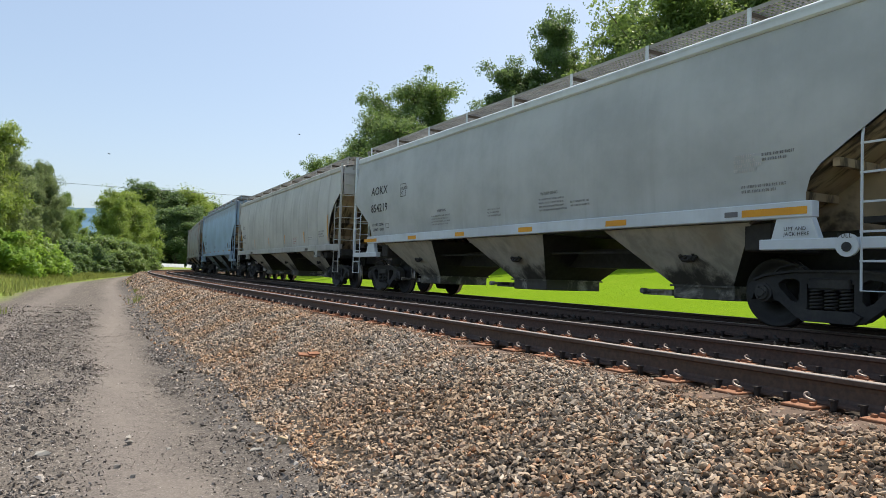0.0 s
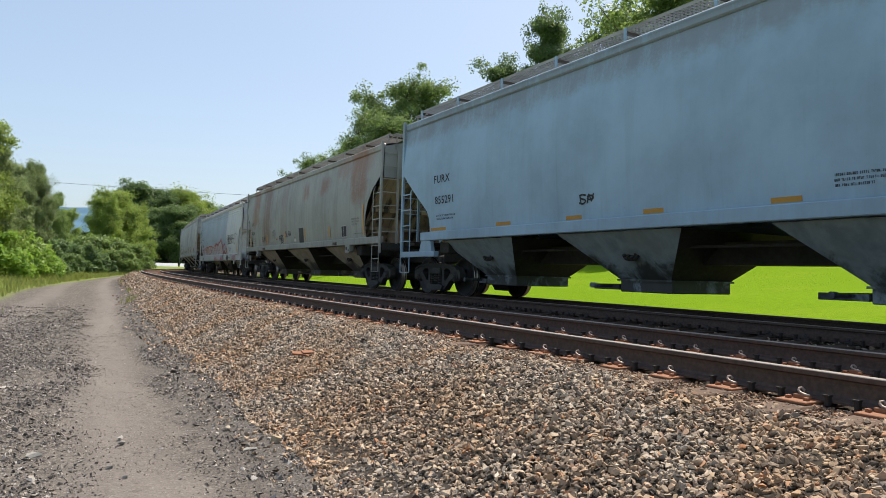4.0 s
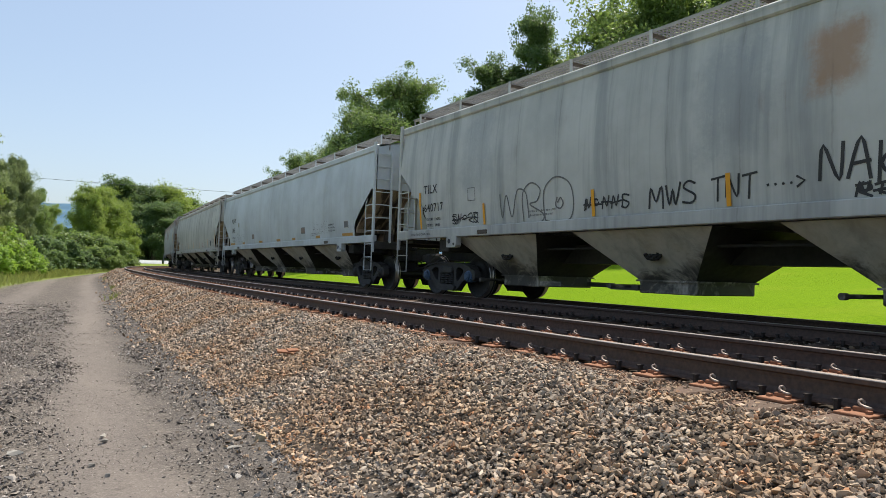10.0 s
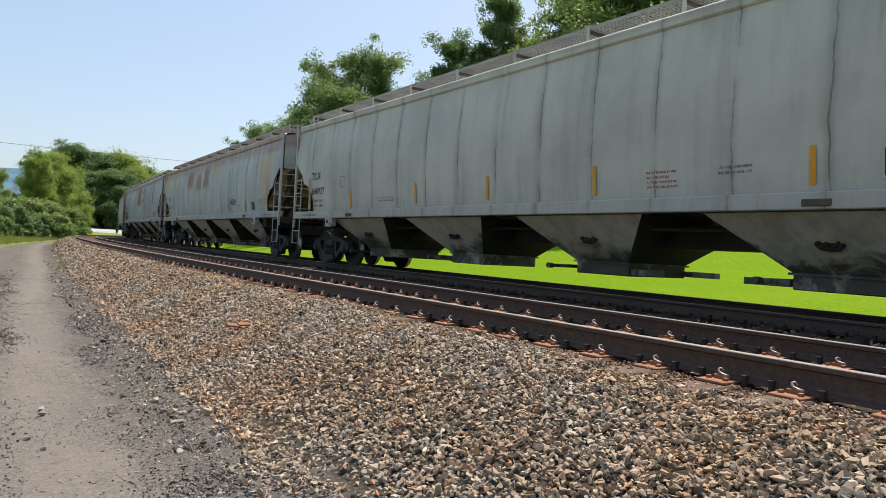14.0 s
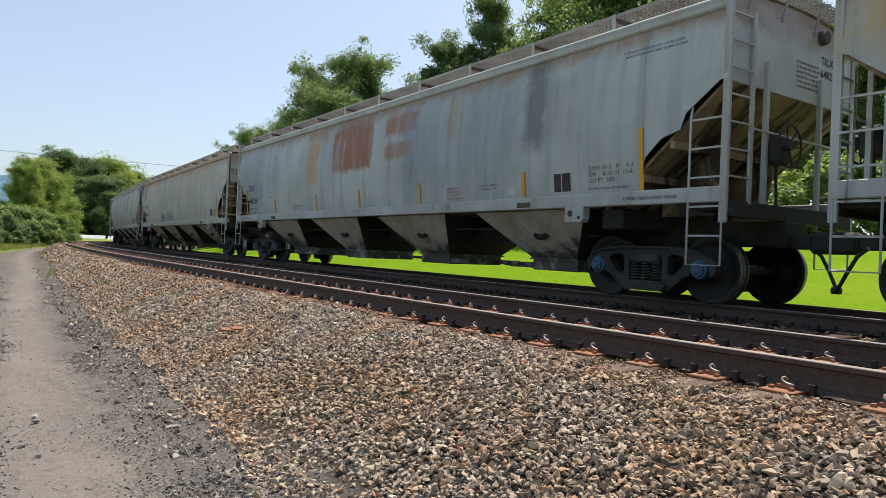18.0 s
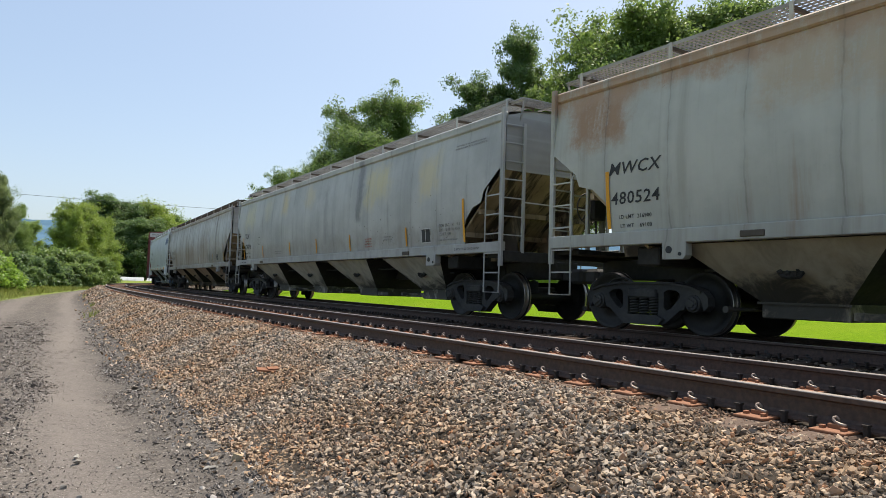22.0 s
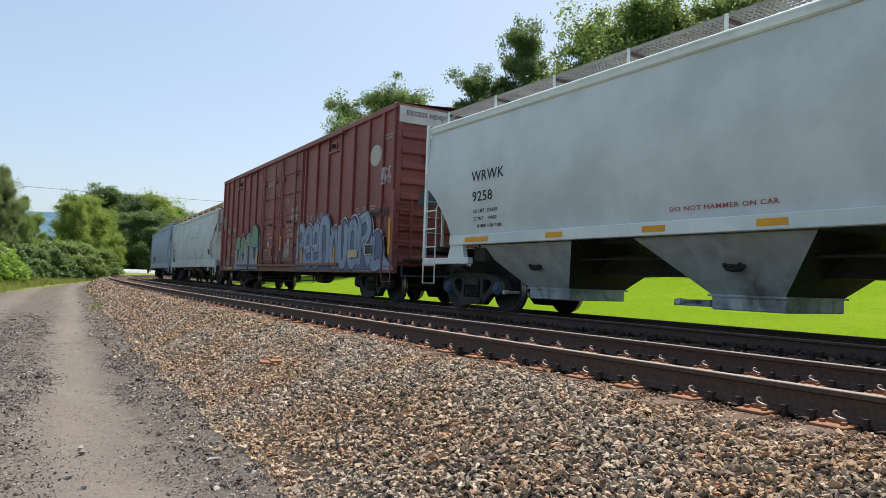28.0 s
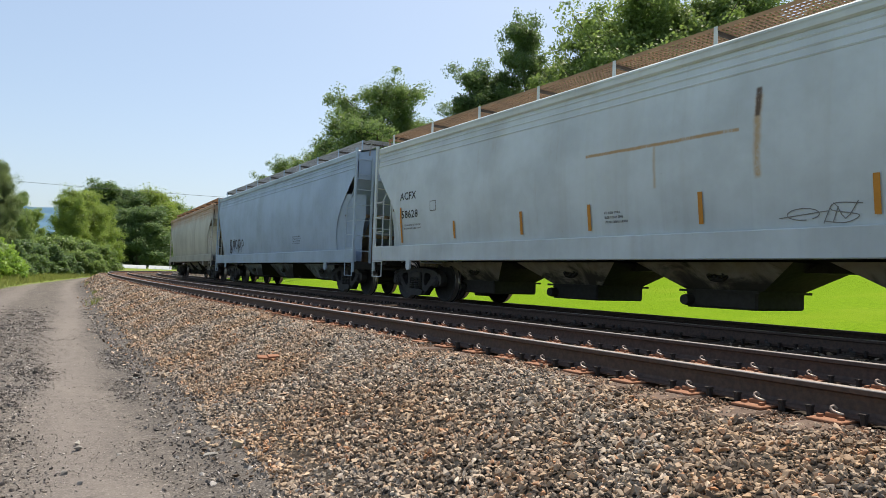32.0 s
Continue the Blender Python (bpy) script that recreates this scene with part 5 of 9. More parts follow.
    add_tube(bm, [(-hl + 2.5, -0.9, 0.92), (-hl + 4, -0.95, 1.02), (hl - 4, -0.95, 1.02), (hl - 2.6, -0.9, 0.9)], 0.022, 6)
    part("brake_pipe", bm, M_SOOT_SHADE, car)
    return car, side


def add_coupler(car, e, hl):
    bm = bmesh.new()
    add_box(bm, e * (hl + 0.0), e * (hl + 0.34), -0.10, 0.10, 0.78, 0.96, bevel=0.02)
    add_box(bm, e * (hl + 0.30), e * (hl + 0.62), -0.17, 0.09, 0.72, 1.0, bevel=0.05)
    add_box(bm, e * (hl + 0.42), e * (hl + 0.58), 0.06, 0.18, 0.74, 0.98, bevel=0.03)
    part("coupler", bm, M_TRUCK, car, "knuckle coupler")
    bm = bmesh.new()
    add_tube(bm, [(e * (hl + 0.10), e * 0.35, 0.80), (e * (hl + 0.22), e * 0.35, 0.70), (e * (hl + 0.34), e * 0.32, 0.50), (e * (hl + 0.46), e * 0.22, 0.34), (e * (hl + 0.56), e * 0.10, 0.26), (e * (hl + 0.63), 0.0, 0.25)], 0.024, 7)
    add_box(bm, e * (hl + 0.54), e * (hl + 0.64), -0.05, 0.05, 0.22, 0.31, bevel=0.015)
    part("brake_hose", bm, M_BLACK, car, "black rubber brake hose")


def add_ladders(car, e, hl, half, z_sill, z_top, paint, style, cut):
    """The corner ladders, grab irons and steps of one end."""
    for sgn in (-1, 1):
        y = sgn * (half + 0.075)
        x = e * (hl - 0.02)
        low = 0.52
        bm = bmesh.new()
        add_box(bm, x - 0.045, x + 0.045, min(y, y - sgn * 0.05), max(y, y - sgn * 0.05), z_sill - 0.25, z_top + 0.12)
        part("corner_post", bm, paint, car)
        # the shorter inner stile, and the stirrup under both
        bm = bmesh.new()
        xi = e * (hl - 0.52)
        zi = lerp(0.52, cut) + 0.05 if style != "flow" else 2.55
        add_tube(bm, [(xi, y - sgn * 0.06, zi), (xi + e * 0.02, y, zi - 0.16), (xi + e * 0.02, y, z_sill + 0.15), (xi + e * 0.02, y, low), (x, y, low), (x, y, z_sill)], 0.015, 6)
        n = int((zi - low) / 0.36)
        rungs = []
        for k in range(1, n + 1):
            zz = low + k * (zi - 0.2 - low) / n
            rungs.append(((xi, y - sgn * 0.01, zz), (x, y - sgn * 0.01, zz)))
        lad = part("side_ladder", bm, paint, car)
        for a, b in rungs:
            bm = bmesh.new()
            add_bar(bm, a, b, 0.024)
            part("rung", bm, paint, lad)
        bm = bmesh.new()
        ye = sgn * (half - 0.42)
        xo = x + e * 0.02
        add_box(bm, min(xo, xo + e * 0.035), max(xo, xo + e * 0.035), ye - 0.03, ye + 0.03, z_sill, z_top - 0.12)
        nn = 7
        rungs = []
        for k in range(nn):
            zz = z_sill + 0.32 + k * (z_top - z_sill - 0.5) / (nn - 1)
            rungs.append(((xo + e * 0.03, ye, zz), (xo + e * 0.01, y, zz)))
        lad = part("end_ladder", bm, paint, car)
        for a, b in rungs:
            bm = bmesh.new()
            add_bar(bm, a, b, 0.022)
            part("rung", bm, paint, lad)
        if sgn < 0:
            bm = bmesh.new()
            add_bar(bm, (xo + e * 0.03, -half + 0.4, z_sill + 0.95), (xo + e * 0.03, half - 0.4, z_sill + 0.93), 0.024)
            part("grab_iron", bm, paint, car)


def grate_mesh(length, w):
    """Bar grating: two rims, long bars and close cross bars."""
    v, f = [], []

    def bar(x0, x1, y0, y1, z0, z1):
        k = len(v)
        v.extend([(x0, y0, z0), (x1, y0, z0), (x1, y1, z0), (x0, y1, z0), (x0, y0, z1), (x1, y0, z1), (x1, y1, z1), (x0, y1, z1)])
        f.extend([tuple(k + i for i in q) for q in ((3, 2, 1, 0), (4, 5, 6, 7), (0, 1, 5, 4), (1, 2, 6, 5), (2, 3, 7, 6), (3, 0, 4, 7))])

    for y in np.linspace(0, w, 8):
        bar(-length / 2, length / 2, y - 0.004, y + 0.004, 0.004, 0.026)
    k = int(length / 0.075)
    for i in range(k + 1):
        x = -length / 2 + length * i / k
        bar(x - 0.006, x + 0.006, 0, w, 0.006, 0.024)
    return mesh_from("running_board", v, f)


GRATES = {}


def add_crossover(car, e, hl, z_top, grate):
    """The grated walk across the end of the roof, on slanting braces, and the small end hatch."""
    if "cross" not in GRATES:
        GRATES["cross"] = grate_mesh(2.4, 0.42)
        GRATES["cross"].materials.append(grate)
    ob = thing("crossover_board", GRATES["cross"], pose(e * (hl - 0.12) + 0.21, -0.0, z_top + 0.33, 0, 0, 90), car, "grated crossover walk at the roof's end")
    ob.material_slots[0].link = "OBJECT"
    ob.material_slots[0].material = grate
    for y in (-1.15, -0.4, 0.4, 1.15):
        bm = bmesh.new()
        add_bar(bm, (e * (hl + 0.08), y, z_top + 0.32), (e * (hl - 0.03), y, z_top - 0.06), 0.03)
        add_bar(bm, (e * (hl - 0.45), y, z_top + 0.32), (e * (hl + 0.1), y, z_top + 0.32), 0.03)
        part("crossover_brace", bm, grate, ob).matrix_basis = ob.matrix_basis.inverted()
    bm = bmesh.new()
    add_lathe(bm, [(0.0, -0.06), (0.085, -0.06), (0.10, -0.03), (0.10, 0.06), (0.0, 0.06)], 14, pose(e * (hl + 0.0), 0.62, z_top - 0.06, 0, 0, 90))
    part("end_vent", bm, M_GRIME, car)


def add_running_board(car, sgn, hl, z_top, grate, paint):
    L = round(2 * hl - 0.5, 1)
    if L not in GRATES:
        GRATES[L] = grate_mesh(L, 0.62)
        GRATES[L].materials.append(grate)
    z = z_top + 0.36
    ob = thing("running_board", GRATES[L], pose(0, -0.60 if sgn < 0 else 1.22, z) if sgn > 0 else pose(0, -1.22, z), car, "grated running board on the roof")
    if sgn > 0:
        ob.matrix_basis = pose(0, 0.60, z)
    ob.material_slots[0].link = "OBJECT"
    ob.material_slots[0].material = grate
    n = max(7, int(L / 1.7))
    for i in range(n + 1):
        bm = bmesh.new()
        x = -L / 2 + 0.1 + (L - 0.2) * i / n
        y = sgn * 1.24
        post = bmesh.new()
        add_box(post, x - 0.026, x + 0.026, y - 0.012, y + 0.012, z_top + 0.06, z + 0.05)
        part("board_post", post, paint, ob).matrix_basis = ob.matrix_basis.inverted()
        add_bar(bm, (x, y, z - 0.03), (x, sgn * 0.58, z - 0.03), 0.045, 0.05)
        add_bar(bm, (x, sgn * 0.6, z), (x, sgn * 0.6, z_top + 0.18), 0.03)
        part("board_bracket", bm, M_GRIME, ob).matrix_basis = ob.matrix_basis.inverted()
    bm = bmesh.new()
    add_box(bm, -L / 2, L / 2, sgn * 1.225 - 0.006, sgn * 1.225 + 0.006, z + 0.0, z + 0.05)
    part("board_rim", bm, grate, ob).matrix_basis = ob.matrix_basis.inverted()

# ---- the train ----
GREY = (0.36, 0.365, 0.36)
RUST, OCHRE, BLACKWASH = (0.20, 0.085, 0.045), (0.42, 0.27, 0.10), (0.085, 0.09, 0.10)
U = {1: (3.6, 19.01), 2: (20.25, 36.67), 3: (37.92, 52.61), 4: (53.88, 70.14), 5: (71.6, 87.05), 6: (88.28, 106.92), 7: (108.35, 127.1), 8: (128.3, 147.01), 9: (148.22, 167.11), 10: (168.3, 187.09),
     11: (188.35, 207.0), 12: (208.31, 226.92), 13: (228.17, 246.78), 14: (248.05, 262.53), 15: (263.94, 281.49), 16: (283.0, 298.46), 17: (299.65, 316.03), 18: (317.3, 332.2)}


def run(t):
    """How far the train has gone after t seconds; it slows a little."""
    return 9.38694 * t - 0.0160739 * t * t - 0.0000219335 * t ** 3


def place_of(k):
    return (U[k][0] + U[k][1]) / 2


def length_of(k):
    return U[k][1] - U[k][0]


def reflectors(side, spots, material=M_ORANGE, upright=True):
    """Safety stripes: (x, z, height or width)."""
    for x, z, q in spots:
        if upright:
            side.panel("reflector", x - 0.035, x + 0.035, z, z + q, material, "orange reflector stripe", 0.018)
        else:
            side.panel("reflector", x - q / 2, x + q / 2, z, z + 0.09, material, "orange reflector stripe")


CARS = {}


def tilx(side, k, mark, number, lt=("LD LMT  216500", "LT WT    69500"), ink=M_BLACK, shift=0.0, skip=()):
    """The marks of the long cars: reporting mark, number, weights, seven stripes, badge and dimensions."""
    hl = length_of(k) / 2
    x = -hl + 1.24 + shift
    side.words(mark, x, 2.28, 0.19, ink, 1.0)
    side.words(number, x, 1.87, 0.19, ink, 1.0)
    if lt:
        side.words(lt[0], x + 0.08, 1.675, 0.06, ink, 1.0)
        side.words(lt[1], x + 0.08, 1.54, 0.06, ink, 1.0)
    spots = [(-hl + 1.08, 1.5, 0.83), (-hl + 3.62, 1.5, 0.42), (-hl + 6.68, 1.5, 0.43), (-hl + 9.15, 1.5, 0.43), (hl - 6.95, 1.5, 0.43), (hl - 3.72, 1.5, 0.43), (hl - 1.28, 1.5, 0.86)]
    reflectors(side, [q for i, q in enumerate(spots) if i not in skip])
    badge(side, hl - 3.02, 1.54, 0.40)
    side.words("EXW 10-2   H    9-3\nEW    8-10  H  15-0\nCU FT  635", hl - 2.25, 1.66, 0.25, M_GREYMARK, 1.0)
    side.bars(hl - 2.3, 1.56, 0.75, 1, 0.03, 0.05)
    side.bars(hl - 1.7, side.z1 - 0.36, 1.25, 2, 0.03, 0.06)
    for x in (-hl + 0.72, hl - 1.55):
        side.words("2 INCH TREAD COND. SHOES", x, side.z0 - 0.13, 0.045, ink, proud=0.09)
    side.outline(-hl + 3.05, -hl + 3.32, 2.0, 2.27, 0.014, M_GREYMARK)
    side.bars(-hl + 5.0, 1.66, 0.8, 2, 0.03, 0.07)
    side.bars(hl - 6.0, 1.75, 0.45, 4, 0.03, 0.065, M_RED)
    side.bars(hl - 4.9, 1.75, 0.5, 2, 0.03, 0.065)


def dims(side, k, x=2.35, z=1.95):
    hl = length_of(k) / 2
    side.bars(hl - x, z, 0.75, 3, 0.045, 0.10, M_GREYMARK)


def badge(side, x, z, w=0.42, material=M_BLACK):
    side.panel("stencil_panel", x, x + w, z, z + w * 0.8, material, "black consolidated stencil panel", frame_w=0.018, frame_mat=M_WHITE)
    side.outline(x + w * 0.45, x + w * 0.5, z + 0.02, z + w * 0.75, 0.012, M_WHITE, 0.012)


def build_train():
    # 1: clean grey three-bay car with orange marks on the sill
    p = car_paint("grey car paint, clean", (0.36, 0.375, 0.375), 0.12, (0.2, 0.19, 0.17), 0.0, soot=0.35, seed=1)
    sill = car_paint("pale blue-grey sill paint", (0.50, 0.54, 0.57), 0.1, soot=0.1, seed=1.5)
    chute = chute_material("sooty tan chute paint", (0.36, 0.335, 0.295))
    car, s = hopper_car(1, length_of(1), p, "round", 1.36, 3.85, 3, label="clean light grey covered hopper car with orange sill marks", sill_paint=sill, chute_paint=chute, truck_in=1.15, brake=1, drop=True)
    CARS[1] = car
    hl = length_of(1) / 2
    d = -0.5
    s.words("AOKX", -6.94 - d, 2.70, 0.23, M_BLACK, 1.15)
    s.words("854219", -6.92 - d, 2.22, 0.23, M_BLACK, 1.1)
    s.words("LD LMT  222700", -6.88 - d, 1.84, 0.075, M_BLACK)
    s.words("LT WT    63300", -6.85 - d, 1.70, 0.075, M_BLACK)
    s.outline(-5.02 - d, -4.70 - d, 2.52, 2.86, 0.016, M_BLACK)
    s.words("PLATE\nC", -4.95 - d, 2.58, 0.20, M_BLACK)
    s.outline(-6.0 - d, -5.78 - d, 1.76, 1.88, 0.012, M_GREYMARK)
    s.words("WARNING", 0.92 - d, 2.05, 0.06, M_GREYMARK, 1.2)
    s.bars(0.85 - d, 1.96, 0.8, 4, 0.03, 0.065)
    s.bars(1.75 - d, 1.86, 0.5, 2, 0.03, 0.065)
    s.words("WARNING", -3.05 - d, 2.0, 0.06, M_GREYMARK)
    s.bars(-3.36 - d, 1.9, 1.0, 4, 0.03, 0.065)
    s.bars(-0.9 - d, 1.9, 0.5, 3, 0.03, 0.065)
    s.bars(5.05 - d, 2.17, 0.36, 4, 0.04, 0.06, M_WHITE)
    s.bars(5.45 - d, 2.16, 0.4, 2, 0.035, 0.06)
    s.bars(5.13 - d, 1.78, 0.62, 2, 0.035, 0.06)
    for x0, x1 in ((-7.33, -6.45), (-4.49, -4.03), (-2.11, -1.72), (0.30, 0.74), (2.70, 3.16), (5.21, 6.09)):
        s.panel("reflector", x0 - d, x1 - d, 1.40, 1.49, M_ORANGE, "orange reflector stripe", proud=0.09)
    s.panel("stencil_panel", 4.95 - d, 5.15 - d, 1.41, 1.48, M_GREYMARK, "", proud=0.09)
    s.words("LIFT AND\nJACK HERE", 5.80 - d, 1.13, 0.12, M_BLACK, proud=0.105)
    bm = bmesh.new()
    add_lathe(bm, [(0.0, -0.02), (0.13, -0.02), (0.13, 0.02), (0.0, 0.02)], 18, pose(6.57 - d, -1.60, 1.02))
    lug = part("pull_lug", bm, sill, car, "white jacking lug with a hole")
    bm = bmesh.new()
    add_lathe(bm, [(0.0, -0.01), (0.055, -0.01), (0.055, 0.0), (0.0, 0.0)], 14, pose(6.57 - d, -1.621, 1.0))
    part("lug_hole", bm, M_BLACK, lug)
    s.words("PULL", 6.47 - d, 1.10, 0.05, M_BLACK, proud=0.125)
    # 2: grey four-bay
    p = car_paint("grey car paint, washed", (0.40, 0.395, 0.375), 0.32, (0.20, 0.19, 0.17), 0.1, soot=0.3, seed=2, seams=0.35)
    car, s = hopper_car(2, length_of(2), p, "scoop", 1.22, 3.86, 3, truck_in=1.46, bay_reach=6.9, label="dull light grey covered hopper car with faint streaks", chute_paint=chute, ribs=0.012)
    CARS[2] = car
    hl = length_of(2) / 2
    s.words("TILX", -7.02, 2.49, 0.17)
    s.words("540350", -6.98, 2.03, 0.17)
    s.bars(-6.95, 1.84, 0.7, 2)
    reflectors(s, [(-7.25, 1.55, 0.75), (-4.2, 1.55, 0.36), (-1.36, 1.56, 0.34), (1.38, 1.57, 0.38), (4.16, 1.56, 0.4), (6.98, 1.55, 0.86)])
    s.bars(5.91, 1.86, 0.6, 3, 0.05, 0.085)
    s.bars(2.6, 1.75, 0.5, 4, 0.03, 0.065, M_RED)
    s.bars(4.6, 1.7, 0.5, 2, 0.03, 0.065)
    # 3: light blue
    p = car_paint("light blue car paint", (0.25, 0.37, 0.48), 0.22, (0.17, 0.24, 0.30), 0.08, soot=0.25, seed=3, patches=[(-8, 8, 3.75, 4.4, (0.16, 0.15, 0.15), 0.55, 0.3)])
    bluechute = chute_material("sooty blue chute paint", (0.20, 0.25, 0.29))
    car, s = hopper_car(3, length_of(3), p, "angled", 1.28, 4.18, 3, label="light blue covered hopper car with small black stencils", chute_paint=bluechute, truck_in=0.98, brake=1, column=True, drop=True, marks=("FURX", "855291"))
    CARS[3] = car
    hl = length_of(3) / 2
    s.words("FURX", -5.66, 2.58, 0.18, M_BLACK, 1.1)
    s.words("855291", -5.62, 2.10, 0.18, M_BLACK, 1.1)
    s.bars(-5.6, 1.82, 0.9, 2, material=M_BLACK)
    for x0, x1 in ((-5.9, -5.2), (-3.2, -2.7), (-1.06, -0.66), (0.71, 1.1), (2.8, 3.21), (4.91, 5.78)):
        s.panel("reflector", x0, x1, 1.50, 1.57, M_OCHRE, "ochre reflector stripe")
    badge(s, 4.63, 1.68, 0.36)
    s.bars(5.3, 1.93, 0.5, 4, 0.045, 0.085, M_BLACK)
    s.bars(3.6, 1.75, 0.6, 3, 0.03, 0.06, M_BLACK)
    s.stroke("graffiti_tag", tag_strokes(-0.7, -0.3, 1.75, 1.9, 31, 2), 0.03, M_BLACK, "small black tag")
    # 4: rust-streaked
    p = car_paint("grey-green paint streaked with rust", (0.275, 0.275, 0.25), 0.45, (0.17, 0.145, 0.125), 0.3, (0.19, 0.095, 0.06), 0.45, seed=4, seams=0.25,
                  patches=[(-6.75, -5.7, 2.4, 4.2, RUST, 0.75, 0.4), (-4.9, -3.7, 1.6, 4.2, (0.16, 0.09, 0.065), 0.8, 0.5), (5.9, 7.0, 2.6, 4.2, RUST, 0.8, 0.4), (2.9, 3.8, 3.1, 3.6, RUST, 0.65, 0.35), (4.6, 7.4, 3.35, 4.0, (0.24, 0.13, 0.08), 0.6, 0.4), (0.9, 1.6, 3.0, 3.5, RUST, 0.7, 0.3), (-2.0, -1.2, 1.8, 3.8, (0.20, 0.15, 0.12), 0.5, 0.5)])
    browny = chute_material("grimy brown chute paint", (0.29, 0.245, 0.19), much=0.7)
    car, s = hopper_car(4, length_of(4), p, "scoop", 1.28, 3.93, 3, label="rust-streaked grey covered hopper car with small tags", chute_paint=browny, truck_in=1.44, bay_reach=6.9)
    CARS[4] = car
    hl = length_of(4) / 2
    s.words("TILX", -7.12, 2.42, 0.155, M_BLACK, 1.15)
    s.words("54244", -7.06, 2.01, 0.155, M_BLACK, 1.1)
    s.bars(-7.0, 1.82, 0.9, 3, 0.045, 0.10, M_GREYMARK)
    s.outline(-5.65, -5.4, 2.28, 2.5, 0.014, M_GREYMARK)
    reflectors(s, [(-7.17, 1.51, 0.83), (-4.17, 1.5, 0.43), (-1.45, 1.54, 0.43), (1.22, 1.54, 0.43), (3.95, 1.56, 0.38), (6.9, 1.55, 0.88)])
    s.stroke("graffiti_tag", tag_word("SLAW", -1.34, -0.56, 1.78, 1.96, 42), 0.028, M_BLACK, "thin black tag")
    s.stroke("graffiti_tag", tag_word("SLAW", -5.15, -4.56, 1.69, 1.87, 43), 0.026, M_BLACK, "thin black tag")
    s.stroke("graffiti_tag", tag_strokes(-2.27, -1.63, 1.6, 1.85, 41, 5), 0.026, M_BLACK, "black spray tag")
    s.stroke("graffiti_tag", [smooth([(-2.2, 1.44), (-2.0, 1.55), (-1.8, 1.56), (-1.55, 1.44)])], 0.03, M_BLACK)
    s.stroke("graffiti_tag", tag_strokes(-3.3, -2.8, 1.75, 2.1, 44, 3), 0.02, M_GREYMARK, "faint grey tag")
    s.panel("dark_patch", 0.48, 1.04, 1.49, 2.02, M_BLACK, "square of black paint")
    s.panel("stencil_panel", -0.18, 0.08, 1.55, 1.66, M_WHITE)
    s.bars(-0.15, 1.68, 0.22, 1, 0.03, 0.05, M_BLACK)
    badge(s, 5.03, 1.54, 0.44)
    s.words("EXW 60-8 H 9-8\nEW  8-8 H 15-0\nCU FT  5461", 5.95, 1.86, 0.22, M_GREYMARK)
    s.bars(-2.8, 1.75, 0.5, 3, 0.03, 0.065, M_RED)
    s.bars(-3.7, 1.6, 0.5, 2, 0.03, 0.065)
    s.bars(6.0, 1.6, 0.8, 1, 0.03, 0.065)
    # 5: two-tone grey with red and white lettering piece
    p = car_paint("blue-grey paint with a pale panel", (0.28, 0.33, 0.38), 0.2, (0.20, 0.22, 0.25), 0.05, soot=0.25, seed=5, patches=[(3.38, 9, 1.0, 5.0, (0.46, 0.465, 0.45), 1.0, 0.04)])
    roofy = car_paint("pale sill paint", (0.44, 0.44, 0.42), 0.3, soot=0.3, seed=5.5)
    car, s = hopper_car(5, length_of(5), p, "notch", 0.88, 3.72, 3, label="blue-grey covered hopper car sprayed with red and white graffiti", sill_paint=roofy, chute_paint=browny, truck_in=1.34, marks=("CRDX", "13289"))
    CARS[5] = car
    hl = length_of(5) / 2
    s.words("CRDX", -6.48, 2.24, 0.165, M_BLACK, 1.1)
    s.words("13289", -6.45, 1.78, 0.165, M_BLACK, 1.1)
    s.bars(-6.4, 1.58, 0.65, 2, 0.05, 0.12, M_BLACK)
    s.outline(-4.3, -4.05, 1.98, 2.2, 0.014, M_BLACK)
    graffiti_red(s, hl)
    reflectors(s, [(-6.55, 1.32, 0.75), (-3.52, 1.31, 0.43), (-0.95, 1.31, 0.42), (1.25, 1.33, 0.4), (3.55, 1.26, 0.42), (6.44, 1.27, 0.85)])
    # 6
    p = car_paint("grey paint, dark washes", (0.40, 0.40, 0.385), 0.5, (0.14, 0.155, 0.17), 0.2, soot=0.35, seed=6, seams=0.3, patches=[(0.95, 1.5, 2.8, 3.5, (0.28, 0.16, 0.09), 0.8, 0.25), (7.6, 8.9, 2.5, 3.3, (0.52, 0.47, 0.27), 0.4, 0.4), (-0.6, 0.4, 2.2, 3.7, (0.20, 0.215, 0.23), 0.55, 0.5), (3.4, 4.4, 2.4, 3.7, (0.16, 0.175, 0.20), 0.6, 0.4), (-6.4, -5.4, 2.2, 3.8, (0.22, 0.235, 0.25), 0.5, 0.5)])
    car, s = hopper_car(6, length_of(6), p, "curved", 1.28, 3.92, 4, cap=M_BLUECAP, label="light grey covered hopper car with dark washes and black tags", chute_paint=chute, marks=("TILX", "640717"))
    CARS[6] = car
    hl = length_of(6) / 2
    tilx(s, 6, "TILX", "640717")
    s.stroke("graffiti_tag", tag_word("MWS", -1.5, -0.62, 1.58, 1.86, 66), 0.032, M_BLACK, "black spray tag")
    s.stroke("graffiti_tag", tag_word("TNT", -0.45, 0.25, 1.62, 1.9, 67), 0.03, M_BLACK, "black spray tag")
    s.stroke("graffiti_tag", [[(0.36 + 0.1 * k, 1.72), (0.39 + 0.1 * k, 1.73)] for k in range(4)] + [[(0.74, 1.8), (0.84, 1.74), (0.74, 1.67)]], 0.03, M_BLACK, "row of dots and an arrow head")
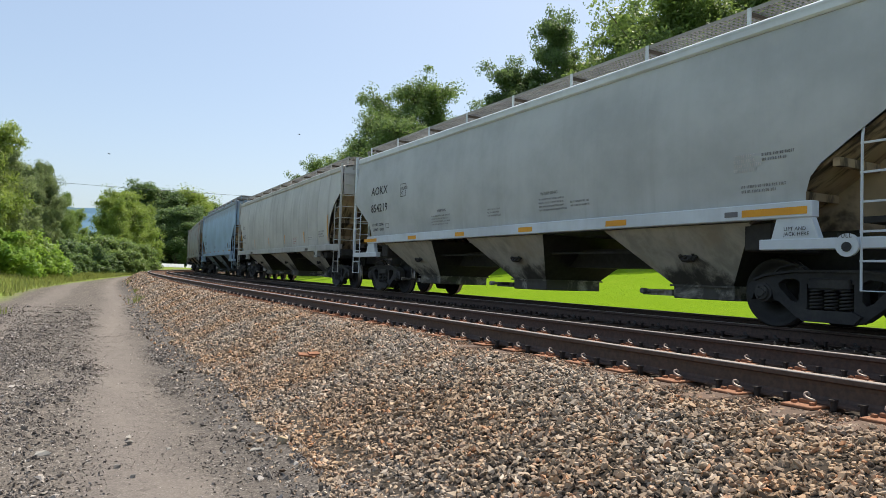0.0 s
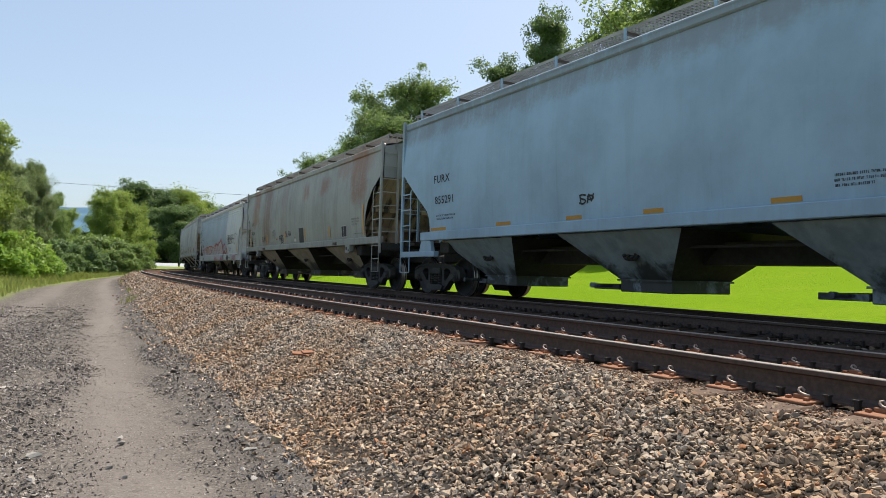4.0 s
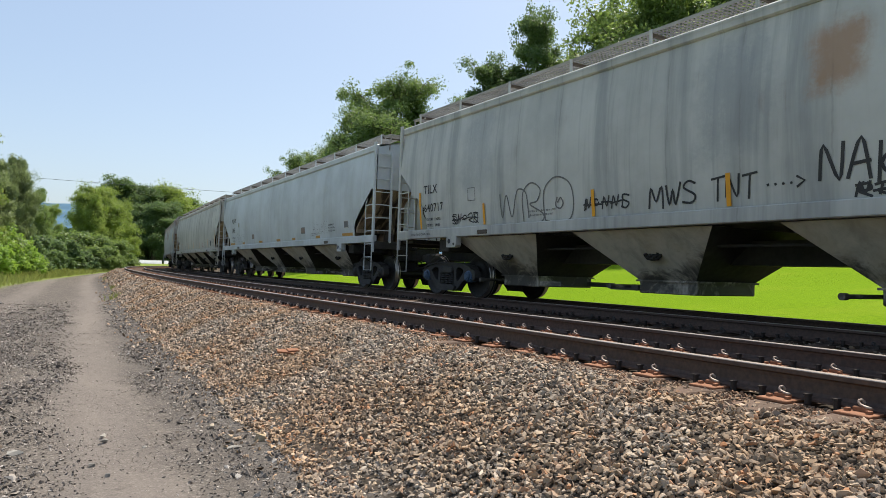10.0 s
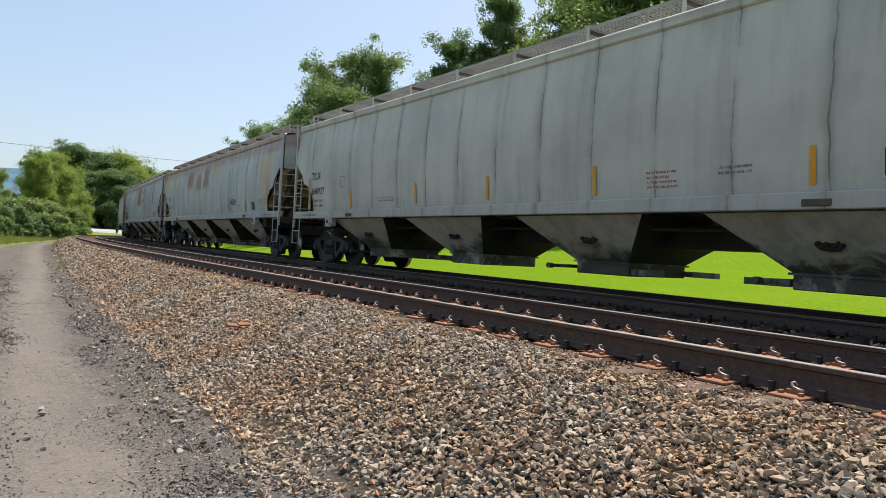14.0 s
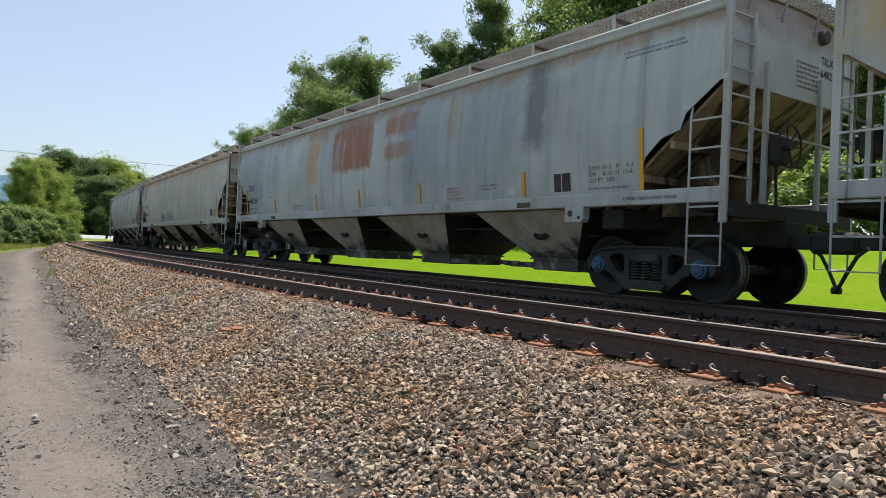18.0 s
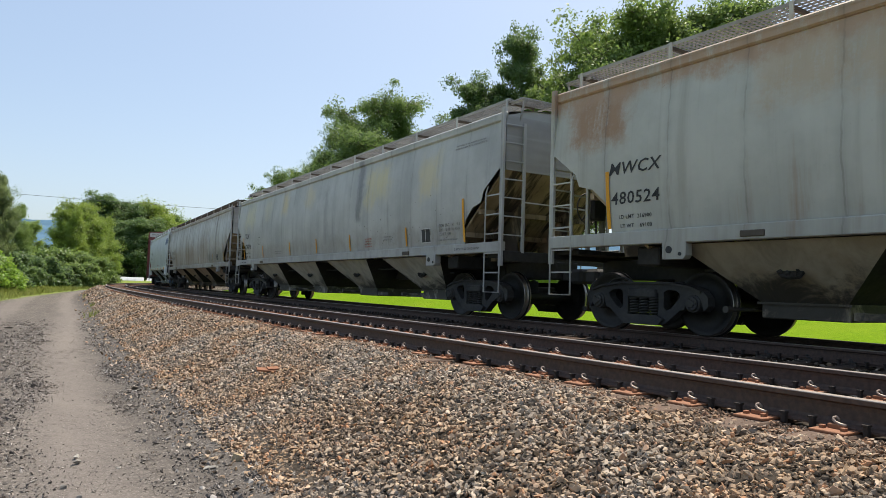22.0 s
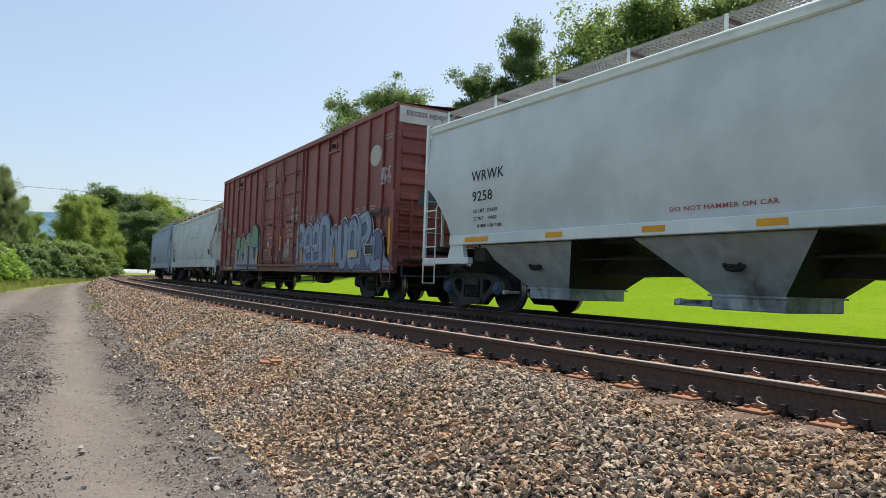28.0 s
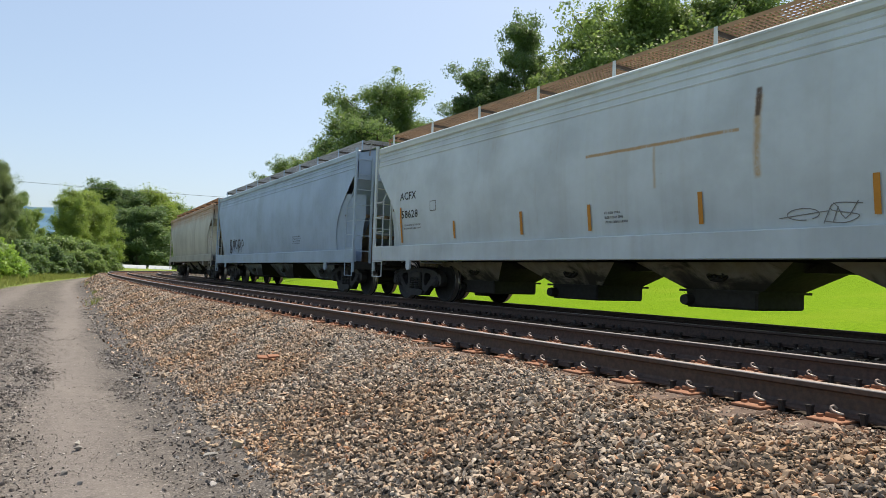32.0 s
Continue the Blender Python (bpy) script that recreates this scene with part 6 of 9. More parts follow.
    s.stroke("graffiti_tag", [smooth(q, 6) for q in ([(-5.15, 2.05), (-5.1, 1.6), (-4.95, 2.02), (-4.8, 1.6), (-4.65, 2.0), (-4.55, 2.1), (-4.35, 2.0), (-4.3, 1.56)], [(-4.45, 1.5), (-4.45, 2.0), (-4.2, 2.18), (-3.95, 2.05), (-4.05, 1.85), (-4.25, 1.8), (-3.9, 1.62), (-3.95, 1.48), (-4.3, 1.46)], [(-3.85, 1.5), (-3.85, 2.0), (-3.55, 2.22), (-3.2, 2.1), (-3.1, 1.8), (-3.2, 1.5), (-3.55, 1.45), (-3.85, 1.5)], [(-3.5, 1.78), (-3.42, 1.86), (-3.36, 1.76), (-3.45, 1.68), (-3.55, 1.74), (-3.5, 1.88)])], 0.028, M_GREYMARK, "grey outline lettering")
    s.stroke("graffiti_tag", tag_strokes(-2.85, -1.85, 1.6, 1.8, 68, 5), 0.028, M_BLACK, "black spray tag")
    s.stroke("graffiti_tag", tag_word("NAKI", 1.02, 2.25, 1.68, 2.08, 62), 0.04, M_BLACK, "black spray tag")
    s.stroke("graffiti_tag", tag_word("MAPS", 2.6, 3.85, 1.64, 1.98, 64), 0.045, M_BLACK, "black spray tag")
    s.stroke("graffiti_tag", tag_strokes(1.4, 1.8, 1.5, 1.66, 65, 2), 0.03, M_BLACK)
    s.stroke("graffiti_tag", tag_strokes(-6.9, -5.9, 1.56, 1.76, 63, 5), 0.025, M_BLACK, "black spray tag")
    # 7
    p = car_paint("pale blue-grey paint", (0.42, 0.45, 0.47), 0.25, (0.30, 0.29, 0.26), 0.12, (0.35, 0.25, 0.15), 0.2, seed=7)
    car, s = hopper_car(7, length_of(7), p, "angled", 1.25, 3.78, 4, label="pale blue-grey covered hopper car with orange dashes", chute_paint=chute, ribs=0.006, truck_in=1.42, column=True)
    CARS[7] = car
    hl = length_of(7) / 2
    s.words("ALHX", -7.40, 2.49, 0.205, M_BLACK, 1.1)
    s.words("1303", -7.38, 2.05, 0.205, M_BLACK, 1.1)
    s.words("LD LMT  216600", -7.36, 1.78, 0.062, M_BLACK, 1.0)
    s.words("LT WT    69400", -7.36, 1.63, 0.062, M_BLACK, 1.0)
    for x0, x1 in ((-7.77, -6.93), (-5.4, -5.0), (-2.47, -1.95), (0.1, 0.62), (2.12, 2.49), (4.66, 5.07), (7.02, 7.84)):
        s.panel("reflector", x0, x1, 1.475, 1.56, M_OCHRE, "ochre reflector stripe")
    s.panel("stencil_panel", 3.19, 3.6, 1.67, 1.88, plain("faded brown sticker", (0.25, 0.18, 0.15), (0.3, 0.24, 0.2)), frame_w=0.02, frame_mat=M_GREYMARK)
    s.panel("stencil_panel", -3.6, -3.25, 1.66, 1.86, plain("faded brown label", (0.22, 0.17, 0.15), (0.28, 0.23, 0.2)))
    s.panel("stencil_panel", -6.1, -5.88, 2.26, 2.47, plain("faded khaki sticker", (0.35, 0.36, 0.28), (0.42, 0.42, 0.36)))
    s.bars(5.87, 1.83, 0.66, 3, 0.05, 0.09, M_BLACK)
    s.panel("stencil_panel", 7.22, 7.56, 1.70, 1.92, M_GREYMARK, frame_w=0.02, frame_mat=M_WHITE)
    s.bars(4.2, 1.62, 0.5, 2, 0.03, 0.065)
    speckles(s, -6.6, -5.0, 1.6, 1.95, 110, 71)
    speckles(s, 4.4, 5.8, 1.6, 2.0, 90, 72)
    # 8
    p = car_paint("warm grey paint with dark seams", (0.405, 0.395, 0.365), 0.38, (0.21, 0.19, 0.165), 0.12, (0.3, 0.2, 0.11), 0.35, seed=8, seams=0.75)
    car, s = hopper_car(8, length_of(8), p, "curved", 1.22, 3.82, 4, label="warm grey covered hopper car with dark vertical seams", chute_paint=chute, ribs=0.02, marks=("TILX", "648927"))
    CARS[8] = car
    hl = length_of(8) / 2
    tilx(s, 8, "TILX", "648927")
    # 9
    p = car_paint("light grey paint with ochre rust", (0.37, 0.385, 0.385), 0.4, (0.20, 0.21, 0.22), 0.2, RUST, 0.3, seed=9, seams=0.8,
                  patches=[(-3.9, -2.7, 2.8, 3.5, RUST, 0.85, 0.3), (-2.0, -1.15, 2.55, 3.35, (0.24, 0.11, 0.06), 0.9, 0.3), (-0.65, 0.3, 2.65, 3.5, RUST, 0.85, 0.3), (-9.4, -8.1, 2.85, 3.45, OCHRE, 0.7, 0.4), (-7.4, -6.7, 2.9, 3.4, OCHRE, 0.55, 0.4), (0.9, 1.75, 3.0, 3.5, OCHRE, 0.6, 0.3), (7.2, 8.6, 2.4, 3.4, OCHRE, 0.6, 0.5), (-9.5, 9.5, 3.42, 4.1, (0.24, 0.12, 0.065), 0.6, 0.25)])
    rusteave = car_paint("rusted eave paint", (0.27, 0.22, 0.18), 0.4, RUST, 0.6, soot=0.2, seed=9.4)
    car, s = hopper_car(9, length_of(9), p, "curved", 1.28, 3.82, 4, label="light grey covered hopper car with ochre rust patches", chute_paint=chute, ribs=0.015, marks=("TILX", "640725"))
    CARS[9] = car
    hl = length_of(9) / 2
    tilx(s, 9, "TILX", "640725")
    s.words("WARNING", 3.27, 1.74, 0.04, M_RED)
    s.stroke("graffiti_tag", tag_strokes(3.64, 4.6, 1.8, 2.0, 91, 5), 0.028, M_GREYMARK, "faint grey tag")
    # 10: large rust fields
    p = car_paint("blue-grey paint with red rust fields", (0.36, 0.38, 0.385), 0.5, (0.17, 0.20, 0.24), 0.25, RUST, 0.35, seed=10, seams=0.35,
                  patches=[(-1.75, 0.35, 2.42, 3.5, (0.25, 0.095, 0.048), 1.0, 0.16), (-1.5, 0.3, 3.3, 3.7, (0.22, 0.10, 0.06), 0.8, 0.2), (0.95, 2.25, 3.05, 3.5, (0.27, 0.11, 0.055), 0.9, 0.15), (1.0, 2.1, 2.52, 2.85, (0.28, 0.13, 0.065), 0.85, 0.14), (-3.35, -2.6, 2.3, 3.3, (0.38, 0.21, 0.08), 0.8, 0.2), (-3.5, -2.0, 3.3, 3.75, (0.3, 0.16, 0.08), 0.7, 0.3), (3.4, 3.8, 2.7, 3.5, OCHRE, 0.65, 0.25), (-8.6, -7.8, 2.6, 3.2, OCHRE, 0.5, 0.4), (-9.5, 9.5, 3.55, 4.1, (0.24, 0.12, 0.065), 0.7, 0.2), (-9.3, -6.8, 1.6, 3.6, (0.16, 0.19, 0.24), 0.6, 0.7), (1.6, 5.4, 1.7, 3.5, (0.17, 0.20, 0.25), 0.55, 0.8), (5.7, 6.2, 2.3, 3.8, BLACKWASH, 0.7, 0.3), (-6.4, -5.6, 2.2, 3.5, (0.20, 0.24, 0.30), 0.6, 0.5)])
    car, s = hopper_car(10, length_of(10), p, "curved", 1.30, 3.80, 4, label="blue-grey covered hopper car with large red rust fields", sill_paint=car_paint("grey sill with rust", (0.37, 0.38, 0.38), 0.3, RUST, 0.3, soot=0.3, seed=10.4), chute_paint=chute, cap=M_BLUECAP, brake=1, marks=("TILX", "648236"))
    CARS[10] = car
    hl = length_of(10) / 2
    tilx(s, 10, "TILX", "648236")
    s.panel("stencil_panel", 5.25, 5.47, 1.58, 1.7, M_WHITE)
    # 11
    p = car_paint("grey-cream paint with rusty washes", (0.385, 0.38, 0.345), 0.42, (0.24, 0.21, 0.17), 0.25, (0.30, 0.17, 0.09), 0.4, seed=11, seams=0.4,
                  patches=[(-8.9, -7.7, 2.8, 3.6, (0.27, 0.15, 0.08), 0.9, 0.35), (-0.8, 3.2, 2.6, 3.6, (0.34, 0.23, 0.14), 0.5, 0.8), (-9.4, 9.4, 3.5, 3.95, (0.31, 0.17, 0.09), 0.75, 0.25), (-5.6, -3.6, 2.9, 3.6, (0.36, 0.25, 0.15), 0.6, 0.5), (4.2, 6.4, 2.9, 3.6, (0.36, 0.24, 0.14), 0.6, 0.5), (6.9, 7.6, 2.9, 3.3, OCHRE, 0.6, 0.3), (8.1, 9.0, 2.9, 3.2, OCHRE, 0.6, 0.3), (-2.2, -1.7, 1.6, 2.7, (0.34, 0.22, 0.13), 0.6, 0.25)])
    car, s = hopper_car(11, length_of(11), p, "curved", 1.27, 3.80, 4, label="cream-grey covered hopper car with rusty washes and dark logo letters", chute_paint=browny, marks=("MWCX", "480524"))
    CARS[11] = car
    hl = length_of(11) / 2
    s.words("MWCX", -8.02, 2.32, 0.185, M_BLACK, 1.1, lean=0.22)
    s.words("480524", -8.0, 1.88, 0.185, M_BLACK, 1.1, lean=0.1)
    s.words("LD LMT  216900", -7.86, 1.665, 0.06)
    s.words("LT WT    69100", -7.84, 1.53, 0.06)
    reflectors(s, [(-8.05, 1.53, 0.86), (-0.3, 1.5, 0.42), (2.47, 1.57, 0.36), (4.92, 1.55, 0.4), (7.9, 1.54, 0.86)])
    s.stroke("graffiti_tag", tag_strokes(-3.41, -2.36, 1.5, 1.92, 111, 2), 0.06, M_GREYMARK, "grey spray tag")
    s.stroke("graffiti_tag", tag_strokes(-1.78, -0.6, 1.52, 1.92, 112, 3), 0.07, plain("faded blue spray", (0.16, 0.27, 0.36), (0.2, 0.3, 0.38)), "faded blue spray tag")
    badge(s, 6.84, 1.57, 0.36)
    s.bars(7.3, 1.78, 0.45, 3, 0.05, 0.085)
    s.bars(0.6, 1.75, 0.5, 4, 0.03, 0.06, M_RED)
    # 12
    p = car_paint("pale grey paint with yellow washes", (0.375, 0.37, 0.36), 0.35, (0.22, 0.22, 0.23), 0.1, soot=0.3, seed=12, seams=0.4,
                  patches=[(2.75, 3.1, 2.3, 3.9, (0.10, 0.10, 0.105), 0.7, 0.2), (3.3, 4.6, 2.7, 3.5, (0.50, 0.42, 0.20), 0.6, 0.5), (-3.6, -3.0, 2.9, 3.6, (0.50, 0.38, 0.15), 0.6, 0.4), (-1.2, -0.5, 3.0, 3.6, (0.46, 0.36, 0.16), 0.45, 0.4), (6.2, 7.0, 2.6, 3.4, (0.50, 0.40, 0.18), 0.5, 0.4), (-9.4, 9.4, 1.4, 1.9, (0.21, 0.18, 0.155), 0.5, 0.4), (0.4, 0.7, 1.8, 3.4, (0.17, 0.16, 0.16), 0.5, 0.25), (-8.0, -6.9, 2.7, 3.5, (0.50, 0.45, 0.26), 0.5, 0.5), (-5.6, -4.8, 2.9, 3.6, (0.48, 0.43, 0.27), 0.4, 0.5)])
    car, s = hopper_car(12, length_of(12), p, "curved", 1.26, 3.82, 4, label="pale grey covered hopper car with yellowish washes", chute_paint=chute, marks=("TILX", "638016"))
    CARS[12] = car
    hl = length_of(12) / 2
    tilx(s, 12, "TILX", "638016", ("LD LMT  217700", "LT WT    68300"))
    speckles(s, 3.0, 8.0, 1.6, 2.6, 60, 121)
    # 13: brown grime
    p = car_paint("grey paint under brown grime", (0.41, 0.41, 0.41), 0.55, (0.19, 0.14, 0.105), 0.5, (0.20, 0.125, 0.085), 0.45, seed=13, seams=0.9, pitch=1.55,
                  patches=[(-9.2, 9.2, 1.1, 2.4, (0.24, 0.18, 0.135), 0.45, 0.7), (-9.4, 9.4, 3.5, 4.1, (0.22, 0.165, 0.125), 0.5, 0.3), (-2.6, 0.2, 1.5, 2.6, (0.20, 0.145, 0.11), 0.7, 0.8), (2.2, 4.4, 1.5, 3.0, (0.22, 0.17, 0.14), 0.6, 0.8), (-8, -4, 1.4, 2.4, (0.21, 0.16, 0.13), 0.6, 0.8), (4.0, 8.4, 1.4, 2.0, (0.10, 0.10, 0.085), 0.6, 0.4)])
    car, s = hopper_car(13, length_of(13), p, "angled", 1.24, 3.80, 4, label="grey covered hopper car dirty with brown grime", chute_paint=chute_material("brown grimy chute paint", (0.27, 0.20, 0.14), (0.05, 0.04, 0.033)), ribs=0.022, grate=M_GRIME, brake=1, pitch=1.55)
    CARS[13] = car
    hl = length_of(13) / 2
    s.bars(-8.0, 2.2, 0.9, 1, 0.17, 0.3, M_GREYMARK)
    s.bars(-7.97, 1.85, 1.1, 1, 0.17, 0.3, M_GREYMARK)
    reflectors(s, [(1.76, 1.46, 0.36), (5.5, 1.47, 0.41), (7.93, 1.49, 0.8)], M_OCHRE)
    badge(s, 6.31, 1.55, 0.38)
    speckles(s, 5.0, 8.0, 1.5, 2.2, 160, 131, plain("moss stain", (0.10, 0.105, 0.07), (0.14, 0.14, 0.10)))
    # 14: new pale car
    p = car_paint("new pale grey paint", (0.47, 0.50, 0.53), 0.04, (0.40, 0.42, 0.44), 0.0, soot=0.06, seed=14, gloss=0.35)
    sill = car_paint("new white-grey sill paint", (0.58, 0.62, 0.66), 0.04, soot=0.05, seed=14.2, gloss=0.35)
    newchute = chute_material("blue-grey chute paint", (0.34, 0.385, 0.42), (0.12, 0.13, 0.14), -0.4)
    car, s = hopper_car(14, length_of(14), p, "bow", 1.31, 3.88, 3, cap=M_BLUECAP, label="new pale grey covered hopper car with blue logo shapes", sill_paint=sill, chute_paint=newchute, truck_in=1.2, drop=True, marks=("WRWK", "9258"))
    CARS[14] = car
    hl = length_of(14) / 2
    s.words("WRWK", -5.44, 2.55, 0.20, M_BLACK, 1.07)
    s.words("9258", -5.40, 2.15, 0.20, M_BLACK, 1.15)
    s.words("LD LMT  226600", -5.38, 1.93, 0.07, M_BLACK, 1.1)
    s.words("LT WT    59400", -5.38, 1.78, 0.07, M_BLACK, 1.1)
    s.bars(-5.3, 1.64, 0.8, 1, 0.06, 0.1, M_BLACK)
    s.words("DO NOT HAMMER ON CAR", -0.65, 1.63, 0.065, M_RED, 1.35)
    for x0, x1 in ((-5.6, -4.82), (-3.17, -2.75), (-1.08, -0.67), (0.7, 1.1), (2.84, 3.28), (4.87, 5.76)):
        s.panel("reflector", x0, x1, 1.36, 1.45, M_ORANGE, "orange reflector stripe", proud=0.09)
    navy = plain("navy logo paint", (0.03, 0.075, 0.19), (0.035, 0.085, 0.21), 0.5, 0, 5, 0.02)
    logo_shapes(s, 5.52, 3.05, navy)
    s.bars(6.2, 2.1, 0.5, 5, 0.03, 0.06)
    # 15: the boxcar
    CARS[15] = box_car(15)
    # 16
    p = car_paint("pale blue-grey paint with rust lines", (0.445, 0.49, 0.515), 0.14, (0.36, 0.33, 0.28), 0.15, (0.33, 0.19, 0.08), 0.15, seed=16,
                  patches=[(-0.25, 2.45, 2.50, 2.545, (0.33, 0.21, 0.10), 1.0, 0.015), (2.66, 2.74, 1.9, 2.9, (0.36, 0.24, 0.12), 0.9, 0.05), (2.66, 2.73, 2.65, 3.0, (0.08, 0.05, 0.03), 1.0, 0.03), (1.1, 1.14, 1.9, 2.5, (0.36, 0.27, 0.16), 0.7, 0.03), (6.3, 7.2, 2.9, 3.5, OCHRE, 0.5, 0.3), (4.5, 5.6, 1.0, 1.25, (0.45, 0.30, 0.15), 0.4, 0.3)])
    car, s = hopper_car(16, length_of(16), p, "flow", 0.90, 3.66, 4, truck_in=1.38, label="pale grey covered hopper car with orange stripes and rusty roof walk", grate=M_GRATE_RUST, chute_paint=chute_material("sooty tan outlet paint", (0.27, 0.24, 0.205), much=0.6), marks=("ACFX", "58628"), sill_paint=car_paint("pale sill paint, stained", (0.46, 0.50, 0.51), 0.15, (0.32, 0.28, 0.22), 0.08, soot=0.1, seed=16.5))
    CARS[16] = car
    hl = length_of(16) / 2
    s.words("ACFX", -6.35, 2.30, 0.18, M_BLACK, 1.1)
    s.words("58628", -6.27, 1.88, 0.18, M_BLACK, 1.15)
    s.bars(-6.2, 1.7, 0.8, 2)
    s.outline(-5.0, -4.75, 1.98, 2.2, 0.015, M_GREYMARK)
    amber = plain("amber stripe", (0.60, 0.24, 0.02), (0.5, 0.2, 0.02), 0.6, 0, 8, 0.05)
    reflectors(s, [(-6.3, 1.32, 0.82), (-4.06, 1.36, 0.36), (-1.87, 1.36, 0.41), (-0.17, 1.36, 0.41), (1.88, 1.37, 0.42), (4.05, 1.37, 0.43), (6.33, 1.37, 0.84)], amber)
    s.panel("stencil_panel", 5.49, 6.02, 1.52, 1.8, plain("dark blue badge", (0.03, 0.05, 0.09), (0.04, 0.06, 0.1)), frame_w=0.02, frame_mat=M_WHITE)
    s.stroke("graffiti_tag", tag_strokes(3.0, 3.95, 1.3, 1.52, 161, 2), 0.011, M_GREYMARK, "thin faded tag")
    s.bars(0.14, 1.6, 0.42, 3, 0.035, 0.07)
    s.bars(-3.4, 1.05, 0.9, 1, 0.05, 0.07, M_GREYMARK)
    # 17
    p = car_paint("slate blue paint", (0.27, 0.35, 0.455), 0.16, (0.19, 0.22, 0.27), 0.05, soot=0.2, seed=17)
    car, s = hopper_car(17, length_of(17), p, "flow", 0.86, 3.82, 3, label="slate blue covered hopper car with faint tags", chute_paint=bluechute, sill_paint=car_paint("slate sill paint", (0.30, 0.38, 0.46), 0.1, soot=0.1, seed=17.5))
    CARS[17] = car
    s.stroke("graffiti_tag", tag_strokes(-5.6, -3.2, 1.3, 1.85, 171, 5), 0.05, M_BLACK, "black spray tag")
    s.bars(3.0, 1.7, 0.8, 4, material=M_BLACK)
    # 18: the last car
    p = car_paint("cream-grey paint, rusty top", (0.40, 0.39, 0.34), 0.4, (0.25, 0.21, 0.16), 0.15, soot=0.3, seed=18, patches=[(-9, 9, 3.3, 4.2, (0.33, 0.19, 0.10), 0.8, 0.5)])
    CARS[18], s = hopper_car(18, length_of(18), p, "flow", 0.95, 3.72, 4, label="cream-grey covered hopper car with a rusty top edge", grate=M_GRATE_RUST, sill_paint=p)


def speckles(side, x0, x1, z0, z1, n, seed, material=None):
    r = random.Random(seed)
    bm = bmesh.new()
    for _ in range(n):
        x, z = r.uniform(x0, x1), z0 + (z1 - z0) * r.random() ** 1.5
        q = r.uniform(0.005, 0.016)
        bm.faces.new([bm.verts.new((x + q * math.cos(a) * r.uniform(0.6, 1.2), side.y(z) - 0.005, z + q * math.sin(a) * r.uniform(0.6, 1.5))) for a in (0.3, 1.5, 2.9, 4.1, 5.3)])
    tagged(part("paint_chips", bm, material or M_SPIKE, side.car), "chipped paint and spots", kind="stuff")


def logo_shapes(side, x, z, material):
    """The maker's large blue mark, as plain slanted blocks."""
    h, w = 0.44, 0.40
    for i, sh in enumerate(((0, 1), (0, 1), (0, 1), (0, 1))):
        x0 = x + i * (w + 0.06)
        side.blob("logo_block", [(x0 + 0.10, z), (x0 + w - 0.08, z), (x0 + w, z + 0.12), (x0 + w + 0.06, z + h - 0.1), (x0 + w - 0.02, z + h), (x0 + 0.16, z + h), (x0 + 0.04, z + h - 0.14), (x0, z + 0.12)], material, "blue logo shape")


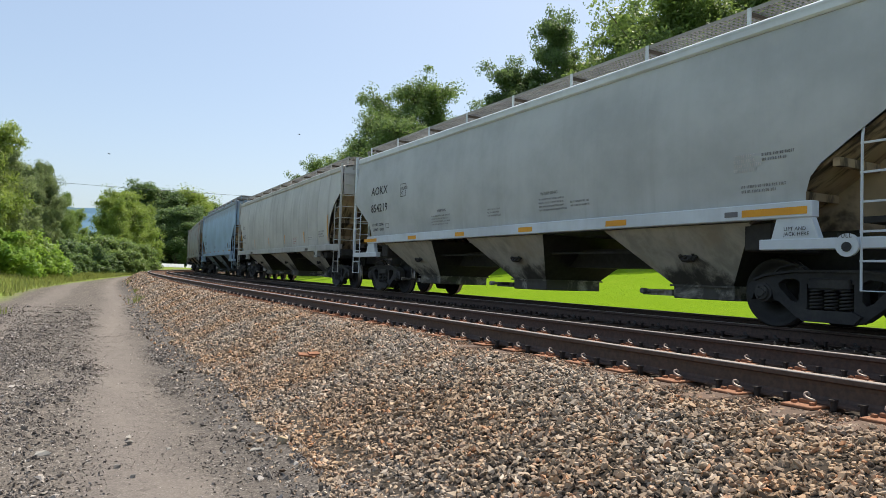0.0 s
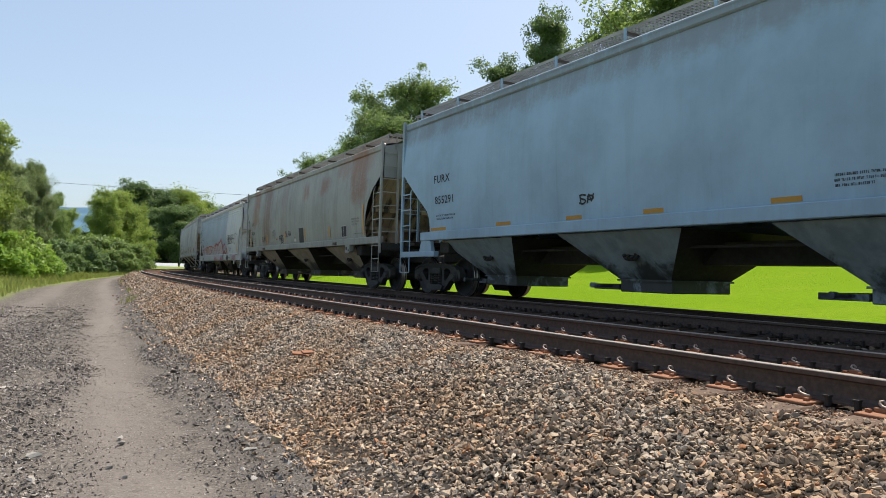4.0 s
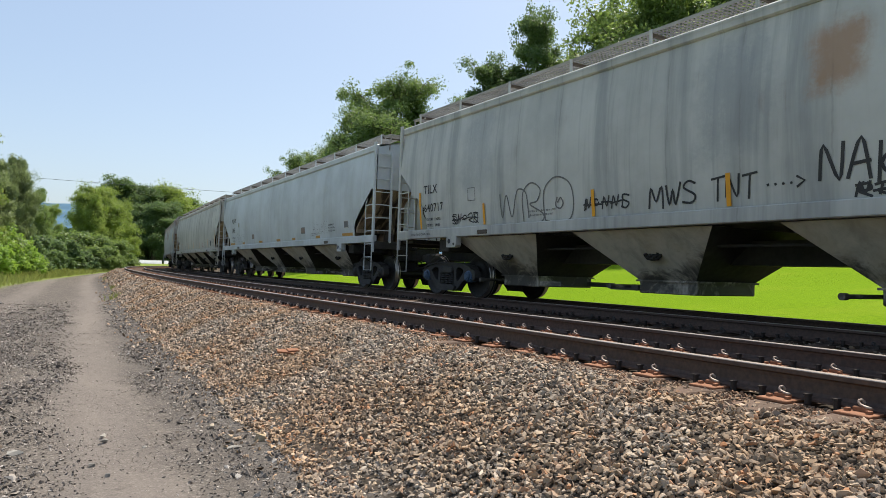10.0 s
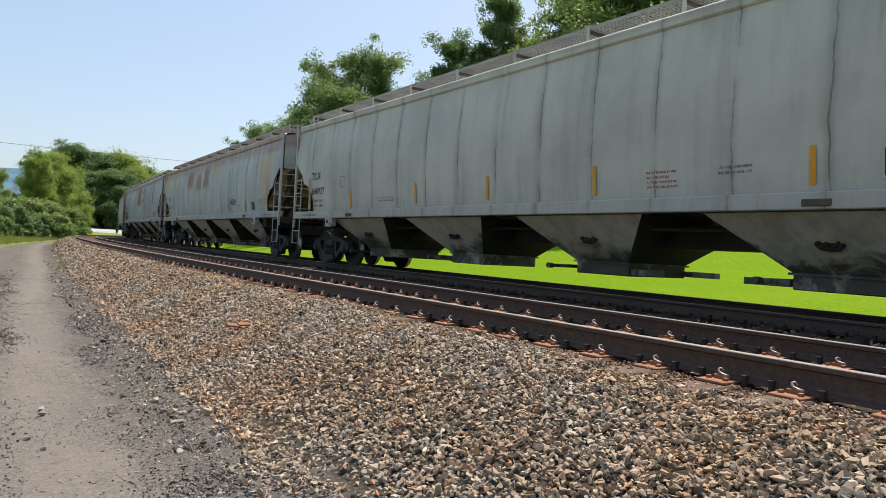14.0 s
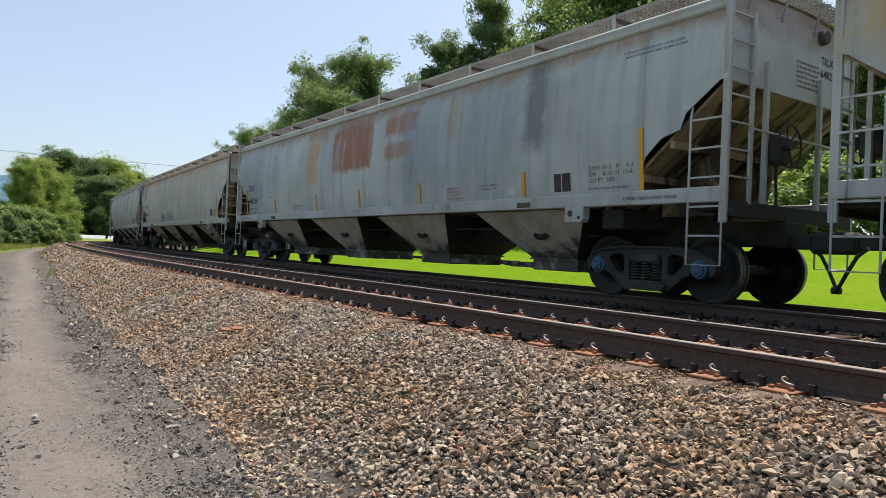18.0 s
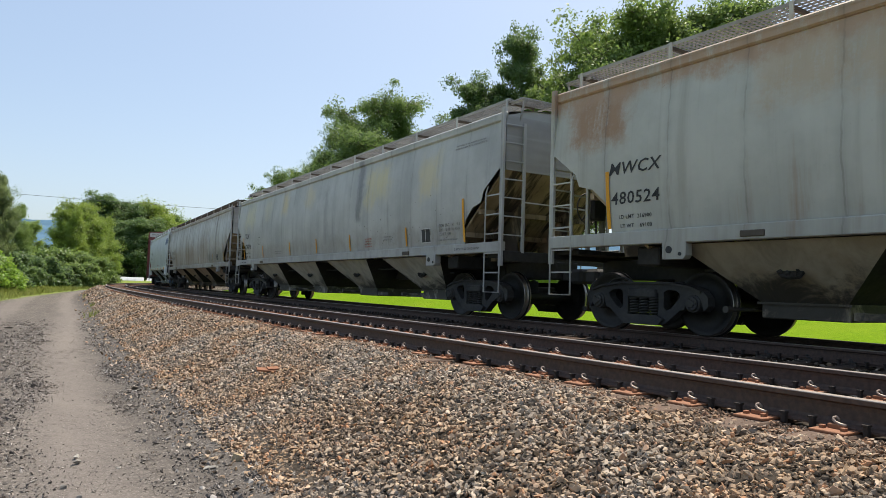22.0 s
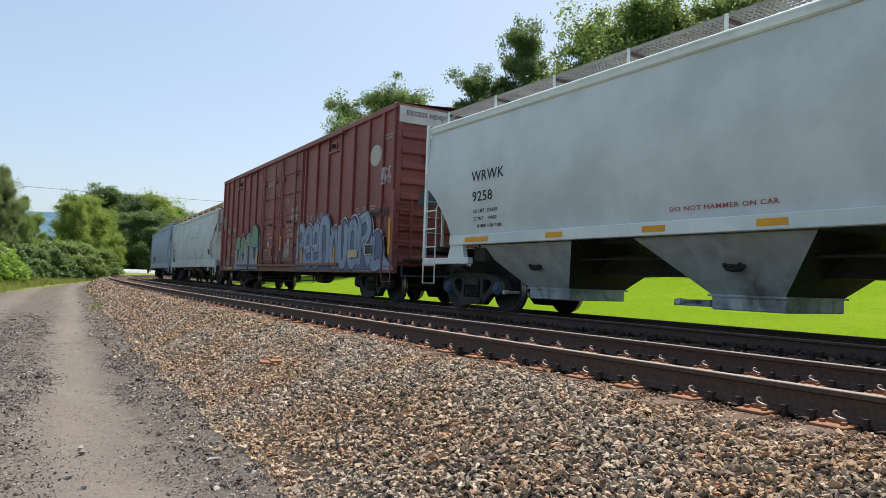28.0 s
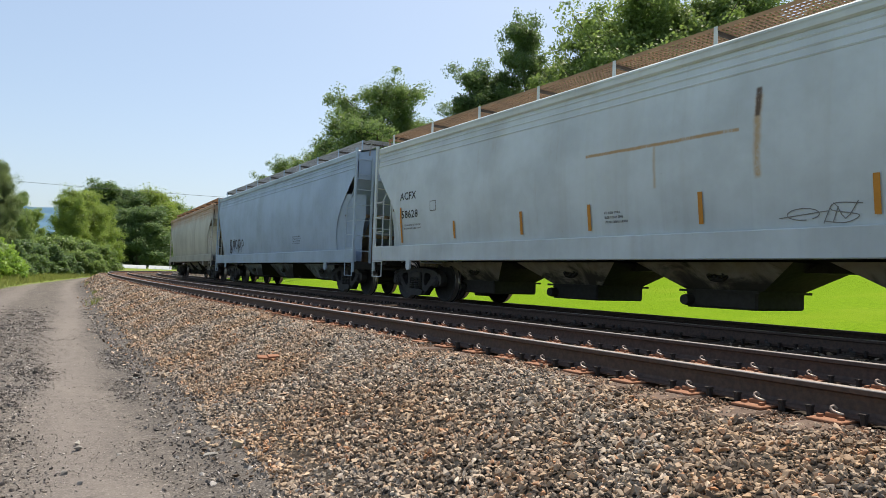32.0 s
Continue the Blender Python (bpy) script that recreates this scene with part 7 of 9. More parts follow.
def graffiti_red(s, hl):
    red, white, ink = plain("red spray paint", (0.40, 0.055, 0.06), (0.33, 0.05, 0.055), 0.6, 0, 4, 0.05), plain("white spray paint", (0.52, 0.51, 0.51), (0.46, 0.44, 0.45), 0.6, 0, 4, 0.05), M_BLACK
    pink = plain("pink spray paint", (0.60, 0.24, 0.34), (0.55, 0.2, 0.3), 0.6)
    s.panel("graffiti_ground", -5.61, -0.6, 1.26, 1.80, white, "white sprayed band")
    # the tall word: a red halo with a spiked top, a white body and red lines between the letters
    peaks = [(-0.85, 1.86), (-0.55, 1.93), (-0.2, 1.95), (0.1, 1.88), (0.38, 2.0), (0.66, 2.02), (0.92, 2.04), (1.18, 2.06), (1.42, 2.06), (1.68, 2.2), (1.95, 2.0)]
    top = []
    for i, (x, z) in enumerate(peaks):
        top.append((x, z))
        if i + 1 < len(peaks):
            top.append((0.5 * (x + peaks[i + 1][0]), min(z, peaks[i + 1][1]) - 0.24))
    s.blob("graffiti_halo", [(-1.08, 1.25), (2.35, 1.25), (2.2, 1.5), (2.1, 1.75)] + top[::-1] + [(-1.05, 1.72), (-1.15, 1.5)], red, "red halo round graffiti letters", 0.008)
    s.blob("graffiti_letter", [(-1.0, 1.25), (2.0, 1.25), (2.0, 1.5), (1.92, 1.72)] + [(x * 0.985 - 0.0, z - (0.14 if k % 2 == 0 else 0.10)) for k, (x, z) in enumerate(top)][::-1] + [(-0.95, 1.66), (-1.04, 1.5)], white, "white fill of spiked graffiti letters", 0.011)
    rows = [smooth([(-0.95, 1.5), (-0.85, 1.68), (-0.66, 1.72), (-0.6, 1.55), (-0.8, 1.44), (-0.9, 1.38), (-0.8, 1.27)], 6), smooth([(-0.5, 1.72), (-0.35, 1.55), (-0.3, 1.26)], 5)]
    for k, x in enumerate((-0.12, 0.22, 0.52, 0.78, 1.05, 1.3, 1.56, 1.82)):
        rows.append(smooth([(x, 1.78 + 0.015 * k), (x - 0.07, 1.55), (x + (0.05 if k % 2 else -0.1), 1.26)], 5))
        if k % 2:
            rows.append([(x + 0.12, 1.72), (x + 0.06, 1.6), (x + 0.14, 1.58), (x + 0.08, 1.46)])
    s.stroke("graffiti_line", rows, 0.04, red, "red lines between the letters", 0.014)
    # the smaller word on the white band
    s.stroke("graffiti_line", tag_word(("W", "T", "L", "N"), -4.75, -2.1, 1.30, 1.72, 59, 0.05), 0.055, red, "red outline letters", 0.014)
    s.stroke("graffiti_line", [[(x + 0.16, z + 0.03) for x, z in q] for q in tag_word(("W", "T", "L", "N"), -4.75, -2.1, 1.30, 1.70, 59, 0.05)], 0.035, red, "", 0.014)
    s.stroke("graffiti_line", [smooth([(-4.85, 1.4), (-4.6, 1.7), (-4.2, 1.78), (-3.6, 1.74), (-3.0, 1.8), (-2.4, 1.76), (-1.95, 1.8)], 6)] + tag_word(("heart",), -1.95, -1.3, 1.32, 1.74, 60, 0.0), 0.05, red, "", 0.014)
    # the loose tail of the last letter
    s.stroke("graffiti_tail", [smooth([(2.35, 1.6), (2.6, 1.78), (2.85, 1.72), (2.8, 1.5), (2.5, 1.42), (2.75, 1.3), (3.1, 1.38), (3.45, 1.52)], 6)], 0.17, red, "red swirl", 0.009)
    s.stroke("graffiti_tail", [smooth([(2.42, 1.62), (2.62, 1.72), (2.78, 1.68), (2.75, 1.54), (2.5, 1.46)], 6)], 0.07, white, "", 0.012)
    s.stroke("graffiti_tail", [smooth([(2.7, 1.34), (3.05, 1.4), (3.35, 1.48)], 6)], 0.06, white, "", 0.012)
    for i in range(12):
        x = -4.85 + i * 0.36 if i < 5 else -0.98 + (i - 5) * 0.47
        w = 0.33 if i < 5 else 0.44
        tooth = [(x, 1.225), (x + w, 1.225), (x + w * 0.72, 0.93), (x + w * 0.28, 0.93)]
        bm = bmesh.new()
        bm.faces.new([bm.verts.new((px, -1.60, pz)) for px, pz in tooth])
        part("graffiti_tooth", bm, white, s.car, "white sprayed tooth on the sill")
        if i >= 5:
            bm = bmesh.new()
            bm.faces.new([bm.verts.new((px, -1.598, pz)) for px, pz in ((x + w * 0.72, 0.93), (x + w * 1.4, 0.93), (x + w * 1.06, 1.2))])
            part("graffiti_spike", bm, red, s.car, "red sprayed spike on the sill")
    s.stroke("graffiti_tag", tag_strokes(3.65, 5.7, 1.82, 2.25, 51, 10), 0.024, ink, "long black tag")
    s.stroke("graffiti_tag", [smooth([(3.6, 1.72), (3.9, 1.78), (4.5, 1.8), (5.0, 1.76)])], 0.03, ink)
    s.stroke("graffiti_tag", [smooth([(5.6, 1.8), (5.9, 1.75), (6.1, 1.95), (5.9, 2.1), (6.15, 2.3), (6.6, 2.2), (6.3, 2.35)])], 0.022, ink)
    s.stroke("graffiti_tag", tag_strokes(4.05, 4.71, 1.4, 1.62, 52, 4), 0.022, plain("lilac spray", (0.28, 0.25, 0.38), (0.3, 0.28, 0.4)), "faint lilac tag")
    s.stroke("graffiti_tag", tag_word(("K", "A", "T", "S", "U", "heart"), 5.43, 6.3, 0.92, 1.13, 55), 0.03, red, "red tag on the sill", 0.10)
    s.stroke("graffiti_tag", [[(6.4, 1.17), (7.4, 1.2)], [(6.65, 1.17), (6.66, 0.95)]], 0.025, red, "", 0.10)
    s.stroke("graffiti_tag", tag_strokes(-7.55, -6.5, 2.1, 3.2, 53, 4), 0.024, ink, "black scribble")
    s.stroke("graffiti_tag", tag_strokes(3.6, 4.2, 0.92, 1.15, 54, 4), 0.03, ink, "black tag on the sill", 0.10)
    s.stroke("graffiti_tag", [[(3.4, 1.02), (4.9, 1.02)]], 0.03, ink, "", 0.10)
    s.stroke("graffiti_tag", tag_strokes(-6.0, -5.3, 0.92, 1.12, 56, 4), 0.025, ink, "black tag on the sill", 0.10)
    s.stroke("graffiti_tag", tag_word("KATS", -5.5, -4.85, 1.4, 1.72, 57), 0.035, red, "red tag", 0.017)
    s.blob("pink_blot", letter_blob(-6.2, -5.9, 1.42, 1.56, 58), pink, "pink blot", 0.008)


# ---- the boxcar ----
def box_car(place):
    L = length_of(place)
    hl, z0, z1, hw = L / 2, 0.72, 4.78, 1.55
    car = thing("box_car", None, None, None, "dark red boxcar with ribbed sides and large blue graffiti", "railway car", "cars of the freight train")
    p = car_paint("oxide red boxcar paint", (0.205, 0.060, 0.055), 0.25, (0.09, 0.035, 0.032), 0.1, (0.10, 0.05, 0.035), 0.3, seed=15)
    side = Side(car, hw + 0.005, 0.0, z0, z1)
    bm = bmesh.new()
    add_box(bm, -hl + 0.02, hl - 0.02, -hw, hw, z0 + 0.18, z1)
    part("body", bm, p, car, "oxide red car body")
    for y in (-1, 1):
        bm = bmesh.new()
        add_box(bm, -hl, hl, y * (hw - 0.02), y * (hw + 0.06), z0, z0 + 0.22, bevel=0.01)
        part("bottom_rail", bm, p, car)
        bm = bmesh.new()
        add_box(bm, -hl, hl, y * (hw - 0.02), y * (hw + 0.07), z1 - 0.10, z1 + 0.03, bevel=0.01)
        part("top_rail", bm, p, car)
    # side posts either side of the doors
    posts = [-8.70, -7.98, -7.09, -6.18, -5.22, -4.27, -3.34, -2.45, 2.42, 3.45, 4.37, 5.34, 6.26, 7.23, 8.10, 8.70]
    for sgn in (-1, 1):
        for x in posts:
            bm = bmesh.new()
            add_box(bm, x - 0.045, x + 0.045, sgn * hw, sgn * (hw + 0.065), z0 + 0.2, z1 - 0.1, bevel=0.012)
            part("side_post", bm, p, car)
        for xa, xb in ((4.37, 5.34), (-6.18, -5.22)):
            bm = bmesh.new()
            add_box(bm, xa, xb, sgn * hw, sgn * (hw + 0.06), 4.18, 4.25, bevel=0.01)
            add_box(bm, (xa + xb) / 2 - 0.13, (xa + xb) / 2 + 0.13, sgn * hw, sgn * (hw + 0.05), 4.25, 4.46, bevel=0.01)
            rail = part("latch_rail", bm, p, car)
            bm = bmesh.new()
            add_box(bm, (xa + xb) / 2 - 0.09, (xa + xb) / 2 + 0.09, sgn * (hw + 0.05), sgn * (hw + 0.13), 4.30, 4.41, bevel=0.015)
            part("latch", bm, M_SOOT_SHADE, rail, "dark latch")
        for xd in (-2.25, 0.0):
            bm = bmesh.new()
            add_box(bm, xd, xd + 2.22, sgn * hw, sgn * (hw + 0.05), z0 + 0.28, z1 - 0.14, bevel=0.01)
            for z in (1.11, 1.86, 2.66, 3.37, 4.05):
                add_box(bm, xd + 0.03, xd + 2.19, sgn * (hw + 0.045), sgn * (hw + 0.085), z - 0.045, z + 0.045, bevel=0.01)
            for x in (xd + 0.07, xd + 2.15):
                add_box(bm, x - 0.05, x + 0.05, sgn * (hw + 0.045), sgn * (hw + 0.09), z0 + 0.3, z1 - 0.2, bevel=0.01)
            for x in (xd + 0.37, xd + 1.67):
                add_tube(bm, [(x, sgn * (hw + 0.11), z0 + 0.35), (x, sgn * (hw + 0.11), z1 - 0.2)], 0.03, 6)
            for z in (1.0, 1.6, 2.3, 3.9):
                add_box(bm, xd + 0.31, xd + 0.43, sgn * (hw + 0.05), sgn * (hw + 0.14), z - 0.05, z + 0.05)
                add_box(bm, xd + 1.61, xd + 1.73, sgn * (hw + 0.05), sgn * (hw + 0.14), z - 0.05, z + 0.05)
            d = part("plug_door", bm, p, car, "red plug door with locking bars")
            bm = bmesh.new()
            if xd < 0:
                add_box(bm, xd + 1.36, xd + 1.56, sgn * (hw + 0.05), sgn * (hw + 0.10), 1.28, 1.56, bevel=0.01)
                part("lock_box", bm, M_SOOT_SHADE, d)
                bm = bmesh.new()
            add_box(bm, xd + 0.9, xd + 1.35, sgn * (hw + 0.09), sgn * (hw + 0.13), 2.36, 2.42)
            part("door_handle", bm, M_SOOT_SHADE, d)
    for y in (-1, 1):
        for out, za, zb in ((0.16, z0 + 0.19, z0 + 0.26), (0.14, z1 - 0.15, z1 - 0.09)):
            bm = bmesh.new()
            add_box(bm, -5.6, 5.6, y * (hw + 0.02), y * (hw + out), za, zb)
            part("door_track", bm, p, car)
    # corrugated ends
    for e in (-1, 1):
        n = 9
        for i in range(n):
            bm = bmesh.new()
            z = z0 + 0.35 + i * (z1 - z0 - 1.05) / (n - 1)
            add_box(bm, min(e * (hl - 0.02), e * (hl + 0.055)), max(e * (hl - 0.02), e * (hl + 0.055)), -hw + 0.10, hw - 0.10, z - 0.09, z + 0.09, bevel=0.035)
            part("end_rib", bm, p, car)
        for y0 in (-hw, hw - 0.1):
            bm = bmesh.new()
            add_box(bm, min(e * (hl - 0.02), e * (hl + 0.05)), max(e * (hl - 0.02), e * (hl + 0.05)), y0, y0 + 0.1, z0, z1)
            part("end_post", bm, p, car)
        bm = bmesh.new()
        add_box(bm, min(e * (hl - 0.01), e * (hl + 0.06)), max(e * (hl - 0.01), e * (hl + 0.06)), -hw + 0.02, hw - 0.02, z1 - 0.42, z1 - 0.02)
        pan = part("end_panel", bm, M_WHITE, car, "white excess-height panel")
        for k, txt in enumerate(("EXCESS HEIGHT CAR",)):
            src, ratio = LETTERS[txt]
            me = src.copy()
            for v in me.vertices:
                v.co = (e * (hl + 0.066), e * (-1.35 + v.co.x * 0.12), z1 - 0.24 + v.co.z * 0.12)
            thing("lettering", me, None, pan)
        add_ladders(car, e, hl + 0.06, hw, 0.98, 2.6, p, "flow", [(0, 2.5), (1, 2.5)])
        add_coupler(car, e, hl)
        bm = bmesh.new()
        add_box(bm, e * (hl - 2.6), e * (hl + 0.05), -0.28, 0.28, 0.66, 0.96, bevel=0.02)
        add_box(bm, e * (hl - 0.1), e * (hl + 0.35), -1.3, 1.3, 1.02, 1.06)
        part("end_frame", bm, M_SOOT_SHADE, car)
        bm = bmesh.new()
        add_bar(bm, (e * (hl + 0.3), -1.45, 0.66), (e * (hl + 0.3), 0.3, 0.70), 0.03)
        add_bar(bm, (e * (hl + 0.3), -1.45, 0.66), (e * (hl + 0.3), -1.45, 0.88), 0.03)
        part("uncoupling_lever", bm, M_BLUECAP, car, "pale blue uncoupling lever")
    bm = bmesh.new()
    add_box(bm, -hl, hl, -hw - 0.03, hw + 0.03, z1 + 0.0, z1 + 0.05)
    a = [bm.verts.new((x, y, z)) for x in (-hl, hl) for y, z in ((-hw, z1 + 0.05), (0, z1 + 0.16), (hw, z1 + 0.05))]
    bm.faces.new((a[0], a[1], a[4], a[3]))
    bm.faces.new((a[1], a[2], a[5], a[4]))
    part("roof", bm, p, car)
    bm = bmesh.new()
    add_box(bm, -hl + 2.5, hl - 2.5, -0.28, 0.28, 0.62, 0.95)
    for x in (-3.4, -2.4, -1.2, 0.6, 1.8, 3.0):
        add_bar(bm, (x, -1.4, z0), (x, -1.4, 0.42), 0.03)
    add_tube(bm, [(-4.2, -1.4, 0.44), (-1.0, -1.38, 0.42), (1.5, -1.4, 0.42), (4.4, -1.4, 0.50)], 0.012, 6)
    add_tube(bm, [(-4.6, -1.0, 0.52), (4.8, -1.0, 0.60)], 0.014, 6)
    add_lathe(bm, [(0, -0.4), (0.18, -0.4), (0.2, 0), (0.18, 0.4), (0, 0.4)], 14, pose(2.6, -0.9, 0.58, 0, 0, 90))
    part("underframe", bm, M_SOOT_SHADE, car)
    # marks
    disc = plain("faded white disc", (0.52, 0.50, 0.47), (0.46, 0.43, 0.40), 0.7, 0, 5, 0.05)
    cx, cz = 7.62, 3.70
    side.blob("logo_disc", [(cx + 0.34 * math.cos(a * math.pi / 16), cz + 0.27 * math.sin(a * math.pi / 16)) for a in range(32)], disc, "round faded logo disc")
    for txt, x in (("761", -7.90), ("126", -6.88)):
        side.words(txt, x, 1.9, 0.22, M_GREYMARK2, 1.1)
        side.panel("mark_bar", x + 0.05, x + 0.24, 2.38, 2.6, M_GREYMARK2)
        side.panel("mark_bar", x + 0.32, x + 0.5, 2.38, 2.6, M_GREYMARK2)
    side.words("LD LMT", -7.6, 1.5, 0.07, M_WHITE)
    side.words("LT WT", -7.6, 1.37, 0.07, M_WHITE)
    side.words("204700", -7.0, 1.5, 0.07, M_WHITE)
    side.words("81300", -7.0, 1.37, 0.07, M_WHITE)
    side.panel("plate_sign", -4.95, -4.68, 2.02, 2.28, M_RED, "small red sign", 0.085, 0.015, M_WHITE)
    side.words("PLATE\nF", -4.88, 2.08, 0.14, M_WHITE, proud=0.1)
    side.words("CLOSE AND LOCK\nBOTH DOORS BEFORE\nMOVING CAR", -1.62, 3.82, 0.30, M_WHITE, proud=0.06)
    side.words("OPEN THIS DOOR FIRST", 0.69, 2.24, 0.065, M_WHITE, proud=0.06)
    for x, z in ((-1.46, 1.93), (0.88, 1.96)):
        side.words("OPEN CLOSE", x, z + 0.12, 0.055, M_WHITE, proud=0.06)
        side.words("ASD", x, z - 0.1, 0.12, M_WHITE, proud=0.06)
        side.panel("reflector", x + 0.38, x + 0.55, z - 0.12, z + 0.04, M_ORANGE, "", 0.06)
        side.panel("stencil_panel", x + 0.02, x + 0.2, z - 0.32, z - 0.12, M_WHITE, "", 0.06)
    side.words("SEAL", -1.75, 1.46, 0.08, M_WHITE, proud=0.06)
    side.bars(0.6, 4.25, 1.0, 2, 0.05, 0.09, M_WHITE)
    side.stroke("mark_ring", [[(0.75 + 0.09 * math.cos(k * math.pi / 8), 3.08 + 0.09 * math.sin(k * math.pi / 8)) for k in range(17)]], 0.03, M_WHITE, "", 0.06)
    side.bars(0.42, 2.55, 0.3, 2, 0.05, 0.09, M_WHITE)
    side.bars(0.42, 1.40, 0.75, 3, 0.035, 0.07, M_WHITE)
    side.bars(1.98, 1.95, 0.4, 3, 0.05, 0.10, M_WHITE)
    side.panel("reflector", -0.99, -0.90, 1.27, 1.60, M_ORANGE, "orange reflector stripe", 0.095)
    side.panel("reflector", 0.16, 0.27, 1.62, 1.95, M_ORANGE, "orange reflector stripe", 0.095)
    side.panel("notice", 0.16, 0.36, 1.45, 1.60, M_WHITE, "white notice", 0.095)
    side.bars(8.0, 4.1, 0.6, 2, 0.04, 0.08, M_WHITE)
    side.panel("reflector", 8.64, 8.75, 1.16, 2.05, M_ORANGE, "tall orange reflector stripe", 0.075)
    side.panel("reflector", -hl + 0.02, -hl + 0.10, 1.1, 1.9, M_ORANGE, "orange reflector stripe", 0.075)
    for x in (-5.3, -2.62, 2.5, 5.25):
        side.panel("reflector", x - 0.055, x + 0.055, 0.94, 1.42, M_ORANGE, "orange reflector stripe", 0.10)
    for i in range(3):
        side.bars(6.5 + i * 0.45, 2.4, 0.2, 6, 0.04, 0.075, M_WHITE)
    plate = side.panel("stencil_panel", 6.32, 6.93, 1.12, 1.32, plain("yellow sticker", (0.62, 0.45, 0.22), (0.55, 0.4, 0.2)), frame_w=0.02, frame_mat=M_WHITE, proud=0.11)
    side.panel("stencil_panel", 7.39, 7.80, 1.17, 1.44, M_BLACK, "black stencil panel", 0.11, 0.02, M_WHITE)
    graffiti_blue(side, hl)
    graffiti_green(side, hl)
    spray = plain("thin blue spray on red paint", (0.045, 0.10, 0.17), (0.10, 0.075, 0.10), 0.7, 0, 6, 0.05)
    for poly in ([(-0.56 + 0.26 * math.cos(k * math.pi / 8), 3.50 + 0.24 * math.sin(k * math.pi / 8)) for k in range(16)], [(-0.98, 2.42), (-0.20, 2.42), (-0.32, 2.70), (-0.42, 3.0), (-0.40, 3.3), (-0.72, 3.3), (-0.72, 3.0), (-0.84, 2.70)]):
        bm = bmesh.new()
        bm.faces.new([bm.verts.new((hl + 0.058, y, z)) for y, z in poly])
        part("spray_patch", bm, spray, car, "blue sprayed patch")
    chalk = plain("white chalky spray", (0.52, 0.50, 0.50), (0.45, 0.43, 0.43), 0.7)
    side.stroke("graffiti_tag", tag_strokes(-8.68, -8.12, 2.55, 3.2, 151, 3), 0.03, chalk, "white tag")
    side.stroke("graffiti_tag", tag_strokes(8.13, 8.68, 2.9, 3.3, 152, 4), 0.03, chalk, "white tag", 0.07)
    side.stroke("graffiti_tag", tag_strokes(1.2, 1.85, 2.35, 2.85, 153, 4), 0.04, chalk, "white tag", 0.06)
    side.stroke("graffiti_tag", tag_strokes(0.56, 1.1, 1.2, 1.65, 154, 4), 0.035, chalk, "white tag", 0.06)
    side.stroke("graffiti_tag", tag_strokes(7.26, 8.6, 2.1, 2.32, 155, 6), 0.035, M_BLACK, "black tag", 0.07)
    side.stroke("graffiti_tag", tag_word("KLAWS", -7.95, -6.95, 1.04, 1.20, 156), 0.035, chalk, "white tag")
    side.stroke("graffiti_tag", [smooth([(-8.05, 1.12), (-7.7, 0.99), (-7.3, 1.02), (-6.85, 0.97), (-6.75, 1.1)])], 0.02, chalk, "", 0.012)
    side.stroke("graffiti_tag", tag_word("UNS", -7.75, -7.3, 1.68, 1.84, 161), 0.025, chalk, "white tag")
    side.stroke("graffiti_tag", [smooth([(-6.35, 1.2), (-6.38, 1.6), (-6.2, 1.68), (-5.98, 1.64), (-5.95, 1.3), (-6.1, 1.2), (-6.35, 1.22)])], 0.03, chalk, "pale sprayed ring")
    side.panel("reflector", -7.42, -6.55, 0.80, 0.87, M_ORANGE, "yellow notice strip", 0.075)
    side.words("PULL HERE", -7.9, 0.80, 0.05, M_WHITE, proud=0.072)
    add_trucks(car, (-(hl - 2.18), hl - 2.18), M_TRUCK, place)
    return car


SHAPES = [[[(0.05, 0.0), (0.02, 0.7), (0.2, 1.0), (0.65, 0.98), (0.82, 0.7), (0.8, 0.02)]],
          [[(0.8, 0.48), (0.1, 0.46), (0.08, 0.8), (0.4, 1.0), (0.78, 0.88), (0.8, 0.55)], [(0.1, 0.5), (0.08, 0.15), (0.4, 0.0), (0.85, 0.08)]],
          [[(0.06, 0.0), (0.05, 0.98)], [(0.06, 0.95), (0.6, 1.02), (0.8, 0.75), (0.5, 0.52), (0.1, 0.48)], [(0.42, 0.5), (0.88, 0.0)]],
          [[(0.45, 1.0), (0.1, 0.75), (0.08, 0.25), (0.42, 0.0), (0.78, 0.22), (0.8, 0.72), (0.45, 1.0)]],
          [[(0.05, 1.0), (0.08, 0.2), (0.4, 0.0), (0.75, 0.2), (0.8, 1.0)]],
          [[(0.1, 1.02), (0.1, 0.0), (0.85, 0.05)]]]


def arch(xc, w, z0, h, bulge=0.42, lean=0.0, n=12):
    """A letter's outer form: straight foot, round shoulders."""
    top = [(xc + lean * h + w / 2 * math.cos(math.pi * k / n), z0 + h * (1 - bulge) + h * bulge * math.sin(math.pi * k / n)) for k in range(n + 1)]
    return [(xc - w * 0.46, z0), (xc + w * 0.46, z0)] + top


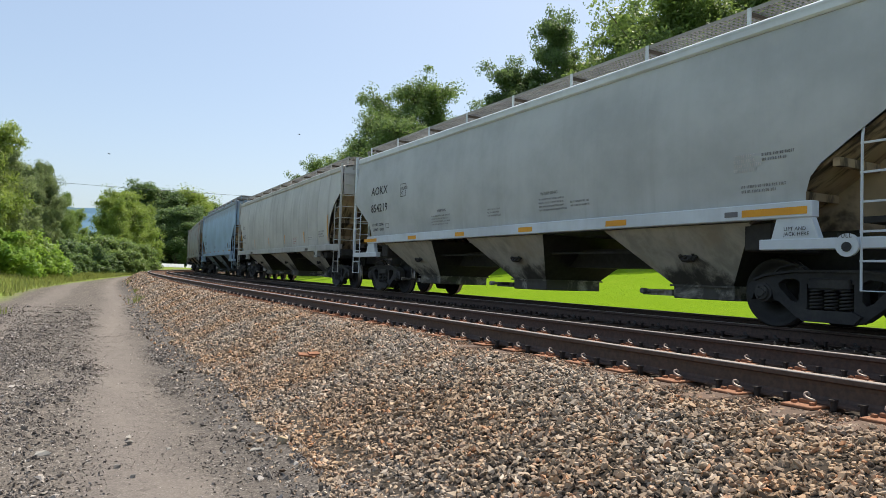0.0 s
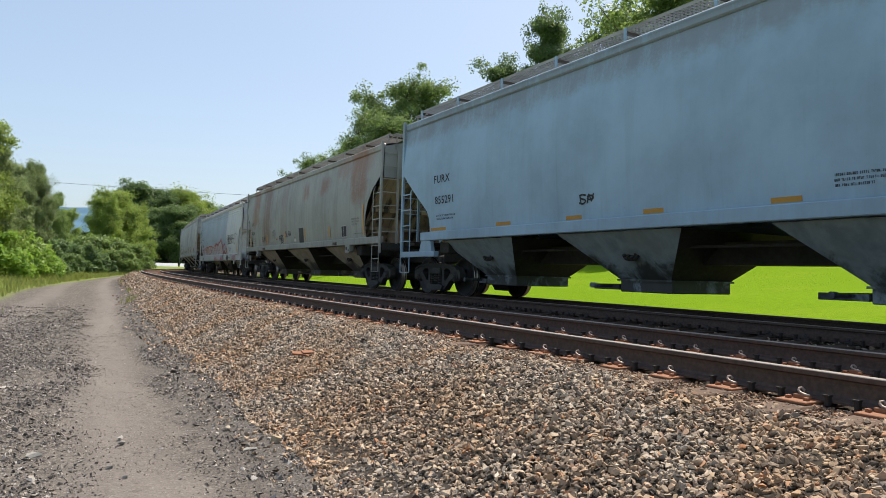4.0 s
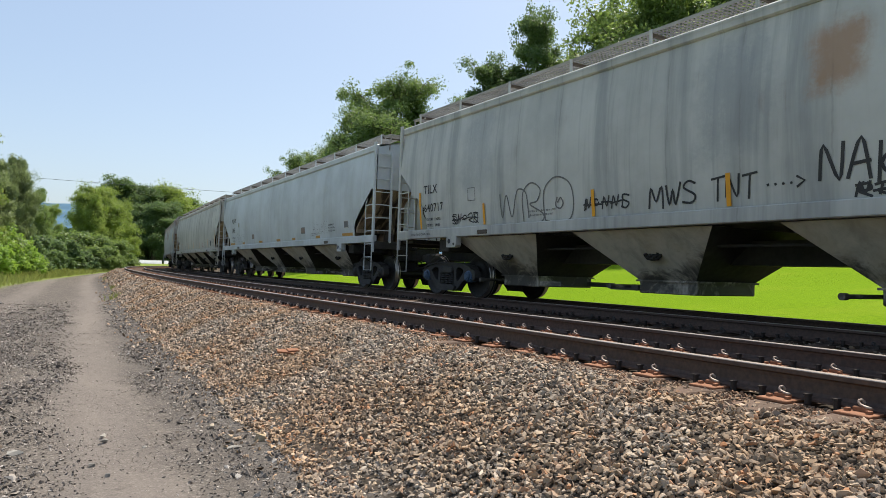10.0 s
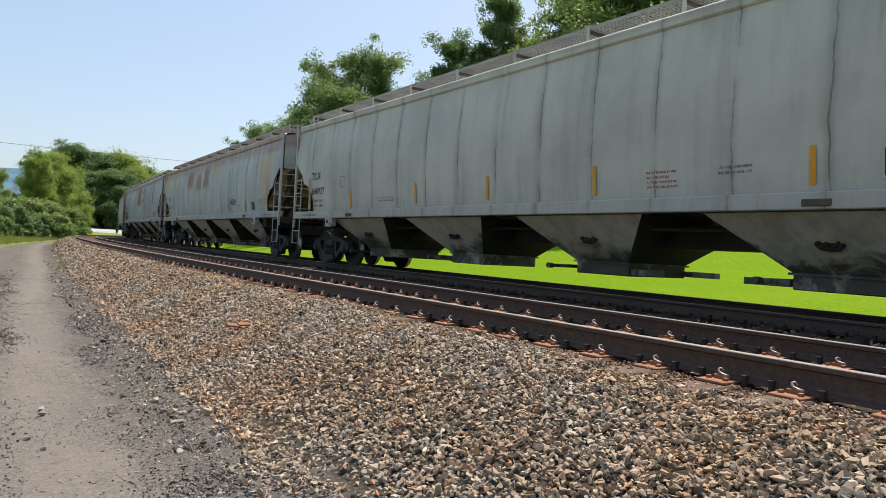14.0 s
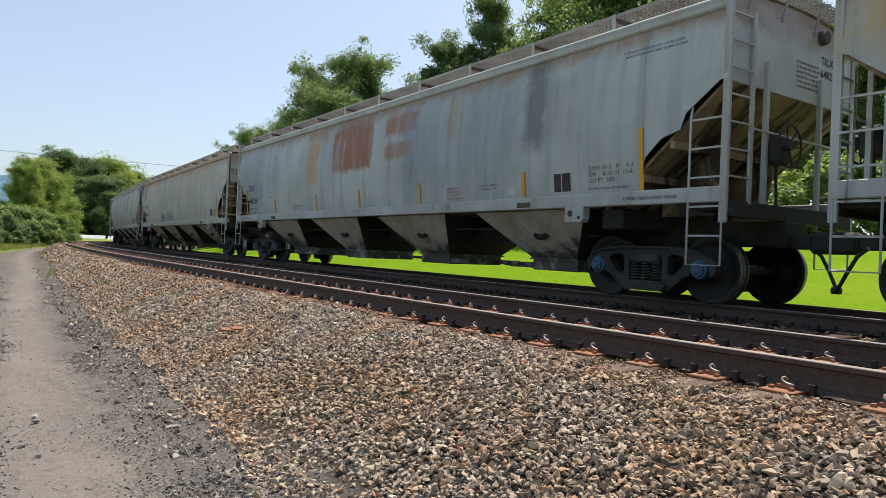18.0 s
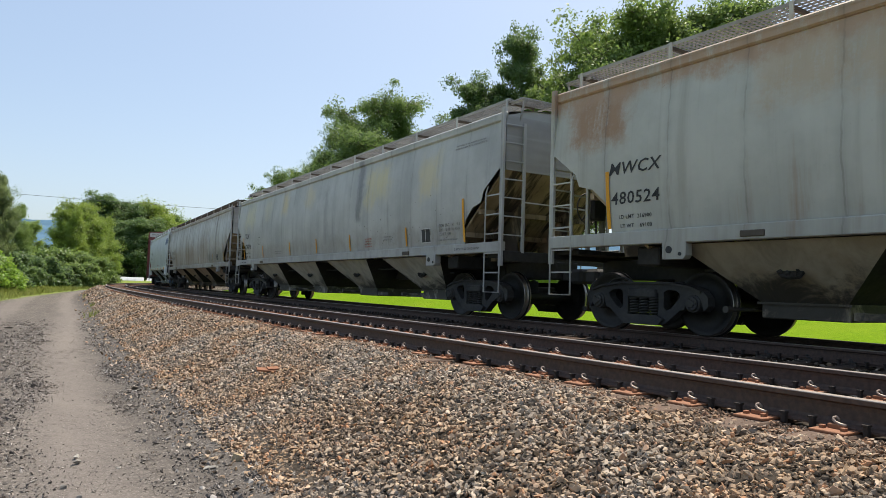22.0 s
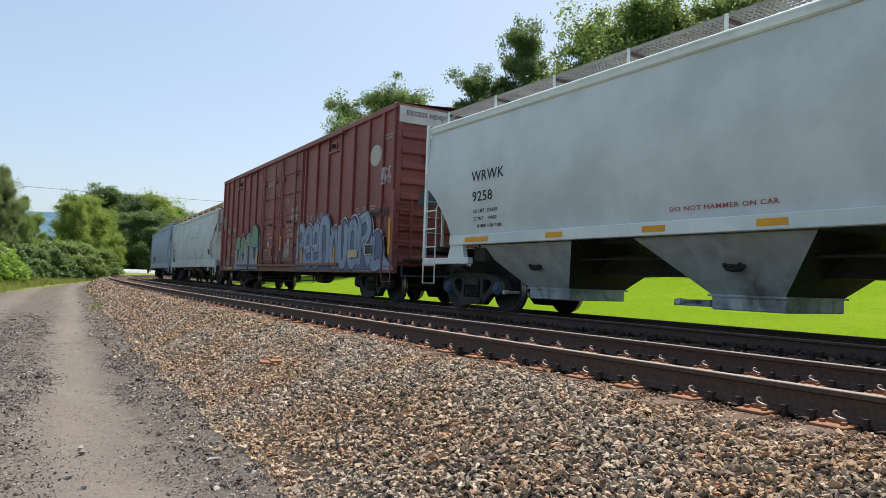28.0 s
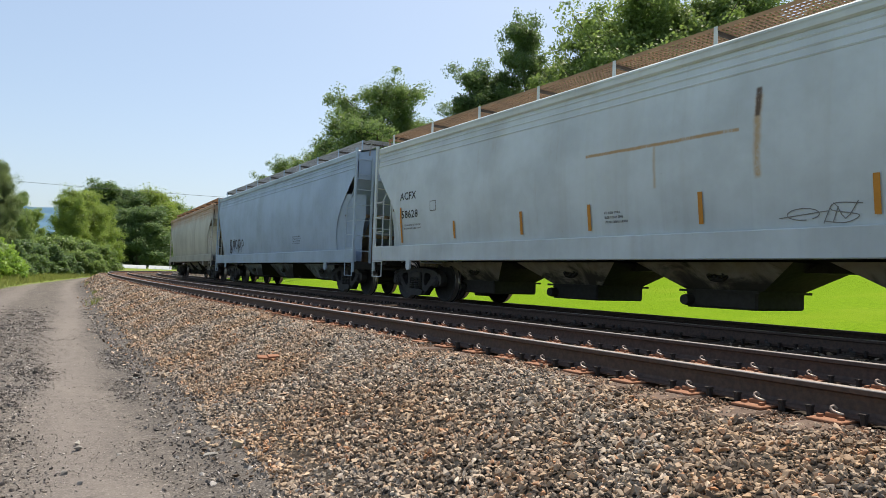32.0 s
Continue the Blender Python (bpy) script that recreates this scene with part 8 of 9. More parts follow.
def piece(side, letters, fills, edge, line, shade, w, proud=0.075):
    """A row of fat graffiti letters, each one cut out of an arched form: a pale halo, a dark outline, a shade ground, and strokes with a core.
    letters: (centre, width, foot, height, shape)."""
    for i, (xc, wd, z0, h, k) in enumerate(letters):
        d = 0.0035 * (i % 2)
        side.blob("graffiti_halo", arch(xc, wd * 1.22, z0 - 0.02, h + 0.10), edge, "pale halo round the graffiti letters", proud - 0.02 + d)
        side.blob("graffiti_outline", arch(xc, wd * 1.12, z0 - 0.01, h + 0.05), line, "", proud - 0.012 + d)
        side.blob("graffiti_ground", arch(xc, wd * 1.02, z0, h), shade, "", proud - 0.004 + d)
    for i, (xc, wd, z0, h, k) in enumerate(letters):
        d = 0.0035 * (i % 2)
        lines = [smooth([(xc - wd * 0.42 + wd * 0.90 * px, z0 + w * 0.5 + (h - w) * pz) for px, pz in q], 6) for q in SHAPES[k]]
        side.stroke("graffiti_letter", lines, w * 1.26, line, "fat outlined graffiti letter", proud + d)
        side.stroke("graffiti_letter", lines, w, fills[i % len(fills)], "", proud + 0.003 + d)
        side.stroke("graffiti_line", [[(x - w * 0.28, z + w * 0.2) for x, z in q[1:len(q) // 2]] for q in lines], w * 0.10, edge, "", proud + 0.006 + d)


def graffiti_blue(side, hl):
    ice = plain("pale blue spray", (0.30, 0.36, 0.46), (0.22, 0.28, 0.375), 0.6, 0, 1.5, 0.05)
    mid = plain("steel blue spray", (0.21, 0.265, 0.36), (0.28, 0.34, 0.44), 0.6, 0, 1.5, 0.05)
    white = plain("white spray", (0.50, 0.52, 0.58), (0.40, 0.43, 0.50), 0.6, 0, 3, 0.05)
    dark = plain("dark blue spray", (0.028, 0.04, 0.10), (0.045, 0.06, 0.14), 0.6, 0, 3, 0.05)
    slate = plain("slate blue spray", (0.10, 0.13, 0.22), (0.16, 0.20, 0.30), 0.6, 0, 2, 0.05)
    row = [(2.35, 0.80, 0.80, 1.42, 2), (3.05, 0.74, 0.80, 1.36, 1), (3.72, 0.74, 0.80, 1.40, 1), (4.45, 0.82, 0.80, 1.55, 0), (5.22, 0.70, 0.80, 1.20, 3), (5.85, 0.66, 0.80, 1.36, 4), (6.52, 0.76, 0.80, 1.40, 3), (7.28, 0.88, 0.80, 1.46, 2), (8.02, 0.66, 0.80, 0.95, 5)]
    piece(side, row, [ice, mid], white, dark, slate, 0.27)
    # the pointed tail towards the car's end, and drips of the ground colour along the sill
    side.blob("graffiti_tail", [(8.2, 0.80), (8.95, 0.80), (8.8, 1.0), (8.5, 1.12), (8.42, 1.45), (8.2, 1.62)], mid, "blue tail of the last letter", 0.061)
    side.stroke("graffiti_line", [smooth([(8.25, 1.62), (8.44, 1.45), (8.52, 1.13), (8.95, 0.92)])], 0.05, dark, "", 0.083)
    side.stroke("graffiti_tag", tag_word(("S", "L", "A", "K"), 2.75, 3.35, 2.28, 2.46, 157), 0.03, mid, "small pale blue tag", 0.07)
    side.stroke("graffiti_tag", tag_word(("U", "L", "A", "K"), 3.6, 4.2, 2.30, 2.48, 158), 0.03, mid, "small pale blue tag", 0.07)


def graffiti_green(side, hl):
    green = plain("green spray", (0.17, 0.30, 0.175), (0.21, 0.35, 0.215), 0.6, 0, 3, 0.05)
    pale = plain("pale lilac spray", (0.36, 0.37, 0.42), (0.30, 0.32, 0.38), 0.6, 0, 3, 0.05)
    aqua = plain("aqua spray", (0.22, 0.36, 0.50), (0.26, 0.41, 0.54), 0.6, 0, 3, 0.05)
    violet = plain("violet halo spray", (0.24, 0.25, 0.45), (0.20, 0.22, 0.40), 0.6, 0, 3, 0.05)
    dark = plain("black outline spray", (0.02, 0.02, 0.03), (0.04, 0.04, 0.06), 0.6, 0, 3, 0.05)
    piece(side, [(-5.55, 0.86, 0.78, 1.30, 4), (-4.72, 0.86, 0.78, 1.36, 3), (-3.88, 0.84, 0.78, 1.42, 0), (-3.02, 0.92, 0.78, 1.62, 3)], [pale, pale], violet, dark, dark, 0.33)
    for xc, z, rx, rz in ((-5.6, 1.86, 0.36, 0.26), (-4.86, 1.72, 0.26, 0.3), (-3.06, 2.05, 0.40, 0.42), (-3.9, 1.92, 0.2, 0.24)):
        side.blob("graffiti_cap", letter_blob(xc - rx * 1.12, xc + rx * 1.12, z - rz * 1.12, z + rz * 1.12, int(xc * 10)), dark, "", 0.0835)
        side.blob("graffiti_cap", letter_blob(xc - rx, xc + rx, z - rz, z + rz, int(xc * 10)), green, "green rounded top of a letter", 0.086)
    for k, x in enumerate((-5.9, -5.2, -4.4, -3.6, -2.9)):
        side.blob("graffiti_foot", [(x - 0.2, 0.80), (x + 0.3, 0.80), (x + 0.36, 1.0), (x + 0.05, 1.12), (x - 0.16, 1.0)], aqua, "aqua foot of a letter", 0.0845)


M_OCHRE = plain("ochre stripe paint", (0.50, 0.25, 0.04), (0.42, 0.2, 0.035), 0.6, 0, 9, 0.05)
M_GREYMARK2 = plain("chalk-grey lettering", (0.40, 0.37, 0.36), (0.33, 0.30, 0.29), 0.8, 0, 12, 0.05)
build_train()

# ---- trees, bushes and grass ----
L_MID = leaf_material("broad leaf", (0.105, 0.172, 0.058), (0.215, 0.302, 0.10), (0.34, 0.47, 0.11))
L_DEEP = leaf_material("deep green leaf", (0.090, 0.152, 0.058), (0.190, 0.275, 0.098), (0.28, 0.40, 0.105))
L_DARK = leaf_material("dark leaf", (0.078, 0.135, 0.062), (0.160, 0.240, 0.096), (0.25, 0.37, 0.11))
L_PALE = leaf_material("pale leaf", (0.140, 0.212, 0.052), (0.27, 0.355, 0.092), (0.42, 0.54, 0.09))
L_BRIGHT = leaf_material("bright bush leaf", (0.14, 0.25, 0.045), (0.25, 0.39, 0.075), (0.40, 0.60, 0.08))
L_GREY = leaf_material("greyish narrow leaf", (0.14, 0.198, 0.092), (0.26, 0.32, 0.155), (0.36, 0.46, 0.15))
L_BLADE = leaf_material("grass blade", (0.16, 0.19, 0.05), (0.28, 0.29, 0.11), (0.36, 0.40, 0.10))
L_LAWN = leaf_material("lawn blade", (0.13, 0.225, 0.01), (0.18, 0.29, 0.015), (0.24, 0.38, 0.02))
M_BARK = plain("grey-brown bark", (0.10, 0.08, 0.06), (0.17, 0.14, 0.11), 0.95, 0, 5, 0.8)


def leaves_mesh(centres, size, per, spread, material, seed, slim=0.55):
    """Small leaves round the clump centres, each a folded blade of two faces."""
    r = np.random.default_rng(seed)
    c = np.repeat(np.array([p[:3] for p in centres]), per, axis=0)
    k = np.repeat(np.array([p[3] for p in centres]), per)
    n = len(c)
    d = r.normal(size=(n, 3))
    d /= np.linalg.norm(d, axis=1)[:, None]
    # each clump is a drooping spray of its own shape
    m = len(centres)
    shape = np.repeat(np.stack([r.uniform(0.7, 1.3, m), r.uniform(0.7, 1.3, m), r.uniform(0.5, 0.9, m)], 1), per, axis=0)
    pos = c + d * (r.random(n) ** 0.6 * k * spread)[:, None] * shape
    pos[:, 2] -= 0.15 * ((pos[:, :2] - c[:, :2]) ** 2).sum(1) / np.maximum(k, 0.1)
    up = d * 0.6 + r.normal(size=(n, 3)) * 0.6 + (0, 0, 0.55)
    up /= np.linalg.norm(up, axis=1)[:, None]
    side = np.cross(up, r.normal(size=(n, 3)))
    side /= np.linalg.norm(side, axis=1)[:, None] + 1e-9
    tip = np.cross(side, up)
    s = (size * r.uniform(0.6, 1.3, n))[:, None]
    v = np.stack([pos - tip * s, pos + side * s * slim + up * s * 0.12, pos + tip * s, pos - side * s * slim + up * s * 0.12], 1).reshape(-1, 3)
    me = bpy.data.meshes.new("crown")
    me.vertices.add(4 * n)
    me.vertices.foreach_set("co", v.ravel())
    me.loops.add(4 * n)
    me.loops.foreach_set("vertex_index", np.arange(4 * n))
    me.polygons.add(n)
    me.polygons.foreach_set("loop_start", np.arange(0, 4 * n, 4))
    me.update(calc_edges=True)
    me.materials.append(material)
    return me


def tree_meshes(seed, height, radius, low, material, size=0.22, per=130, limbs=15, lean=0.0, top=0.35, clump=1.25):
    """Trunk with limbs, and a crown of leaf clumps at the limbs' ends."""
    r = random.Random(seed)
    bm = bmesh.new()
    sway = [(lean * height * (i / 6) ** 2 + r.uniform(-0.12, 0.12) * i, r.uniform(-0.12, 0.12) * i, height * 0.9 * i / 6) for i in range(7)]
    for (a, b), q in zip(zip(sway, sway[1:]), range(6)):
        add_tube(bm, [a, b], 0.028 * height * (1 - q / 6.5) * 0.62 + 0.03, 7, False)
    spots = []
    for i in range(limbs):
        f = low + (0.97 - low) * (i + 0.5) / limbs
        p = Vector(sway[min(int(f * 6.6), 6)])
        p.z = height * f * 0.9
        az = i * 2.4 + r.uniform(-0.5, 0.5)
        prof = math.sin(math.pi * min(1.0, (f - low) / (1 - low) * (1 - top) + top)) ** 0.7
        ln = radius * max(0.22, prof) * r.uniform(0.65, 1.2)
        rise = r.uniform(0.12, 0.5) + 0.5 * (f > 0.8)
        end = p + Vector((math.cos(az) * ln, math.sin(az) * ln, ln * rise))
        mid = p.lerp(end, 0.5) + Vector((0, 0, 0.08 * ln))
        add_tube(bm, [p, mid, end], 0.006 * height * (1.25 - f), 5, False)
        for k in range(7):
            q = p.lerp(end, 0.3 + 0.7 * k / 6)
            out = Vector((math.cos(az + r.uniform(-1.3, 1.3)), math.sin(az + r.uniform(-1.3, 1.3)), r.uniform(-0.1, 0.9)))
            twig = out * radius * r.uniform(0.10, 0.36)
            add_tube(bm, [q, q + twig], 0.0016 * height, 4, False)
            for j in (0.45, 0.8, 1.1):
                w = q + twig * j
                spots.append((w.x + r.uniform(-0.12, 0.12) * radius, w.y + r.uniform(-0.12, 0.12) * radius, w.z + r.uniform(-0.12, 0.12) * radius, clump * r.uniform(0.5, 1.0)))
    for _ in range(90):
        f = r.uniform(low + 0.1, 0.93)
        prof = math.sin(math.pi * min(1.0, (f - low) / (1 - low) * (1 - top) + top)) ** 0.7
        az, w = r.uniform(0, 6.283), radius * max(0.2, prof) * 0.85 * math.sqrt(r.random())
        p = sway[min(int(f * 6.6), 6)]
        spots.append((p[0] + w * math.cos(az), p[1] + w * math.sin(az), height * f * 0.98 + 0.25 * w, clump * r.uniform(0.5, 0.9)))
    spots.append((sway[-1][0], sway[-1][1], height * 0.95, clump * 0.8))
    return close(bm, "trunk", M_BARK, True), leaves_mesh(spots, size * 0.66, int(per * 0.75), 1.0, material, seed)


def plant_tree(meshes, x, y, z, turn, scale, label, group="", name="tree"):
    ob = thing(name, None, pose(x, y, z, 0, 0, turn) @ Matrix.Diagonal((scale[0], scale[0], scale[1], 1)), None, label, "tree", group)
    thing("trunk", meshes[0], None, ob)
    thing("crown", meshes[1], None, ob)
    return ob


def view_spot(px, d):
    """The place d metres ahead of the viewer and aside by px/1207 of that."""
    return d * (px - 784) / 1207, d


def ground_z(x, y):
    return lerp(outside(x, y), PROFILE)


def build_trees():
    broad_a = tree_meshes(11, 20, 7.2, 0.22, L_DEEP, 0.19, 190, 20, 0, 0.35, 1.5)
    broad_b = tree_meshes(23, 20, 6.2, 0.25, L_DEEP, 0.19, 180, 19, 0, 0.35, 1.4)
    tall = tree_meshes(31, 22, 4.2, 0.2, L_DARK, 0.19, 190, 19, 0.10, 0.2, 1.25)
    pale = tree_meshes(47, 20, 7.0, 0.2, L_MID, 0.22, 180, 19, 0, 0.35, 1.45)
    rows = [(broad_b, 530, 112, 15.8, 0.9, "deciduous tree beyond the train"), (broad_a, 575, 104, 17.6, 0.9, "deciduous tree beyond the train"), (broad_b, 630, 94, 19.6, 0.9, "deciduous tree beyond the train"), (broad_b, 668, 88, 22.6, 0.8, "deciduous tree beyond the train"),
            (broad_a, 722, 82, 24.2, 0.9, "large deciduous tree with a rounded crown"), (broad_b, 770, 84, 21.0, 0.75, "deciduous tree beyond the train"), (pale, 838, 72, 17.4, 0.6, "light green tree beyond the train"),
            (tall, 905, 60, 18.6, 1.05, "dark tree with a rounded crown"), (tall, 948, 62, 21.4, 0.9, "dark tree with a rounded crown"), (tall, 990, 62, 25.2, 0.7, "tall dark tree with a leaning top"), (broad_b, 890, 66, 17.5, 0.7, "deciduous tree beyond the train"),
            (pale, 1128, 56, 23.0, 0.8, "light green tree with a loose crown"), (pale, 1180, 55, 24.6, 0.85, "light green tree with a loose crown"), (pale, 1250, 54, 24.6, 0.85, "light green tree with a loose crown"), (broad_a, 1330, 53, 24.5, 0.85, "deciduous tree beyond the lawn"),
            (pale, 1420, 52, 23.0, 0.8, "light green tree with a loose crown"), (broad_a, 1530, 50, 22.0, 0.85, "deciduous tree beyond the lawn"), (broad_b, 1660, 50, 21.0, 0.9, "deciduous tree beyond the lawn"), (broad_a, 1800, 52, 21.0, 0.9, "deciduous tree beyond the lawn"),
            (tall, 1450, 60, 22.0, 1.1, "dark tree beyond the lawn"), (tall, 1580, 58, 22.0, 1.1, "dark tree beyond the lawn"), (broad_b, 1050, 66, 17.0, 0.8, "deciduous tree beyond the train")]
    for i, (m, px, d, h, w, lab) in enumerate(rows):
        x, y = view_spot(px, d)
        base = 22 if m is tall else 20
        plant_tree(m, x, y, ground_z(x, y) - 0.1, (i * 67) % 360, (w * h / base, (h - ground_z(x, y)) / base), lab, "trees beyond the train")
    # the far side of the bend and the left of the road
    far_a = tree_meshes(53, 18, 6.5, 0.06, L_MID, 0.28, 170, 20, 0, 0.4, 2.1)
    far_b = tree_meshes(59, 18, 6.0, 0.05, L_DARK, 0.28, 170, 20, 0, 0.4, 2.1)
    light = tree_meshes(61, 14, 5.0, 0.05, L_PALE, 0.21, 170, 20, 0, 0.4, 1.6)
    ash = tree_meshes(67, 11, 3.6, 0.08, L_GREY, 0.13, 200, 20, 0, 0.3, 0.95)
    left = [(far_b, 285, 228, 25, 1.35, "dark tree at the bend of the line"), (light, 335, 236, 26.5, 1.3, "yellow-green tree at the bend of the line"), (far_b, 262, 224, 27, 1.1, "dark tree at the bend of the line"), (far_a, 370, 260, 23, 1.3, "broad tree at the bend of the line"),
            (far_b, 310, 214, 19, 1.5, "dark tree at the bend of the line"), (light, 212, 140, 15.4, 1.0, "yellow-green tree beside the road"), (light, 196, 132, 13.2, 0.75, "yellow-green tree beside the road"), (light, 245, 160, 14.5, 0.75, "yellow-green tree beside the road"),
            (light, 128, 112, 9.0, 0.62, "yellow-green tree beside the road"), (far_a, 100, 96, 9.6, 0.7, "tree beside the road"), (ash, 66, 62, 10.0, 0.55, "slender grey-green tree beside the road"), (ash, 40, 60, 9.2, 0.6, "slender grey-green tree beside the road"),
            (ash, 0, 52, 9.6, 0.85, "grey-green tree beside the road"), (light, -45, 48, 10.5, 0.8, "leafy tree beside the road"), (ash, -75, 50, 9.5, 1.0, "grey-green tree beside the road"), (far_a, 20, 80, 9.0, 0.7, "tree beside the road"), (far_a, -120, 60, 11, 0.9, "tree beside the road")]
    for i, (m, px, d, h, w, lab) in enumerate(left):
        x, y = view_spot(px, d)
        base = {id(far_a): 18, id(far_b): 18, id(light): 14, id(ash): 11}[id(m)]
        plant_tree(m, x, y, ground_z(x, y) - 0.1, (i * 83) % 360, (w * h / base, (h + 0.6) / base), lab, "trees beside the road")


def bush_mesh(seed, w, h, material, size, clumps=60, per=120):
    r = random.Random(seed)
    spots = []
    for _ in range(clumps):
        a, f = r.uniform(0, 6.283), r.random()
        rad = w * math.sqrt(r.random()) * math.sqrt(max(0.0, 1 - f * f * 0.85))
        spots.append((rad * math.cos(a), rad * math.sin(a), h * (0.12 + 0.78 * f) * r.uniform(0.85, 1.1), 0.24 * w * r.uniform(0.6, 1.1)))
    return leaves_mesh(spots, size, per, 1.0, material, seed)


def plant_bush(me, x, y, turn, scale, label, group):
    ob = thing("bush", me, pose(x, y, ground_z(x, y) - 0.15, 0, 0, turn) @ Matrix.Diagonal((scale, scale, scale, 1)), None, label, "bush", group)
    return ob


def build_bushes():
    bright = bush_mesh(3, 2.6, 3.0, L_BRIGHT, 0.13, 80, 130)
    green = bush_mesh(5, 3.2, 4.4, L_MID, 0.15, 90, 150)
    dark = bush_mesh(7, 3.0, 4.0, L_DARK, 0.17, 70, 130)
    hedge = bush_mesh(9, 3.0, 4.2, L_PALE, 0.14, 80, 140)
    for i, (m, px, d, sc) in enumerate([(bright, 72, 56, 0.85), (bright, 30, 50, 0.95), (bright, 92, 62, 0.7), (bright, -15, 46, 1.1), (bright, -75, 44, 1.1), (bright, 50, 58, 1.2), (bright, 5, 54, 1.45)]):
        plant_bush(m, *view_spot(px, d), i * 50, sc, "bright green bush at the edge of the road", "bushes beside the road")
    for i, (m, px, d, sc) in enumerate([(green, 170, 92, 1.15), (green, 205, 96, 1.2), (green, 238, 103, 1.1), (dark, 150, 84, 0.9), (dark, 190, 88, 0.7), (green, 225, 92, 0.8), (dark, 132, 78, 0.85), (dark, 110, 70, 0.9), (dark, 75, 66, 0.9), (dark, 30, 56, 1.0), (dark, -30, 54, 1.0)]):
        plant_bush(m, *view_spot(px, d), i * 70, sc, "dense dark green bush beside the road" if m is dark else "dense leafy bush beside the road", "bushes beside the road")
    for i, s in enumerate(np.arange(-22, 34, 4.4)):
        p = polar(-33 - (i % 3) * 1.5, s)
        plant_bush(hedge if i % 3 else green, p.x, p.y, i * 40, 1.0 + 0.12 * (i % 2), "light green bush at the edge of the lawn", "bushes along the lawn")
    for i, px in enumerate((270, 290, 315, 340, 365, 390)):
        plant_bush(dark, *view_spot(px, 212 + 4 * i), i * 60, 1.6, "dark bush at the bend of the line", "bushes at the bend")


def blades(name, spots, lo, hi, width, material, label, seed):
    """Upright grass blades: rows of x, y, z."""
    r = np.random.default_rng(seed)
    p = np.array(spots)
    n = len(p)
    h = r.uniform(lo, hi, n)
    a = r.uniform(0, 6.283, n)
    side = np.stack([np.cos(a), np.sin(a), np.zeros(n)], 1) * width
    bend = r.normal(size=(n, 3)) * 0.28 * h[:, None]
    bend[:, 2] = 0
    up = np.stack([np.zeros(n), np.zeros(n), h], 1)
    v = np.stack([p - side, p + side, p + up * 0.6 + bend * 0.35 + side * 0.7, p + up + bend, p + up * 0.6 + bend * 0.35 - side * 0.7], 1).reshape(-1, 3)
    me = bpy.data.meshes.new(name)
    me.vertices.add(5 * n)
    me.vertices.foreach_set("co", v.ravel())
    me.loops.add(5 * n)
    me.loops.foreach_set("vertex_index", np.arange(5 * n))
    me.polygons.add(n)
    me.polygons.foreach_set("loop_start", np.arange(0, 5 * n, 5))
    me.update(calc_edges=True)
    me.materials.append(material)
    return tagged(new(name, me), label, "grass", kind="stuff")


def build_grass():
    r = np.random.default_rng(8)
    spots = []
    while len(spots) < 26000:
        s, q = 14 + 100 * r.random() ** 1.2, 3.4 + 13 * r.random() ** 1.3
        q2 = q + drift(s)
        if q2 < lerp(s, [(34, 7.3), (72, 4.8)]) + 0.6 * noise.noise(Vector((s * 0.3, 4, 0))):
            continue
        p = polar(q, s)
        spots.append((p.x, p.y, level(q, s) - 0.02))
    blades("verge_grass", spots, 0.12, 0.5, 0.014, L_BLADE, "tall grass and weeds on the verge", 3)
    spots = []
    for _ in range(26000):
        s, q = r.uniform(-2, 45), -8.8 - 16 * r.random() ** 1.6
        p = polar(q, s)
        spots.append((p.x, p.y, level(q, s) - 0.01))
    blades("lawn_grass", spots, 0.02, 0.045, 0.006, L_LAWN, "bright mown lawn grass beyond the track", 4)
    spots = []
    for s, q in ((26.5, 2.0), (27.2, 1.8), (33, 1.6), (21, 5.6), (46, 1.5)):
        for _ in range(30):
            p = polar(q + r.normal() * 0.12, s + r.normal() * 0.15)
            spots.append((p.x, p.y, level(q, s) - 0.02))
    blades("weed_tufts", spots, 0.08, 0.28, 0.012, L_BLADE, "small weeds at the foot of the ballast", 6)


build_trees()
build_bushes()
build_grass()


# ---- single stones and scrap on the ground ----
def rock(x, y, z, sx, sy, sz, turn, material, label, name="rock", seed=0):
    v, f = STONES[seed % len(STONES)]
    bm = bmesh.new()
    vs = [bm.verts.new((q[0] * sx, q[1] * sy, q[2] * sz)) for q in v]
    for t in f:
        bm.faces.new([vs[k] for k in t])
    bmesh.ops.subdivide_edges(bm, edges=bm.edges[:], cuts=1, use_grid_fill=True)
    rnd = random.Random(seed)
    for q in bm.verts:
        q.co *= rnd.uniform(0.94, 1.03)
    ob = thing(name, close(bm, name, material), pose(x, y, z, 0, 0, turn), None, label, "stone")
    return ob


M_TANROCK = plain("tan rock", (0.42, 0.32, 0.19), (0.33, 0.26, 0.17), 0.9, 0, 20, 0.6)
M_GREYROCK = plain("grey rock", (0.17, 0.16, 0.145), (0.24, 0.225, 0.20), 0.9, 0, 20, 0.6)
M_PALEROCK = plain("pale rock", (0.36, 0.34, 0.30), (0.30, 0.28, 0.25), 0.9, 0, 20, 0.5)


